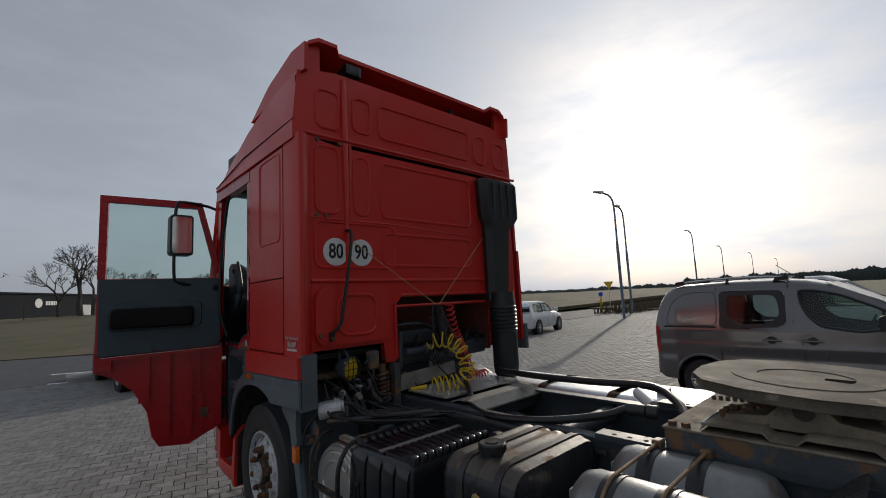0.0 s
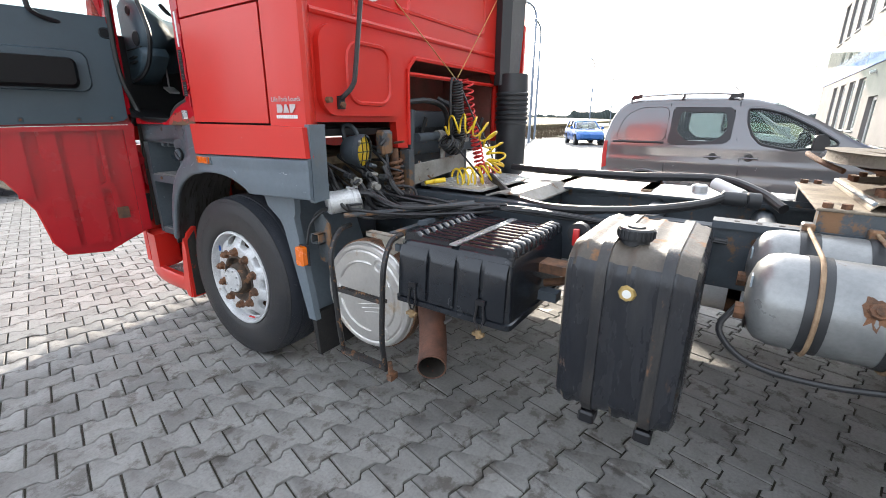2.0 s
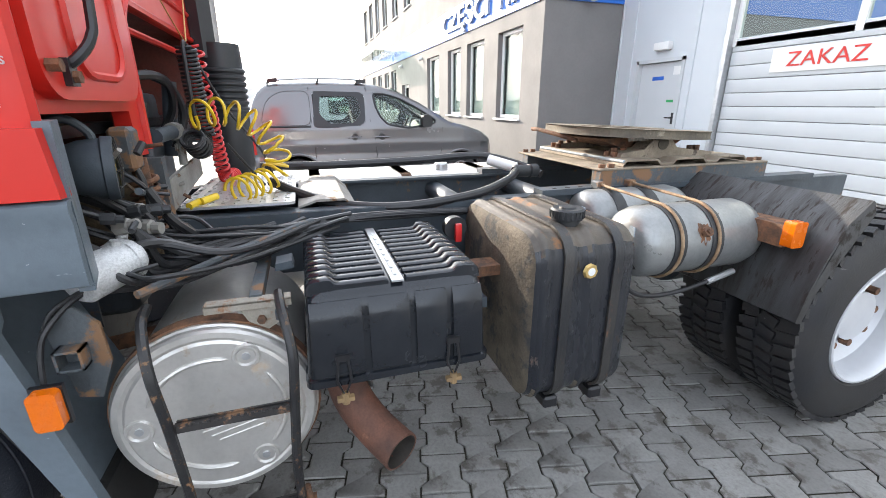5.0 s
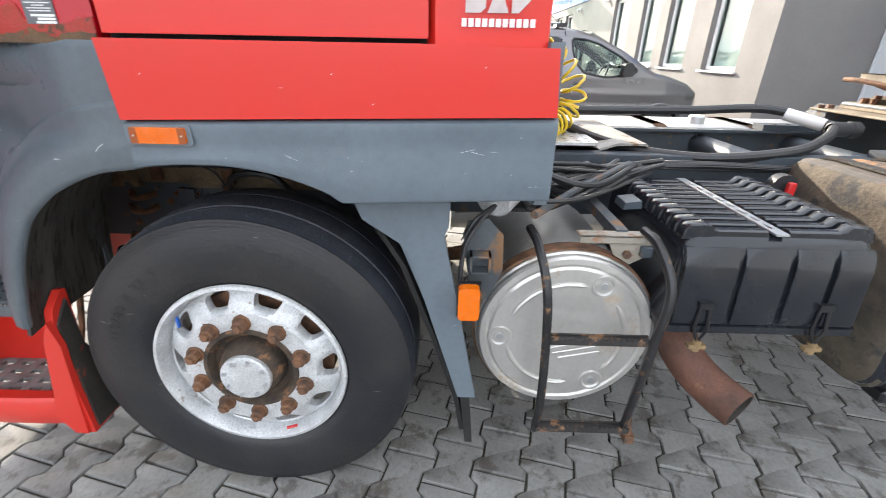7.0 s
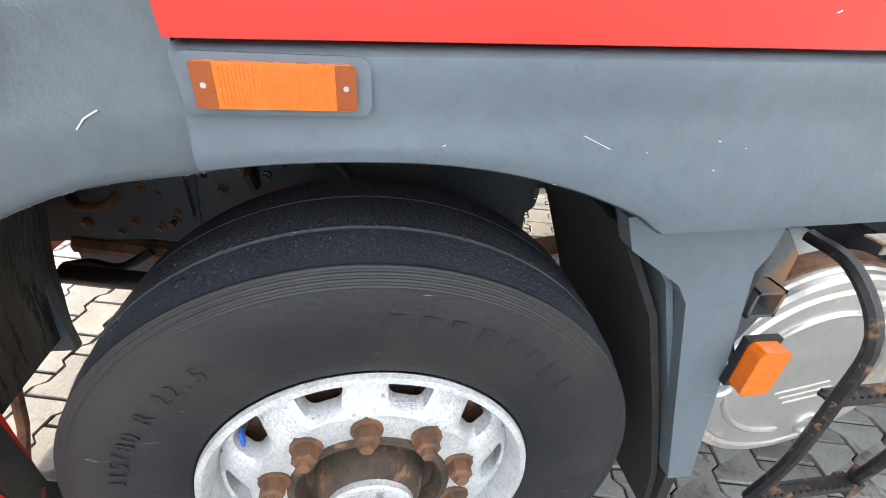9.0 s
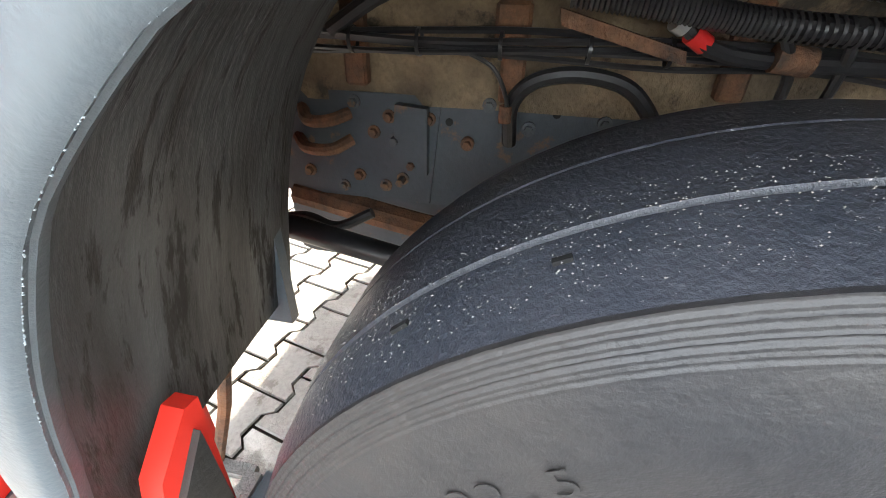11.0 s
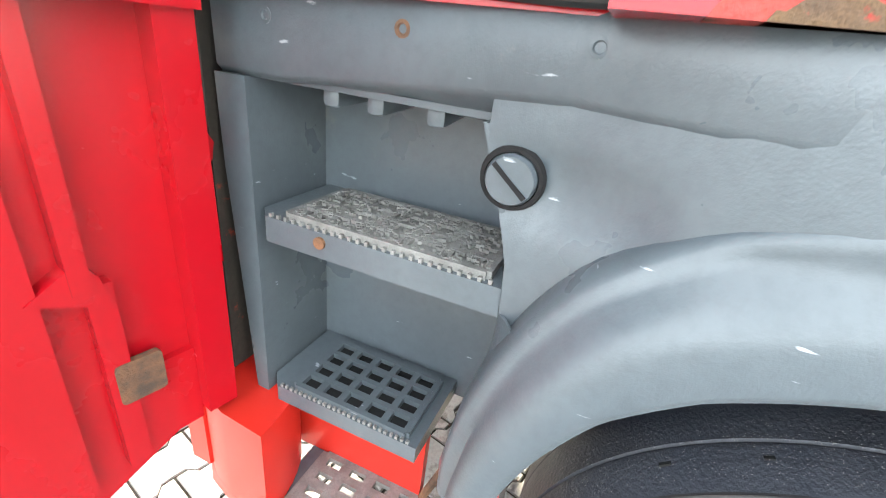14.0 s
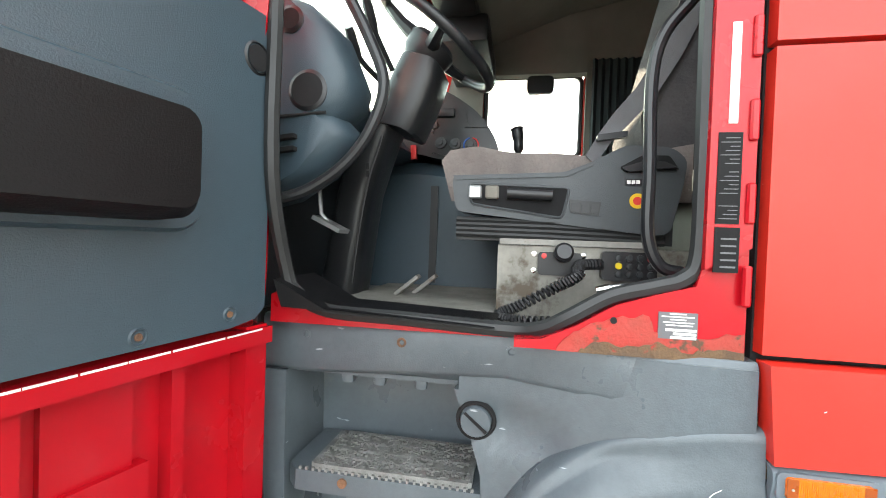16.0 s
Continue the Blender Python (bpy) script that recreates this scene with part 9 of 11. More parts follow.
def interior():
    # linings
    for a_, b_ in (((1.13, -0.62, 1.4), (1.16, 1.25, 2.19)), ((1.08, -0.62, 2.19), (1.128, 0.18, 3.3)), ((1.05, 0.18, 2.77), (1.128, 1.1, 3.3)), ((1.13, 0.89, 2.19), (1.16, 1.25, 2.81))):
        bm = B()
        span(bm, a_, b_)
        part("right_lining", bm, HEADLINER, truck, "beige side lining")
    bm = B()
    span(bm, (-1.12, RW + 0.06, 1.83), (1.08, RW + 0.09, 3.2))
    span(bm, (-1.12, -0.16, 1.40), (1.08, -0.13, 1.83))
    part("rear_lining", bm, HEADLINER, truck, "beige rear lining")
    bm = B()
    rows_ = [[(x, y, z) for x in (-1.12, 1.06)] for y, z in ((RW + 0.1, 3.32), (-0.2, 3.28), (0.3, 3.17), (0.82, 2.98), (1.05, 2.9))]
    sheet(bm, rows_, 0.02, (0, 0, 1))
    part("headliner", bm, HEADLINER, truck, "beige headliner")
    bm = B()
    span(bm, (-1.15, -0.62, 2.82), (-1.13, 1.0, 3.22))
    part("left_upper_lining", bm, HEADLINER, truck, "beige upper side lining")
    bm = B()
    span(bm, (-1.15, -0.62, 1.40), (-1.13, 0.19, 2.82))
    part("left_rear_lining", bm, HEADLINER, truck, "beige side lining behind the door")
    bm = B()
    span(bm, (-1.15, 1.275, 1.38), (1.16, 1.298, 1.97))
    part("toe_board", bm, TRIM_DARK, truck, "black toe board")
    bm = B()
    span(bm, (-1.148, 1.15, 1.40), (-1.135, 1.28, 1.90))
    part("kick_side", bm, TRIM_DARK, truck, "black side lining by the pedals")
    bm = B()
    span(bm, (-1.14, 0.86, 2.86), (1.15, 1.10, 2.95))
    span(bm, (0.4, 0.80, 2.72), (1.15, 1.1, 2.88))
    bevel(bm, 0.03, 2)
    part("overhead_shelf", bm, TRIM_DARK, truck, "dark overhead shelf")
    bm = B()
    span(bm, (-1.05, -0.62, 1.36), (1.12, 1.32, 1.395))
    part("cab_floor", bm, TRIM_DARK, truck)
    bm = B()
    rows_ = [[(x, y, 1.402 + 0.006 * noise.noise(Vector((x * 9, y * 9, 0)))) for x in [-1.02 + 0.06 * i for i in range(14)]] for y in [0.64 + 0.06 * j for j in range(9)]]
    sheet(bm, rows_, 0.006, (0, 0, 1))
    part("floor_mat", bm, CARPET, truck, "crumpled dusty grey floor mat")
    bm = B()
    loft(bm, [[(-0.27, y, 1.39), (-0.25, y, zt - 0.06), (-0.19, y, zt), (0.5, y, zt), (0.55, y, 1.39)] for y, zt in ((0.30, 1.80), (0.62, 1.80), (0.70, 1.90), (1.0, 1.93), (1.30, 1.93))])
    bevel(bm, 0.03, 3)
    part("engine_tunnel", bm, TRIM, truck, "blue-grey engine tunnel cover", 40)
    bm = B()
    span(bm, (-0.275, 0.92, 1.42), (-0.262, 0.95, 1.82))
    part("tunnel_seam", bm, TRIM_DARK, truck)
    # dashboard
    bm = B()
    prof = [(1.30, 1.66), (1.16, 1.69), (1.06, 1.755), (0.985, 1.838), (0.990, 1.862), (1.022, 1.892), (0.985, 1.935), (0.978, 2.0), (1.02, 2.10), (1.09, 2.17), (1.16, 2.20), (1.30, 2.16)]
    loft(bm, [[(x, min(1.30, y + dy + push * min(1.0, max(0.0, (1.96 - z) / 0.10))), z - low * max(0.0, z - 1.9) / 0.3) for y, z in prof]
              for x, dy, low, push in ((-1.05, 0.06, 0.0, 0.0), (-1.02, 0.02, 0.0, 0.0), (-0.97, 0.0, 0.01, 0.0), (-0.90, 0.01, 0.05, 0.01), (-0.84, 0.05, 0.08, 0.16), (-0.45, 0.08, 0.14, 0.2), (-0.3, 0.06, 0.14, 0.2), (0.3, 0.08, 0.12, 0.2), (1.1, 0.1, 0.12, 0.2))])
    db = part("dashboard", bm, TRIM, truck, "blue-grey dashboard", 40)
    bm = B()
    tube(bm, [(-1.045, 1.03 + 0.02, 1.895), (-1.055, 1.15, 1.885), (-1.055, 1.25, 1.88)], 0.004, 6)
    part("dash_seam", bm, VOID, db)
    for y, z, r_ in ((1.095, 1.947, 0.046), (1.145, 2.12, 0.03)):
        bm = B()
        lathe(bm, [(r_, 0.01), (r_ + 0.004, -0.008), (r_ - 0.006, -0.012), (r_ - 0.01, 0.0)], (-1.045, y, z), (1, 0, 0), 28)
        part("vent_ring", bm, TRIM_DARK, db, "round black air vent")
        bm = B()
        lathe(bm, [(r_ - 0.005, -0.002), (0, -0.002)], (-1.055, y, z), (1, 0, 0), 24)
        if r_ < 0.03:
            for i in range(5):
                span(bm, (-1.062, y - 0.02, z - 0.018 + i * 0.009), (-1.056, y + 0.02, z - 0.015 + i * 0.009))
        part("vent_core", bm, VOID, db)
    bm = B()
    for k_ in range(2):
        prism(bm, [(1.20, 1.79 + 0.03 * k_), (1.12, 1.80 + 0.03 * k_), (1.12, 1.81 + 0.03 * k_), (1.20, 1.80 + 0.03 * k_)], "x", -1.07, -1.05)
    part("dash_slot", bm, VOID, db)
    # instrument pod facing the driver
    bm = B()
    outline = rounded([(1.18, 2.22), (0.97, 2.235), (0.87, 2.195), (0.765, 2.12), (0.70, 2.03), (0.672, 1.955), (0.70, 1.925), (0.90, 1.925), (1.02, 1.955), (1.18, 1.95)], 0.05)
    prism(bm, outline, "x", -0.27, 0.32)
    bevel(bm, 0.018, 3)
    pod = part("centre_console", bm, TRIM_DARK, truck, "dark curved centre console with switches", 40)
    bm = B()
    prism(bm, rounded([(0.955, 2.035), (0.76, 2.035), (0.705, 1.985), (0.72, 1.945), (0.93, 1.945)], 0.03), "x", -0.276, -0.262)
    bevel(bm, 0.003, 1)
    part("control_panel", bm, BLACK, pod)
    for y, z, mt in ((0.915, 1.995, None), (0.855, 1.99, None), (0.79, 1.985, True)):
        bm = B()
        lathe(bm, [(0.024, 0.0), (0.022, -0.010), (0.012, -0.012), (0.011, -0.022), (0, -0.022)], (-0.276, y, z), (1, 0, 0), 20)
        part("dial", bm, DARK_PLASTIC, pod, "round dial")
        if mt:
            for half, col in ((0, RED_COIL), (1, BLUE_SIGN)):
                bm = B()
                tube(bm, [(-0.278, y + 0.030 * math.cos(radians(a)), z + 0.030 * math.sin(radians(a))) for a in range(100 + 180 * half, 261 + 180 * half, 16)], 0.003, 6)
                part("dial_scale", bm, col, pod, "blue and red heater scale")
    for i in range(4):
        bm = B()
        prism(bm, [(0.835 - 0.026 * i, 2.125 - 0.010 * i), (0.818 - 0.026 * i, 2.118 - 0.010 * i), (0.800 - 0.026 * i, 2.058), (0.818 - 0.026 * i, 2.058)], "x", -0.278, -0.265)
        bevel(bm, 0.003, 1)
        part("switch", bm, BLACK, pod)
    for y in (0.985, 0.945):
        bm = B()
        span(bm, (-0.278, y - 0.014, 2.055), (-0.266, y + 0.014, 2.082))
        bevel(bm, 0.003, 1)
        part("switch", bm, BLACK, pod)
    bm = B()
    span(bm, (-0.29, 0.86, 2.10), (-0.262, 0.95, 2.135))
    bevel(bm, 0.010, 2)
    part("ashtray_lip", bm, TRIM_DARK, pod)
    bm = B()
    prism(bm, [(1.040, 1.985), (1.018, 1.985), (1.012, 1.93), (1.036, 1.925)], "x", -0.29, -0.275)
    part("red_tag", bm, RED_COIL, pod, "small red tag on the key")
    # steering column and wheel
    def ring_at(x, y, z, hx, hy, tilt):
        ang = [2 * math.pi * k_ / 28 for k_ in range(28)]
        return [(x + hx * math.cos(a) * (abs(math.cos(a)) + 0.05) ** -0.45, y + hy * math.sin(a) * (abs(math.sin(a)) + 0.05) ** -0.45, z + tilt * math.sin(a)) for a in ang]
    bm = B()
    loft(bm, [ring_at(-0.60, (y0 + y1) / 2, z, 0.10, (y1 - y0) / 2, 0.0) for y0, y1, z in ((1.105, 1.26, 1.40), (1.098, 1.24, 1.45), (1.083, 1.215, 1.58), (1.062, 1.19, 1.74), (1.025, 1.16, 1.86), (1.002, 1.14, 1.93), (0.985, 1.12, 1.97))])
    sc_ = part("steering_column", bm, TRIM_DARK, truck, "black steering column shroud", 40)
    bm = B()
    loft(bm, [ring_at(-0.61, y, z, 0.105, h_, 0.036 * h_ / 0.08) for y, z, h_ in ((0.995, 1.955, 0.070), (0.990, 1.962, 0.078), (0.955, 2.045, 0.080), (0.925, 2.12, 0.077), (0.908, 2.165, 0.072), (0.905, 2.172, 0.064))])
    part("column_top", bm, TRIM_DARK, sc_, "", 40)
    bm = B()
    tube(bm, smooth_path([(-0.71, 1.105, 1.45), (-0.712, 1.085, 1.62), (-0.71, 1.058, 1.78), (-0.705, 1.02, 1.92)], 5), 0.004, 6)
    part("shroud_seam", bm, SEAL, sc_)
    bm = B()
    for z in (1.80, 1.825):
        add_box(bm, (-0.703, 1.068, z), (0.004, 0.008, 0.018))
    part("shroud_slot", bm, VOID, sc_)
    ctr, nv = Vector((-0.61, 0.875, 2.255)), Vector((0, -0.61, 0.79))
    _, u_, w_ = basis(nv)
    bm = B()
    tube(bm, [ctr + 0.225 * (math.cos(a) * u_ + math.sin(a) * w_) for a in [2 * math.pi * i / 48 for i in range(48)]], 0.017, 12, closed=True)
    sw = part("steering_wheel", bm, TRIM_DARK, truck, "black steering wheel", 50)
    for a in (20, 160, 270):
        bm = B()
        e = math.cos(radians(a)) * u_ + math.sin(radians(a)) * w_
        tube(bm, [ctr - nv * 0.03 + e * 0.05, ctr - nv * 0.02 + e * 0.14, ctr + e * 0.22], [0.03, 0.02, 0.014], 8)
        part("spoke", bm, TRIM_DARK, sw)
    bm = B()
    lathe(bm, [(0, 0.02), (0.07, 0.016), (0.085, 0.0), (0.08, -0.05), (0.06, -0.08)], ctr - nv * 0.02, nv, 28)
    part("horn_pad", bm, TRIM_DARK, sw)
    bm = B()
    tube(bm, smooth_path([(-0.72, 0.99, 2.12), (-0.80, 1.02, 2.2), (-0.86, 1.03, 2.27)], 4), [0.009] * 5 + [0.015] * 3 + [0.012], 8)
    tube(bm, smooth_path([(-0.72, 1.02, 2.08), (-0.82, 1.06, 2.12), (-0.88, 1.07, 2.18)], 4), [0.009] * 5 + [0.015] * 3 + [0.012], 8)
    part("stalk", bm, TRIM_DARK, sc_)
    bm = B()
    tube(bm, [(-0.86, 1.16, 1.80), (-0.87, 1.14, 1.66), (-0.86, 1.12, 1.635)], 0.006, 6)
    add_box(bm, (-0.87, 1.11, 1.63), (0.07, 0.09, 0.012), Matrix.Rotation(radians(25), 4, 'X'))
    part("pedal", bm, GALV, truck, "worn steel pedal")
    bm = B()
    for dy in (0, 0.05):
        add_box(bm, (-0.60 + dy, 0.95 - dy, 1.44), (0.05, 0.10, 0.012), Matrix.Rotation(radians(-40), 4, 'X'))
    part("brake_pedal", bm, DIRTY_STEEL, truck, "worn brake pedal")
    # seat
    seat = new("driver_seat")
    seat.parent = truck
    tagged(seat, "driver's seat with taupe velour cover and dark side shield")
    bm = B()
    prism(bm, rounded([(0.765, 1.772), (0.471, 1.782), (0.411, 1.806), (0.323, 1.852), (0.215, 1.846), (0.178, 1.816), (0.184, 1.76), (0.211, 1.632), (0.245, 1.625), (0.474, 1.648), (0.752, 1.676)], 0.02, 3), "x", -0.868, -0.79)
    bevel(bm, 0.012, 3, 50)
    part("side_shield", bm, SHIELD, seat, "slate plastic seat shield")
    bm = B()
    prism(bm, [(0.762, 1.772), (0.471, 1.782), (0.411, 1.806), (0.400, 1.800), (0.466, 1.771), (0.755, 1.760)], "x", -0.8715, -0.86)
    bevel(bm, 0.002, 1)
    part("shield_ledge", bm, SHIELD, seat)
    bm = B()
    prism(bm, rounded([(0.715, 1.750), (0.458, 1.741), (0.474, 1.664), (0.711, 1.698)], 0.012, 3), "x", -0.8705, -0.86)
    part("control_slot", bm, VOID, seat)
    bm = B()
    tube(bm, [(-0.870, y, z) for y, z in rounded([(0.716, 1.751), (0.457, 1.742), (0.473, 1.663), (0.712, 1.697)], 0.014, 3)], 0.0035, 6, closed=True)
    part("slot_rim", bm, SHIELD, seat)
    for y, mt in ((0.70, GALV), (0.655, HEADLINER)):
        bm = B()
        span(bm, (-0.882, y - 0.018, 1.71), (-0.868, y + 0.018, 1.745))
        bevel(bm, 0.004, 1)
        part("seat_switch", bm, mt, seat)
    bm = B()
    rod(bm, (-0.88, 0.615, 1.725), (-0.88, 0.50, 1.72), 0.014, 12)
    part("seat_lever", bm, BLACK, seat, "black seat lever")
    bm = B()
    prism(bm, [(0.457, 1.712), (0.378, 1.706), (0.383, 1.671), (0.453, 1.679)], "x", -0.8725, -0.866)
    bevel(bm, 0.002, 1)
    part("rocker_frame", bm, BLACK, seat)
    for k_ in range(3):
        bm = B()
        prism(bm, [(0.451 - 0.024 * k_, 1.706 - 0.002 * k_), (0.431 - 0.024 * k_, 1.704 - 0.002 * k_), (0.432 - 0.023 * k_, 1.680 - 0.002 * k_), (0.449 - 0.023 * k_, 1.682 - 0.002 * k_)], "x", -0.8755, -0.870)
        bevel(bm, 0.002, 1)
        part("rocker_switch", bm, DARK_PLASTIC, seat)
    bm = B()
    prism(bm, rounded([(0.338, 1.795), (0.285, 1.825), (0.221, 1.825), (0.196, 1.788), (0.32, 1.780)], 0.008, 3), "x", -0.8705, -0.864)
    part("recliner_slot", bm, VOID, seat)
    bm = B()
    prism(bm, rounded([(0.334, 1.793), (0.287, 1.808), (0.235, 1.808), (0.203, 1.793), (0.32, 1.783)], 0.006, 3), "x", -0.884, -0.868)
    bevel(bm, 0.004, 2)
    part("recliner_handle", bm, BLACK, seat, "black recliner handle")
    bm = B()
    span(bm, (-0.8715, 0.276, 1.750), (-0.866, 0.322, 1.766))
    part("badge_plate", bm, BLACK, seat, "small black badge")
    for k_ in range(3):
        bm = B()
        span(bm, (-0.8726, 0.310 - 0.011 * k_, 1.7535), (-0.8712, 0.3185 - 0.011 * k_, 1.7625))
        part("seat_badge", bm, WHITE, seat)
    bm = B()
    lathe(bm, [(0.0, -0.002), (0.019, -0.002)], (-0.8695, 0.292, 1.711), (1, 0, 0), 24)
    st = part("round_sticker", bm, YELLOW_SIGN, seat, "round yellow sticker")
    bm = B()
    lathe(bm, [(0.0, -0.003), (0.0105, -0.003)], (-0.8695, 0.292, 1.711), (1, 0, 0), 24)
    part("sticker_dot", bm, RED_LETTER, seat)
    bm = B()
    prism(bm, [(0.79, 1.79), (0.80, 1.822), (0.78, 1.845), (0.70, 1.852), (0.55, 1.835), (0.35, 1.83), (0.15, 1.86), (0.15, 1.72), (0.77, 1.72)], "x", -0.80, -0.36)
    bmesh.ops.subdivide_edges(bm, edges=bm.edges[:], cuts=3, use_grid_fill=True)
    bevel(bm, 0.03, 3)
    for v in bm.verts:
        v.co += Vector((0, 0, 0.010 * noise.noise(v.co * 9)))
    part("seat_cushion", bm, FABRIC, seat, "taupe velour seat cushion", 60)
    bm = B()
    loft(bm, [[(-0.80, y0, z), (-0.78, y1, z), (-0.59, y1 - 0.03, z), (-0.40, y1, z), (-0.38, y0, z)] for y0, y1, z in ((0.06, 0.26, 1.84), (0.04, 0.27, 1.95), (0.02, 0.21, 2.15), (0.0, 0.16, 2.35), (-0.03, 0.10, 2.6), (-0.06, 0.03, 2.66))])
    bevel(bm, 0.03, 3)
    part("seat_back", bm, FABRIC_DARK, seat, "charcoal velour seat back", 60)
    bm = B()
    span(bm, (-0.85, 0.2, 1.60), (-0.40, 0.75, 1.655))
    bl = part("seat_bellows", bm, SEAL, seat, "black rubber bellows")
    for i in range(4):
        bm = B()
        tube(bm, [(-0.85, 0.75, 1.655 - 0.013 * i), (-0.86, 0.5, 1.652 - 0.013 * i), (-0.85, 0.22, 1.645 - 0.013 * i)], 0.009, 6)
        part("bellows_fold", bm, SEAL, seat)
    bm = B()
    span(bm, (-0.875, 0.25, 1.592), (-0.84, 0.63, 1.607))
    part("seat_rail", bm, DIRTY_STEEL, seat, "bare steel seat rail")
    bm = B()
    span(bm, (-0.86, 0.15, 1.395), (-0.42, 0.635, 1.59))
    part("seat_box", bm, BOX_STEEL, seat, "dull steel seat box")
    bm = B()
    rows_ = [[(-0.80 + 0.01 * math.sin(9 * z), y + w * q, z + 0.012 * q) for q in (-1, -0.5, 0, 0.5, 1)] for y, z, w in ((0.400, 1.825, 0.013), (0.365, 1.885, 0.016), (0.325, 1.935, 0.022), (0.27, 2.0, 0.024), (0.20, 2.12, 0.024), (0.12, 2.30, 0.024), (0.06, 2.45, 0.024))]
    sheet(bm, rows_, 0.003, (-1, 0, 0))
    part("seat_belt", bm, BELT, seat, "grey webbing seat belt", 60)
    bm = B()
    prism(bm, rounded([(0.388, 1.872), (0.388, 1.888), (0.312, 1.898), (0.312, 1.882)], 0.004, 3), "x", -0.83, -0.81)
    bevel(bm, 0.003, 1)
    part("belt_guide", bm, BLACK, seat, "black belt guide")
    bm = B()
    prism(bm, round_rect(0.42, 1.515, 0.53, 1.575, 0.01), "x", -0.878, -0.86)
    bevel(bm, 0.004, 1)
    vb = part("levelling_valve", bm, BLACK, seat, "black control block")
    bm = B()
    lathe(bm, [(0.012, 0), (0.012, 0.015), (0.024, 0.02), (0.024, 0.038), (0.018, 0.044), (0, 0.044)], (-0.878, 0.468, 1.568), (-1, 0, 0.25), 20)
    part("knob", bm, BLACK, seat, "black round knob")
    bm = B()
    lathe(bm, [(0, -0.006), (0.007, -0.005)], (-0.876, 0.515, 1.565), (1, 0, 0), 12)
    part("red_button", bm, RED_COIL, seat)
    for y, z in ((0.54, 1.568), (0.54, 1.525), (0.415, 1.568), (0.415, 1.52)):
        bm = B()
        lathe(bm, [(0, -0.005), (0.007, -0.004), (0.008, 0)], (-0.862, y, z), (1, 0, 0), 12)
        part("screw", bm, CHROME, seat)
    bm = B()
    prism(bm, round_rect(0.245, 1.51, 0.375, 1.582, 0.01), "x", -0.895, -0.87)
    bevel(bm, 0.005, 2)
    rc = part("remote_unit", bm, BLACK, seat, "black remote handset with buttons")
    for i in range(4):
        for j_ in range(3):
            bm = B()
            lathe(bm, [(0.009, 0), (0.008, -0.005), (0, -0.006)], (-0.895, 0.335 - 0.025 * i, 1.527 + 0.02 * j_), (1, 0, 0), 14)
            part("button", bm, DARK_PLASTIC if (i, j_) not in ((3, 2), (0, 1)) else RED_COIL if i == 3 else YELLOW, seat)
    bm = B()
    tube(bm, coil([(-0.90, 0.375, 1.55), (-0.92, 0.43, 1.545), (-0.95, 0.44, 1.52), (-0.95, 0.49, 1.49), (-0.96, 0.57, 1.445), (-0.97, 0.62, 1.42), (-0.98, 0.58, 1.41), (-0.98, 0.48, 1.415), (-0.96, 0.40, 1.43)], 0.011, 60, 9), 0.0042, 5)
    part("coiled_cord", bm, HOSE, seat, "black coiled cord")
    bm = B()
    tube(bm, [(-0.98, 0.37, 1.50), (-0.98, 0.26, 1.52)], 0.006, 8)
    rod(bm, (-0.98, 0.37, 1.50), (-0.98, 0.40, 1.492), 0.010, 10)
    part("steel_lever", bm, CHROME, seat)
    bm = B()
    tube(bm, smooth_path([(-0.12, 0.585, 1.80), (-0.12, 0.60, 1.92), (-0.12, 0.602, 2.0), (-0.12, 0.606, 2.05), (-0.12, 0.612, 2.085), (-0.12, 0.615, 2.10)], 4), [0.010] * 8 + [0.022] * 4 + [0.026] * 5 + [0.030, 0.026, 0.018, 0.006], 12)
    part("gear_lever", bm, TRIM_DARK, truck, "dark gear lever")
    # curtain by the far window
    bm = B()
    rows_ = [[(1.06 + 0.015 * math.sin(y * 130), y, z) for y in [-0.25 + 0.012 * i for i in range(34)]] for z in (1.95, 2.4, 2.86)]
    sheet(bm, rows_, 0.006, (-1, 0, 0))
    part("curtain", bm, CURTAIN, truck, "dark pleated curtain")
    bm = B()
    span(bm, (-1.1, RW + 0.1, 1.80), (1.16, -0.02, 1.93))
    bevel(bm, 0.03, 2)
    part("bunk", bm, FABRIC_DARK, truck, "dark bunk behind the seats")
    bm = B()
    prism(bm, round_rect(0.40, 2.62, 0.58, 2.74, 0.03), "x", 1.0, 1.03)
    bevel(bm, 0.01, 2)
    part("inner_mirror", bm, TRIM_DARK, truck)


interior()


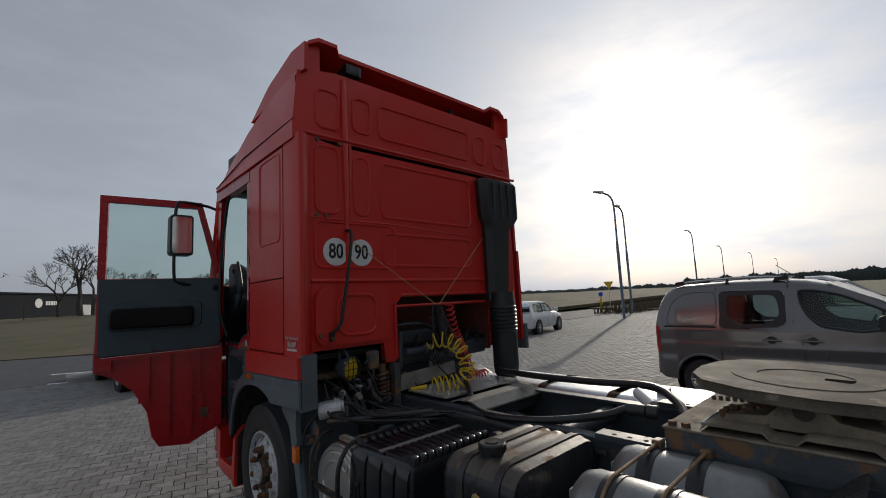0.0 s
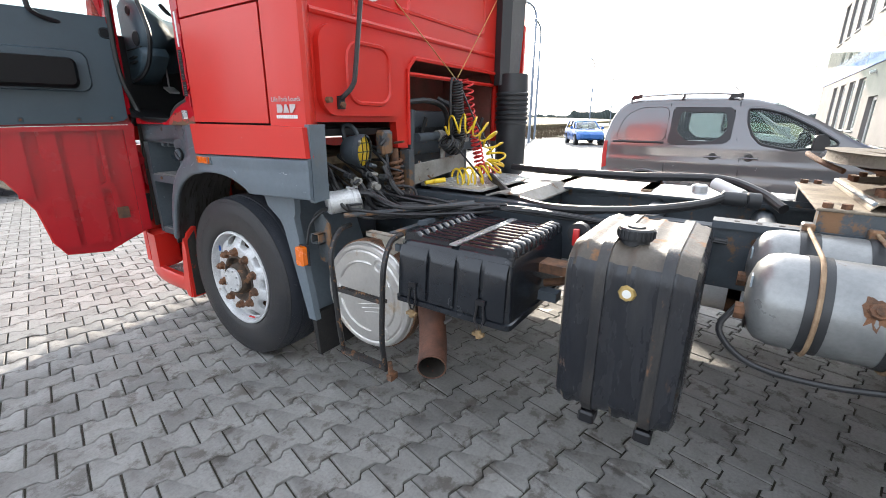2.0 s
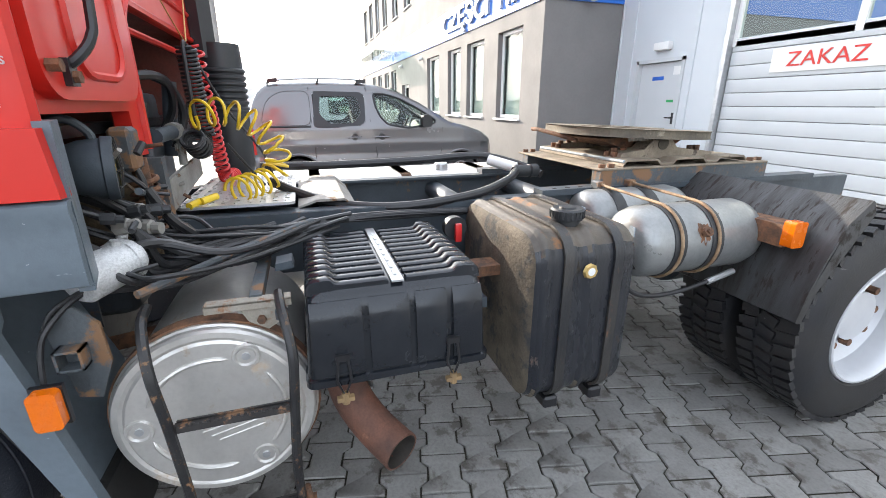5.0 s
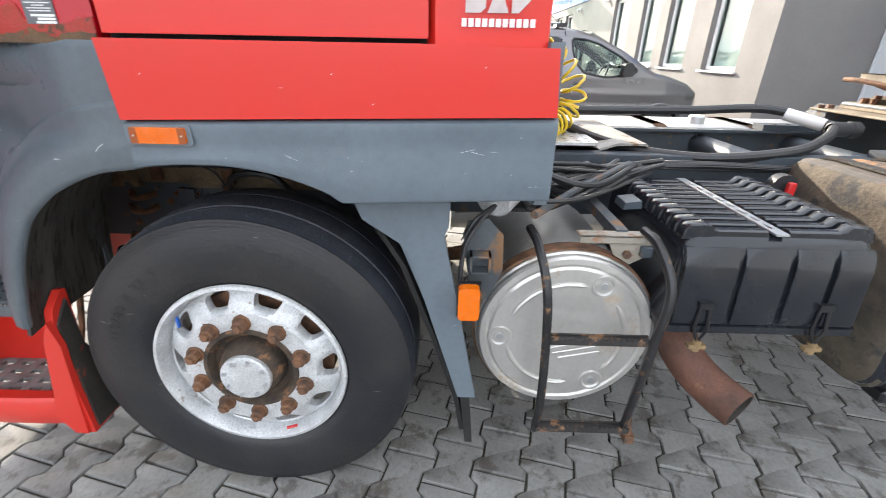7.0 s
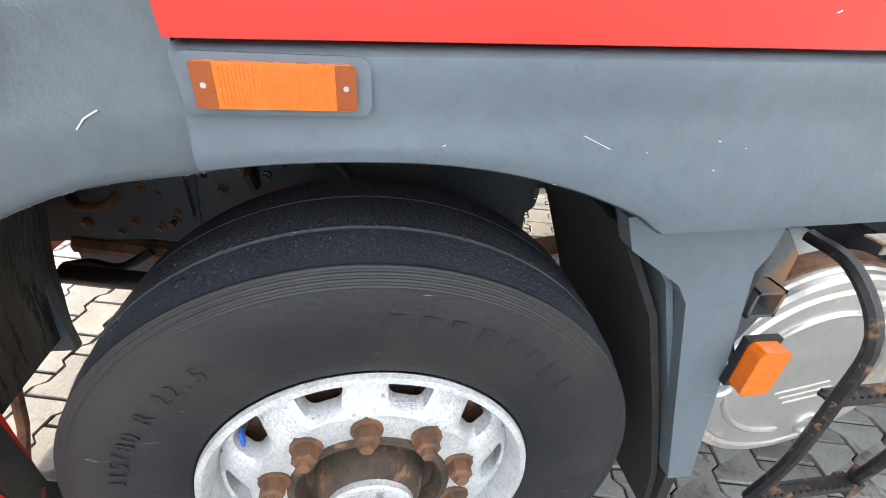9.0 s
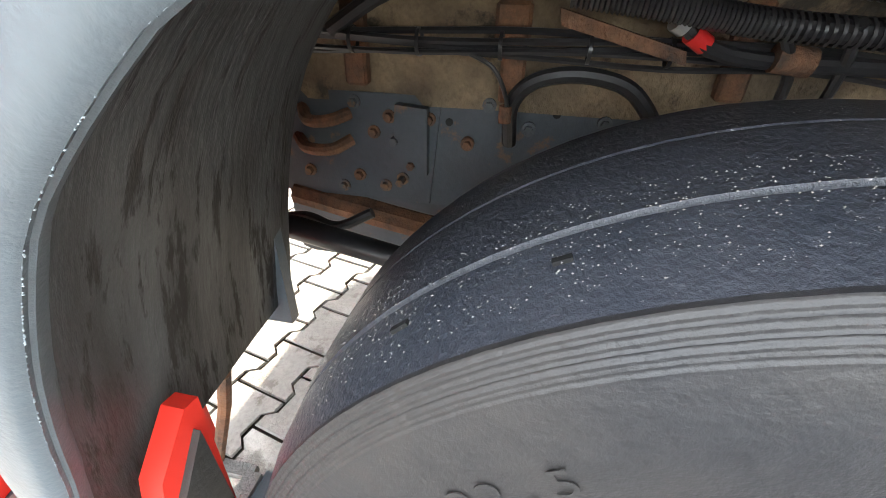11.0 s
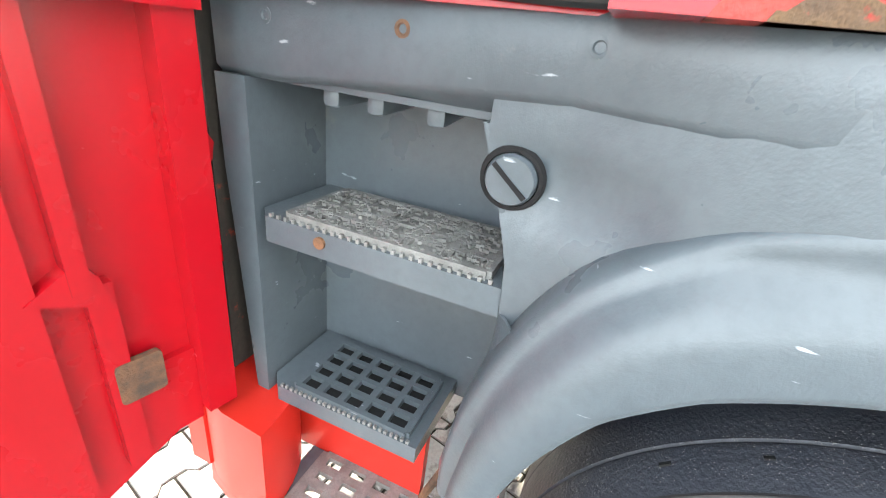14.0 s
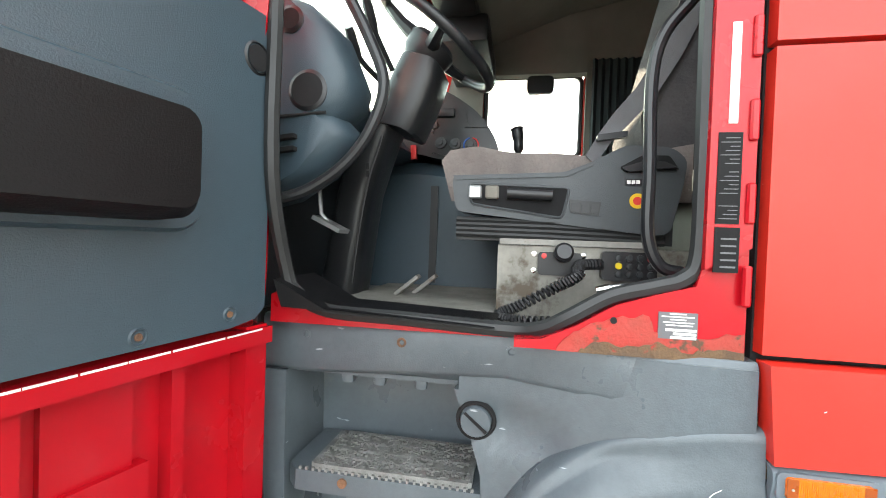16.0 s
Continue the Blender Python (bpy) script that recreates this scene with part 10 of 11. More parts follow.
# ---------------------------------------------------------------- vehicles
def road_wheel(parent, x, y, r, w=0.2, steel=SILVER_PAINT):
    s = -1 if y < 0 else 1
    bm = B()
    lathe(bm, [(r * 0.62, -w / 2), (r * 0.9, -w / 2), (r * 0.98, -w * 0.38), (r, -w * 0.2), (r, w * 0.2), (r * 0.98, w * 0.38), (r * 0.9, w / 2), (r * 0.62, w / 2)], (x, y, r), (0, 1, 0), 36)
    wh = part("wheel", bm, RUBBER, parent, "", 40)
    bm = B()
    lathe(bm, [(r * 0.64, s * w * 0.46), (r * 0.6, s * w * 0.5), (r * 0.56, s * w * 0.42), (r * 0.5, s * w * 0.3)], (x, y, r), (0, 1, 0), 36)
    for i in range(10):
        a = 2 * math.pi * i / 10
        tube(bm, [(x + r * 0.1 * math.cos(a), y + s * w * 0.44, r + r * 0.1 * math.sin(a)), (x + r * 0.58 * math.cos(a), y + s * w * 0.40, r + r * 0.58 * math.sin(a))], [r * 0.09, r * 0.05], 6)
    lathe(bm, [(r * 0.16, s * w * 0.4), (r * 0.14, s * w * 0.48), (0, s * w * 0.49)], (x, y, r), (0, 1, 0), 20)
    part("rim", bm, steel, wh, "silver spoked rim")


def small_car(name, label, category, paint, m, L, W, H, belt, stations, roof, screen, panes, wheel_x, wheel_r, grille=BLACK, rails=False, solid_rear=None):
    """stations: (x, bottom, top, half width) of the lower body; roof: (x, z, half width); panes: side glass polygons in x, z."""
    car = thing(name, label, category, m)
    bm = B()
    rings_ = []
    for x, zb, zt, hw in stations:
        side = [(hw * 0.94, zb), (hw, zb + 0.10), (hw * 1.01, (zb + zt) / 2), (hw * 0.985, zt - 0.12), (hw * 0.955, zt - 0.03), (hw * 0.90, zt)]
        rings_.append([(x, -y, z) for y, z in side] + [(x, y, z) for y, z in reversed(side)])
    # near-black discs set into the body stand in for wheel-arch shade
    loft(bm, rings_)
    bevel(bm, 0.012, 1, 40)
    body = part("body", bm, paint, car, "", 32)
    for x in wheel_x:
        for s in (-1, 1):
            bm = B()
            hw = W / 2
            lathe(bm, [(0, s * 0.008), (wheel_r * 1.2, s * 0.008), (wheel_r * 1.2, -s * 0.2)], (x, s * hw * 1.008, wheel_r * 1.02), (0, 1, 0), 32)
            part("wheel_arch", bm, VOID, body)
            road_wheel(car, x, s * (hw - 0.075), wheel_r, 0.2)
    bm = B()
    rr = []
    for x, z, hw in roof:
        rr.append([(x, -hw, z - 0.07), (x, -hw * 0.97, z - 0.025), (x, -hw * 0.85, z), (x, hw * 0.85, z), (x, hw * 0.97, z - 0.025), (x, hw, z - 0.07), (x, hw * 0.9, z - 0.06), (x, -hw * 0.9, z - 0.06)])
    loft(bm, rr)
    part("roof", bm, paint, car, "", 40)
    # pillars between the panes, then the glass
    hb, ht = W / 2 * 0.93, roof[len(roof) // 2][2]
    for s in (-1, 1):
        def side_pt(x, z, off=0.0):
            f = (z - belt) / max(0.01, (H - belt))
            return (x, s * (hb + (ht - hb) * f + off), z)
        spans_ = []
        for poly in panes:
            bm = B()
            vs = [bm.verts.new(side_pt(x, z, -0.012)) for x, z in poly]
            vs2 = [bm.verts.new(side_pt(x, z, -0.016)) for x, z in poly]
            bm.faces.new(vs)
            bm.faces.new(vs2[::-1])
            part("side_window", bm, CAR_GLASS, car, "tinted side window").visible_shadow = False
            bm = B()
            tube(bm, [side_pt(x, z, 0.0) for x, z in poly], 0.018, 6, closed=True)
            part("window_rubber", bm, SEAL, car)
        edges = sorted((min(x for x, _ in p), max(x for x, _ in p)) for p in panes)
        x0 = roof[0][0]
        gaps_ = []
        prev = stations[0][0] + 0.05
        for a, b in edges:
            gaps_.append((prev, a))
            prev = b
        for a, b in gaps_:
            if b - a < 0.02:
                continue
            bm = B()
            top_a, top_b = max(a, roof[0][0] + 0.03), max(b, roof[0][0] + 0.06)
            loft(bm, [[side_pt(a, belt - 0.08, 0.004), side_pt(b, belt - 0.08, 0.004), side_pt(b, belt - 0.08, -0.04), side_pt(a, belt - 0.08, -0.04)],
                      [side_pt(top_a, H - 0.05, 0.004), side_pt(top_b, H - 0.05, 0.004), side_pt(top_b, H - 0.05, -0.04), side_pt(top_a, H - 0.05, -0.04)]])
            part("pillar", bm, paint, car)
        bm = B()
        tube(bm, [(screen[0], s * W / 2 * 0.86, screen[1]), (screen[2], s * ht * 0.96, screen[3])], 0.035, 8)
        part("windscreen_pillar", bm, paint, car)
        bm = B()
        prism(bm, round_rect(screen[0] - 0.30, belt - 0.02, screen[0] - 0.12, belt + 0.14, 0.04), "y", s * (W / 2 + 0.02), s * (W / 2 + 0.16))
        bevel(bm, 0.03, 2)
        part("door_mirror", bm, paint if name != "delivery_van" else BLACK, car)
        if rails:
            bm = B()
            tube(bm, smooth_path([(roof[0][0] + 0.25, s * ht * 0.9, H - 0.01), (roof[0][0] + 0.45, s * ht * 0.9, H + 0.05), (roof[-1][0] - 0.35, s * ht * 0.88, H + 0.05), (roof[-1][0] - 0.1, s * ht * 0.88, H - 0.02)], 6), 0.016, 8)
            part("roof_rail", bm, GALV, car, "silver roof rail")
    bm = B()
    prism(bm, [(screen[0], screen[1]), (screen[0] + 0.006, screen[1]), (screen[2] + 0.006, screen[3]), (screen[2], screen[3])], "y", -W / 2 * 0.84, W / 2 * 0.84)
    part("windscreen", bm, CAR_GLASS, car, "tinted windscreen").visible_shadow = False
    bm = B()
    x0 = roof[0][0]
    span(bm, (x0 - 0.03, -W / 2 * 0.74, belt + 0.06), (x0 - 0.02, W / 2 * 0.74, H - 0.12))
    part("rear_window", bm, CAR_GLASS, car)
    bm = B()
    for s in (-0.4, 0.4):
        prism(bm, [(0.20, belt - 0.3), (0.32, belt - 0.3), (0.16, belt + 0.32), (0.06, belt + 0.32)], "y", s - 0.2, s + 0.2)
    part("front_seats", bm, FABRIC_DARK, car)
    return car, body


def compact_van():
    """A compact van with a glazed sliding door: one pressed shell with real window openings."""
    car = thing("delivery_van", "grey-brown compact van parked on the pavers", "van", pose(5.88, -2.52, 0, 0, 0, -90))
    top = [(-2.06, 0.95), (-2.045, 1.15), (-2.0, 1.36), (-1.94, 1.52), (-1.86, 1.65), (-1.76, 1.72), (-1.6, 1.755), (-0.93, 1.775), (-0.3, 1.765), (-0.05, 1.74), (0.27, 1.655), (0.65, 1.48), (1.05, 1.235), (1.2, 1.16), (1.5, 1.09), (1.78, 1.0), (1.95, 0.90), (2.05, 0.74)]
    low = [(-2.06, 0.50), (-2.03, 0.36), (-1.9, 0.30), (1.85, 0.28), (2.0, 0.34), (2.05, 0.48)]
    wheels, wr = (-1.36, 1.36), 0.315
    rear_pane = rounded([(-1.06, 1.64), (-0.33, 1.64), (-0.27, 1.56), (-0.28, 1.20), (-0.36, 1.13), (-0.95, 1.10), (-1.09, 1.12)], 0.05)
    rear_light = rounded([(-0.96, 1.575), (-0.42, 1.575), (-0.36, 1.50), (-0.345, 1.30), (-0.48, 1.165), (-0.84, 1.165), (-0.985, 1.30)], 0.05)
    front_pane = rounded([(-0.13, 1.62), (0.06, 1.61), (0.30, 1.545), (0.62, 1.38), (0.90, 1.20), (0.88, 1.15), (0.45, 1.08), (0.09, 1.14), (-0.03, 1.26), (-0.10, 1.42)], 0.05)

    def wide(x, z):
        h = table(x, [(-2.06, 0.74), (-2.03, 0.80), (-1.95, 0.85), (-1.7, 0.875), (-0.5, 0.885), (0.9, 0.88), (1.4, 0.86), (1.75, 0.80), (1.95, 0.70), (2.05, 0.56)])
        h -= 0.03 * max(0.0, (0.55 - z) / 0.25) ** 2
        h += 0.010 * math.exp(-((z - 0.84) / 0.05) ** 2) - 0.014 * math.exp(-((z - 0.70) / 0.07) ** 2)
        if z > 1.08:
            h -= 0.17 * (z - 1.08) + 0.13 * max(0.0, z - 1.08) ** 2
        return h
    nx, nz = 150, 46
    xs = [-2.06 + 4.11 * i / nx for i in range(nx + 1)]
    bm = B()
    edge = {}
    for s in (-1, 1):
        grid = {}
        for i, x in enumerate(xs):
            zb, zt = table(x, low), table(x, top)
            for j in range(nz + 1):
                z = zb + (zt - zb) * j / nz
                roll = max(0.0, (j - nz + 4) / 4)
                grid[i, j] = bm.verts.new((x, s * (wide(x, z) - 0.05 * roll ** 2), z - 0.004 * roll))
            edge[s, i] = grid[i, nz]
        for i in range(nx):
            for j in range(nz):
                q = (grid[i, j], grid[i + 1, j], grid[i + 1, j + 1], grid[i, j + 1])
                p = (sum(v.co.x for v in q) / 4, sum(v.co.z for v in q) / 4)
                if any((p[0] - w) ** 2 + (p[1] - wr) ** 2 < 0.385 ** 2 for w in wheels) or inside(p, rear_pane) or inside(p, front_pane):
                    continue
                bm.faces.new(q if s < 0 else q[::-1])
    # roof and bonnet; the screen between them stays open
    mid = []
    for i, x in enumerate(xs):
        a, b = edge[-1, i].co, edge[1, i].co
        mid.append([edge[-1, i]] + [bm.verts.new((x, a.y + (b.y - a.y) * t, a.z + 0.03 * (1 - (2 * t - 1) ** 4))) for t in (0.12, 0.3, 0.5, 0.7, 0.88)] + [edge[1, i]])
    for i in range(nx):
        if 0.16 < xs[i] < 1.10:
            continue
        for j in range(6):
            bm.faces.new((mid[i][j], mid[i][j + 1], mid[i + 1][j + 1], mid[i + 1][j]))
    bmesh.ops.delete(bm, geom=[v for v in bm.verts if not v.link_faces], context='VERTS')
    body = part("body", bm, VAN_PAINT, car, "", 40)

    def side_pt(s, x, z, off=0.0):
        return (x, s * (wide(x, z) + off), z)
    def patch(name, mat, s, left, right, label, n=6):
        """A thin lamp that follows the curved side between two upright edges."""
        bm = B()
        rows_ = []
        for i in range(n + 1):
            a, b = Vector(left[0]).lerp(Vector(right[0]), i / n), Vector(left[1]).lerp(Vector(right[1]), i / n)
            rows_.append([side_pt(s, *a.lerp(b, j / n), 0.007) for j in range(n + 1)])
        sheet(bm, rows_, 0.012, (0, -s, 0))
        part(name, bm, mat, car, label, 60)
    for s in (-1, 1):
        patch("tail_lamp", LAMP_RED, s, ((-2.055, 0.68), (-2.045, 1.12)), ((-1.955, 0.72), (-1.97, 1.13)), "tall red tail lamp")
        patch("headlamp", CLEAR, s, ((1.50, 0.90), (1.55, 1.04)), ((1.93, 0.76), (1.92, 0.86)), "clear headlamp")
        bm = B()
        loft(bm, [[side_pt(s, x, z, 0.004) for x, z in rear_pane], [side_pt(s, x, z, 0.001) for x, z in rear_light], [side_pt(s, x, z, -0.014) for x, z in rear_light]], False)
        part("pane_border", bm, BLACK_GLOSS, car, "glossy black window border", 50)
        for poly in (rear_light, front_pane):
            bm = B()
            a = [bm.verts.new(side_pt(s, x, z, -0.006)) for x, z in poly]
            b = [bm.verts.new(side_pt(s, x, z, -0.010)) for x, z in poly]
            bm.faces.new(a)
            bm.faces.new(b[::-1])
            part("side_window", bm, CAR_GLASS, car, "tinted side window").visible_shadow = False
        bm = B()
        tube(bm, [side_pt(s, x, z, 0.0) for x, z in front_pane], 0.017, 6, closed=True)
        part("window_rubber", bm, BLACK_GLOSS, car)
        bm = B()
        tube(bm, [side_pt(s, 0.66, 1.36, -0.002), side_pt(s, 0.69, 1.11, -0.002)], 0.012, 6)
        part("quarter_bar", bm, BLACK_GLOSS, car)
        bm = B()
        tube(bm, [side_pt(s, x, z, -0.004) for x, z in rounded([(-1.12, 1.65), (-1.55, 1.64), (-1.76, 1.50), (-1.86, 1.14), (-1.12, 1.14)], 0.12)], 0.007, 6, closed=True)
        part("panel_groove", bm, SEAL, car)
        bm = B()
        tube(bm, [side_pt(s, x, 1.125, 0.003) for x in (-1.88, -1.6, -1.3, -1.13)], 0.017, 6)
        part("door_track", bm, BLACK, car, "black sliding door track")
        for line in ([(-1.12, 1.70), (-1.115, 1.2), (-1.09, 0.80), (-1.08, 0.45)], [(-0.24, 1.72), (-0.20, 1.2), (-0.13, 0.9), (-0.10, 0.42)], [(1.02, 1.08), (1.02, 0.75), (0.93, 0.45)], [(-1.08, 0.42), (-0.1, 0.40), (0.93, 0.42)]):
            bm = B()
            tube(bm, [side_pt(s, x, z, -0.003) for x, z in line], 0.006, 5)
            part("door_gap", bm, SEAL, car)
        for x in (-0.46, -0.02):
            bm = B()
            lathe(bm, [(0.055, 0), (0.050, s * 0.005), (0.0, s * 0.006)], side_pt(s, x, 0.95, 0.0), (0, 1, 0), 20)
            cup = part("handle_cup", bm, BLACK, car)
            bm = B()
            tube(bm, [side_pt(s, x - 0.11, 0.945, 0.010), side_pt(s, x, 0.95, 0.028), side_pt(s, x + 0.11, 0.945, 0.010)], 0.014, 8)
            part("door_handle", bm, VAN_PAINT, cup)
        bm = B()
        prism(bm, rounded([(0.62, 1.10), (0.63, 1.28), (0.74, 1.30), (0.80, 1.20), (0.78, 1.10)], 0.04), "y", s * 0.90, s * 1.06)
        bevel(bm, 0.02, 2)
        part("door_mirror", bm, BLACK, car, "black door mirror")
        bm = B()
        tube(bm, smooth_path([(-1.72, s * 0.66, 1.735), (-1.60, s * 0.665, 1.80), (-1.0, s * 0.665, 1.835), (-0.4, s * 0.665, 1.825), (-0.22, s * 0.66, 1.765)], 6), 0.016, 8)
        rail = part("roof_rail", bm, GALV, car, "silver roof rail")
        for x, dx in ((-1.72, 0.16), (-1.0, 0.05), (-0.40, 0.18)):
            bm = B()
            prism(bm, [(x, 1.755), (x + 0.03, 1.82), (x + dx, 1.835), (x + dx, 1.78)], "y", s * 0.645, s * 0.685)
            bevel(bm, 0.008, 1)
            part("rail_foot", bm, BLACK, rail)
        for w in wheels:
            bm = B()
            tube(bm, [side_pt(s, w + 0.385 * math.cos(radians(a)), wr + 0.385 * math.sin(radians(a)), 0.004) for a in range(-2, 183, 8)], 0.022, 6)
            part("arch_lip", bm, VAN_PAINT, body)
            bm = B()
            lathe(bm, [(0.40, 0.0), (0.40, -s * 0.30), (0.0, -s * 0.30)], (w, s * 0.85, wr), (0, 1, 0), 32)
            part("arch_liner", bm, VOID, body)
            road_wheel(car, w, s * 0.775, wr, 0.2)
    bm = B()
    prism(bm, [(0.17, 1.70), (0.175, 1.715), (1.10, 1.235), (1.095, 1.22)], "y", -0.70, 0.70)
    part("windscreen", bm, CAR_GLASS, car, "tinted windscreen").visible_shadow = False
    bm = B()
    span(bm, (-2.09, -0.70, 0.34), (-1.98, 0.70, 0.56))
    bevel(bm, 0.03, 2)
    part("rear_bumper", bm, DARK_PLASTIC, car, "grey rear bumper")
    bm = B()
    tube(bm, [(-0.15, -0.2, 1.77), (-0.42, -0.2, 2.0)], 0.006, 6)
    part("aerial", bm, BLACK, car)
    bm = B()
    span(bm, (-1.85, -0.78, 0.42), (0.95, 0.78, 0.50))
    part("cabin_floor", bm, TRIM_DARK, car)
    bm = B()
    loft(bm, [[(x, -0.74, z), (x, 0.74, z), (x + 0.1, 0.74, z - 0.4), (x + 0.1, -0.74, z - 0.4)] for x, z in ((0.72, 1.06), (0.82, 1.16), (1.08, 1.18))])
    part("fascia", bm, TRIM_DARK, car, "dark fascia")
    for y in (-0.38, 0.38):
        bm = B()
        prism(bm, rounded([(-0.30, 0.82), (0.16, 0.86), (0.16, 0.74), (-0.24, 0.72)], 0.04), "y", y - 0.24, y + 0.24)
        prism(bm, rounded([(-0.28, 0.80), (-0.14, 0.80), (-0.30, 1.36), (-0.40, 1.36)], 0.04), "y", y - 0.22, y + 0.22)
        prism(bm, rounded([(-0.33, 1.38), (-0.25, 1.38), (-0.32, 1.56), (-0.40, 1.55)], 0.03), "y", y - 0.12, y + 0.12)
        bevel(bm, 0.02, 2)
        part("seat", bm, FABRIC_DARK, car, "dark front seat")
    bm = B()
    tube(bm, [Vector((0.52, -0.38, 1.10)) + 0.18 * Vector((0.35 * math.sin(a), math.cos(a), 0.94 * math.sin(a))) for a in [2 * math.pi * i / 24 for i in range(24)]], 0.014, 6, closed=True)
    part("steering_wheel", bm, BLACK, car)
    return car


compact_van()

suv, sb = small_car("blue_suv", "blue off-road car with its front bumper missing", "car", BLUE_PAINT, pose(-0.25, 10.6, 0, 0, 0, -86), 4.7, 1.93, 1.70, 1.10,
    [(-2.3, 0.5, 0.95, 0.85), (-2.25, 0.35, 1.1, 0.93), (-1.4, 0.32, 1.14, 0.96), (0.2, 0.32, 1.13, 0.965), (0.9, 0.32, 1.11, 0.96), (1.5, 0.33, 1.02, 0.94), (2.05, 0.38, 0.92, 0.90), (2.25, 0.5, 0.80, 0.80)],
    [(-2.0, 1.45, 0.66), (-1.6, 1.64, 0.70), (-0.9, 1.70, 0.72), (0.0, 1.69, 0.72), (0.35, 1.62, 0.70)],
    (1.05, 1.10, 0.32, 1.61),
    [[(-1.9, 1.15), (-1.0, 1.15), (-1.0, 1.58), (-1.6, 1.56)], [(-0.9, 1.15), (-0.05, 1.14), (-0.05, 1.62), (-0.9, 1.60)], [(0.05, 1.14), (0.85, 1.12), (0.35, 1.52), (0.05, 1.61)]],
    (-1.42, 1.45), 0.37)
bm = B()
span(bm, (2.05, -0.85, 0.40), (2.27, 0.85, 0.78))
bevel(bm, 0.05, 2)
part("bare_front", bm, BLACK, suv, "black exposed front end")
bm = B()
for s in (-1, 1):
    span(bm, (2.16, s * 0.55, 0.72), (2.28, s * 0.86, 0.86))
part("headlamp_hole", bm, VOID, suv)
bm = B()
for i in range(4):
    span(bm, (2.24, -0.45, 0.72 + 0.035 * i), (2.285, 0.45, 0.735 + 0.035 * i))
part("grille_bar", bm, DARK_PLASTIC, suv)

HATCH = ([(-1.9, 0.45, 0.85, 0.76), (-1.85, 0.28, 0.93, 0.81), (-0.8, 0.24, 0.94, 0.83), (0.7, 0.24, 0.92, 0.83), (1.2, 0.26, 0.86, 0.81), (1.75, 0.3, 0.74, 0.76), (1.9, 0.4, 0.62, 0.66)],
         [(-1.7, 1.2, 0.55), (-1.3, 1.4, 0.6), (-0.4, 1.44, 0.62), (0.1, 1.38, 0.6)], (0.85, 0.93, 0.12, 1.36),
         [[(-1.5, 0.98), (-0.5, 0.98), (-0.5, 1.34), (-1.2, 1.32)], [(-0.4, 0.98), (0.55, 0.95), (0.1, 1.28), (-0.4, 1.34)]], (-1.2, 1.2), 0.29)
for nm, lb, pt, m in (("white_hatchback", "white older hatchback parked across the yard", WHITE_PAINT, pose(14.6, 8.9, 0, 0, 0, 12)),
                      ("blue_estate", "bright blue car facing the yard", SKY_PAINT, pose(25.6, 5.9, 0, 0, 0, -150)),
                      ("dark_hatchback", "dark blue hatchback far across the yard", TEAL_PAINT, pose(28.5, 4.1, 0, 0, 0, 14)),
                      ("silver_saloon", "silver car parked beyond the road", SILVER_PAINT, pose(2.3, 14.2, 0, 0, 0, 200))):
    small_car(nm, lb, "car", pt, m, 3.9, 1.66, 1.44, 0.93, *HATCH)
white_van, wb = small_car("white_van", "white van parked behind the grey van", "van", WHITE_PAINT, pose(10.2, -2.0, 0, 0, 0, -90), 4.2, 1.85, 1.85, 1.2,
    [(-2.1, 0.4, 1.1, 0.85), (-2.05, 0.3, 1.22, 0.9), (0.6, 0.26, 1.2, 0.92), (1.3, 0.26, 1.08, 0.9), (1.9, 0.3, 0.85, 0.8), (2.05, 0.4, 0.7, 0.7)],
    [(-2.0, 1.78, 0.78), (-1.7, 1.85, 0.8), (0.2, 1.84, 0.79), (0.5, 1.72, 0.76)], (1.3, 1.1, 0.46, 1.7),
    [[(-0.05, 1.25), (0.95, 1.2), (0.5, 1.68), (-0.05, 1.76)]], (-1.35, 1.3), 0.32)


# ---------------------------------------------------------------- street furniture, trees, far shed
def lamp_post(x, y, h, turn_, group="street lamps"):
    ob = thing("street_lamp", "tall grey street lamp with a curved arm", "street lamp", pose(x, y, 0, 0, 0, turn_), group)
    bm = B()
    tube(bm, smooth_path([(0, 0, 0), (0, 0, h * 0.55), (0, 0, h * 0.88), (0.25, 0, h * 0.97), (0.9, 0, h)], 6), [0.09] * 7 + [0.06] * 18, 8)
    part("post", bm, POLE, ob)
    bm = B()
    prism(bm, [(0.85, h - 0.06), (1.5, h - 0.02), (1.5, h + 0.06), (0.85, h + 0.08)], "y", -0.13, 0.13)
    bevel(bm, 0.03, 2)
    part("lamp_head", bm, GALV, ob)


lamp_post(24.4, 9.05, 8.0, 160)
lamp_post(30.0, 11.0, 8.0, 185)
for x, y, h in ((55.6, 14.2, 8.5), (84, 18.5, 8.5), (112, 20.0, 8.5), (150, 22, 8.5)):
    lamp_post(x, y, h, 170)
sign = thing("yield_sign", "yellow triangular road sign on a post", "road sign", pose(36.9, 16.1, 0, 0, 0, -63))
bm = B()
rod(bm, (0, 0, 0), (0, 0, 2.5), 0.035, 8)
part("post", bm, GALV, sign)
bm = B()
prism(bm, [(-0.45, 2.6), (0.45, 2.6), (0, 1.85)], "y", -0.06, -0.04)
part("sign_face", bm, YELLOW_SIGN, sign)
bollard = thing("yellow_bollard", "small yellow traffic bollard", "bollard", pose(35.4, 16.2, 0, 0, 0, -63))
bm = B()
span(bm, (-0.12, -0.12, 0), (0.12, 0.12, 1.1))
bevel(bm, 0.03, 2)
part("body", bm, YELLOW_SIGN, bollard)
bm = B()
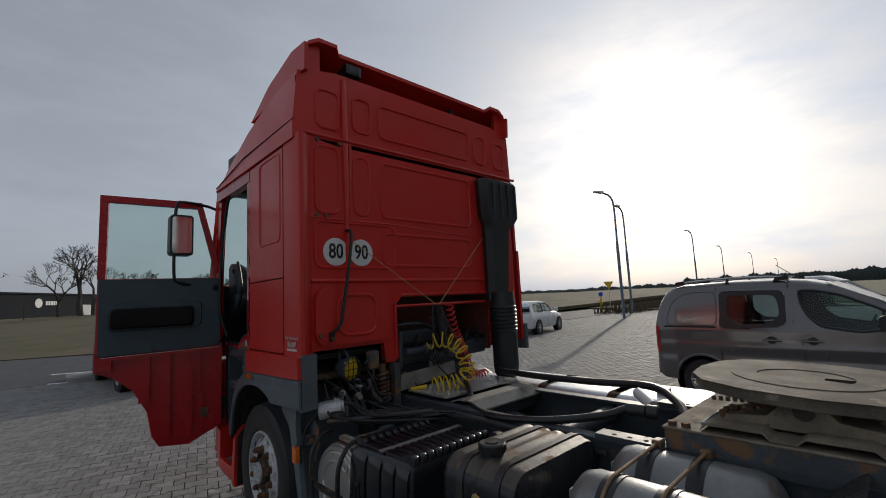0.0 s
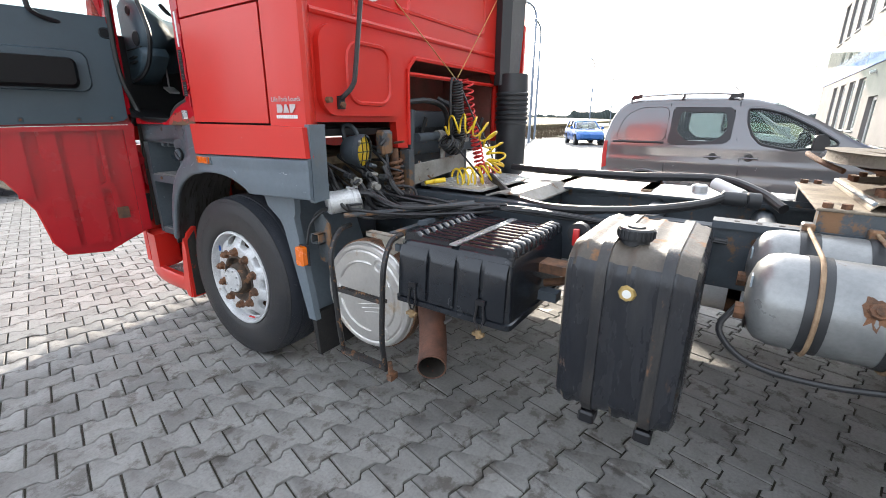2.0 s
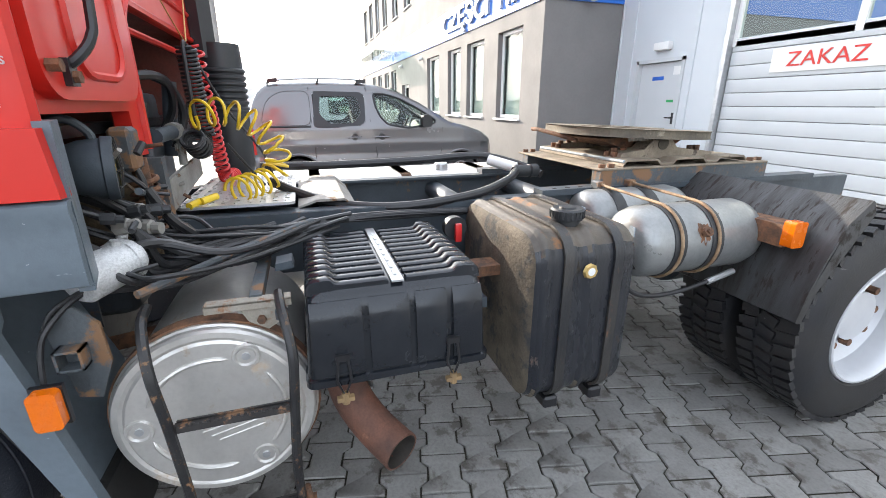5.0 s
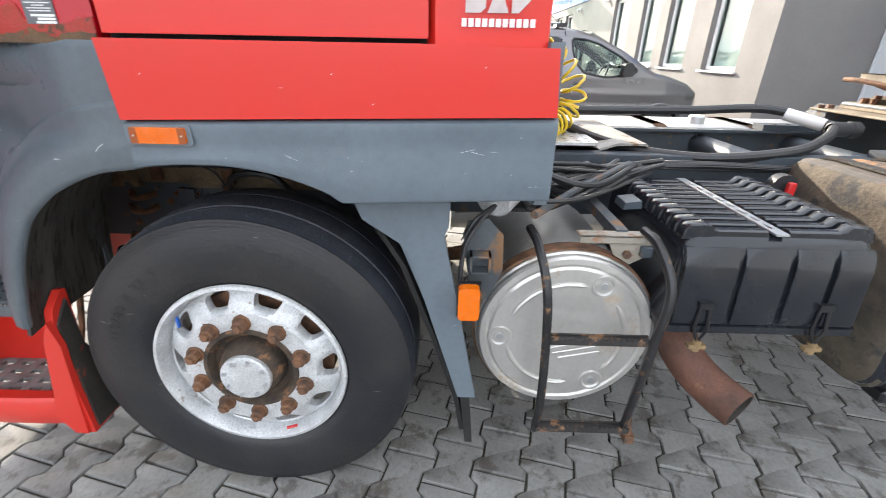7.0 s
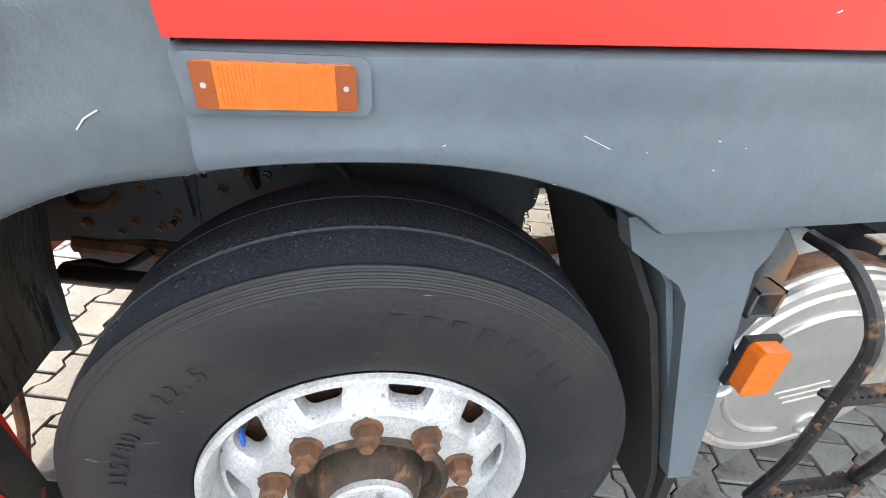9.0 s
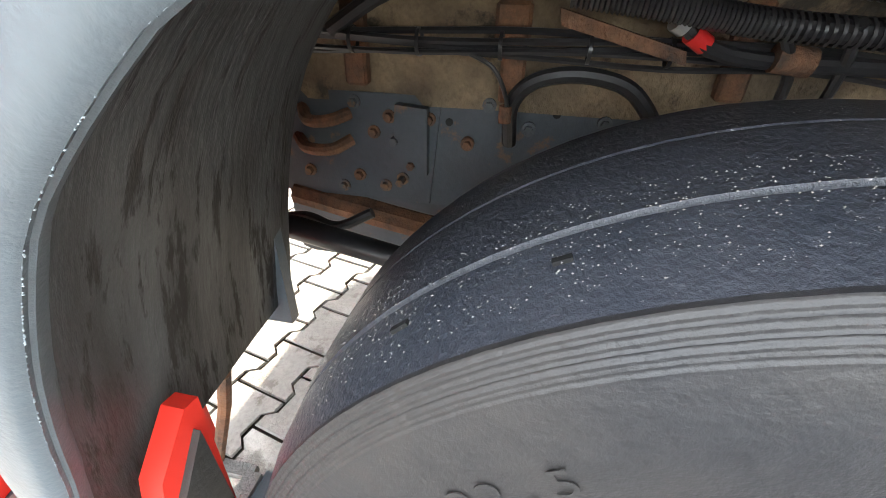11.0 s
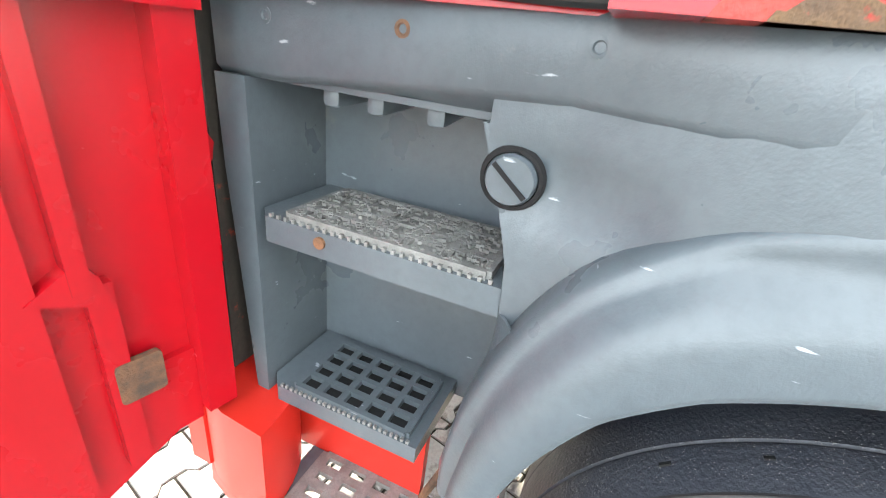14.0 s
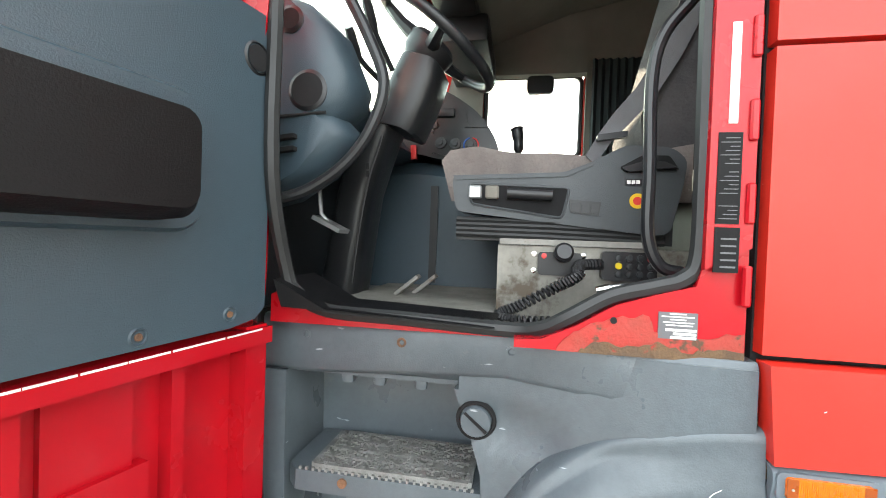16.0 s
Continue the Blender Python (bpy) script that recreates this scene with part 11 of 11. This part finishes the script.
lathe(bm, [(0, 0.02), (0.2, 0.02), (0.2, 0)], (0, -0.13, 1.45), (0, -1, 0), 20)
span(bm, (-0.03, -0.02, 1.0), (0.03, 0.02, 1.6))
part("arrow_disc", bm, BLUE_SIGN, bollard)
post = thing("marker_post", "rusty orange wooden marker post by the field", "post", pose(-4.6, 24.5, 0))
bm = B()
rod(bm, (0, 0, 0), (0.03, 0, 1.25), 0.09, 10, 0.07)
part("stake", bm, RUST, post)

bm = B()
rnd = random.Random(21)
for i in range(900):
    x, y = 29 + rnd.random() * 14, 10.6 + rnd.random() * 3.4
    h = rnd.uniform(0.3, 1.1)
    tube(bm, [(x, y, 0), (x + rnd.uniform(-0.15, 0.15), y + rnd.uniform(-0.15, 0.15), h)], [0.02, 0.006], 4)
solid("roadside_brush", bm, HEDGE, "low brown winter brush by the yard exit", "brush", "stuff")


def bare_tree(x, y, z, h, seed, group="bare trees"):
    rnd = random.Random(seed)
    ob = thing("bare_tree", "leafless old roadside tree", "tree", pose(x, y, z), group)
    trunk_bm, crown_bm = B(), B()

    def grow(p, d, length, r, depth):
        bm = trunk_bm if depth < 2 else crown_bm
        q = p + d * length * 0.5 + Vector((rnd.uniform(-1, 1), rnd.uniform(-1, 1), 0)) * length * 0.06
        e = p + d * length
        tube(bm, [p, q, e], [r, r * 0.82, r * 0.62], 6 if depth < 2 else 3, caps=False)
        if depth >= 7:
            return
        for k_ in range(3 if depth in (1, 2, 5) else 2):
            v = Vector((rnd.gauss(0, 1), rnd.gauss(0, 1), rnd.gauss(0.25, 0.6)))
            nd = (d + v.normalized() * rnd.uniform(0.45, 0.85)).normalized()
            if nd.z < -0.15:
                nd.z *= -0.3
            grow(p + d * length * rnd.uniform(0.75, 1.0), nd, length * rnd.uniform(0.62, 0.82), max(0.02, r * 0.58), depth + 1)
    grow(Vector((0, 0, -0.3)), Vector((rnd.uniform(-0.06, 0.06), 0, 1)).normalized(), h * 0.27, h * 0.032, 0)
    part("trunk", trunk_bm, BARK, ob)
    part("crown", crown_bm, BARK, ob, "fine bare twigs")


for k_, (x, y, z, h) in enumerate(((1.0, 66, 1.8, 11.6), (-1.0, 67, 1.8, 7.6), (2.1, 65, 1.8, 8.6), (6.9, 66, 1.8, 8.4), (8.4, 69, 1.8, 5.6), (13.3, 66, 1.8, 6.8), (16.4, 66, 1.7, 7.0), (-9, 70, 1.8, 9.5))):
    bare_tree(x, y, z, h, 31 + k_)
shed = thing("far_warehouse", "long dark clad warehouse beyond the field", "warehouse", pose(10.6, 145, 0, 0, 0, 54.2))
bm = B()
span(bm, (-75, 0, 0), (0, 30, 6.95))
part("wall", bm, SHED, shed)
bm = B()
span(bm, (-75.3, -0.3, 6.95), (0.3, 30.3, 7.3))
part("roof", bm, SHED, shed)
bm = B()
lathe(bm, [(0, 0.1), (1.0, 0.1), (1.0, 0)], (-23.7, -0.02, 5.05), (0, -1, 0), 28)
part("round_sign", bm, WHITE, shed, "round white company mark")
for i in range(6):
    bm = B()
    span(bm, (-21.8 + i * 0.72, -0.15, 4.6), (-21.3 + i * 0.72, -0.02, 5.5))
    part("sign_bar", bm, WHITE, shed, "white bar of the company lettering")
bm = B()
span(bm, (-11.8, -0.1, 0), (-7.1, 0.0, 4.6))
part("gate", bm, GATE, shed)
for i in range(14):
    fence_x = -34 + i * 5.0
    fp = thing("field_stake", "thin wooden stake at the field's edge", "stake", pose(fence_x, 64 + 0.2 * (i % 3), 1.65), "field stakes")
    bm = B()
    rod(bm, (0, 0, 0), (0, 0, 1.4), 0.06, 6)
    part("stake", bm, BARK, fp)

# ---------------------------------------------------------------- the nearest pavers, one by one
stone_mesh = paver_mesh()
paver_rng = random.Random(5)
for q in near_spots:
    ob = new("paving_stone", stone_mesh)
    ob.parent = pavement
    ob.matrix_local = Matrix.Translation((q.x, q.y, paver_rng.gauss(0, 0.0012))) @ Matrix.Rotation(ROW_TURN + paver_rng.gauss(0, 0.004), 4, 'Z') @ Matrix.Rotation(paver_rng.gauss(0, 0.006), 4, 'X')
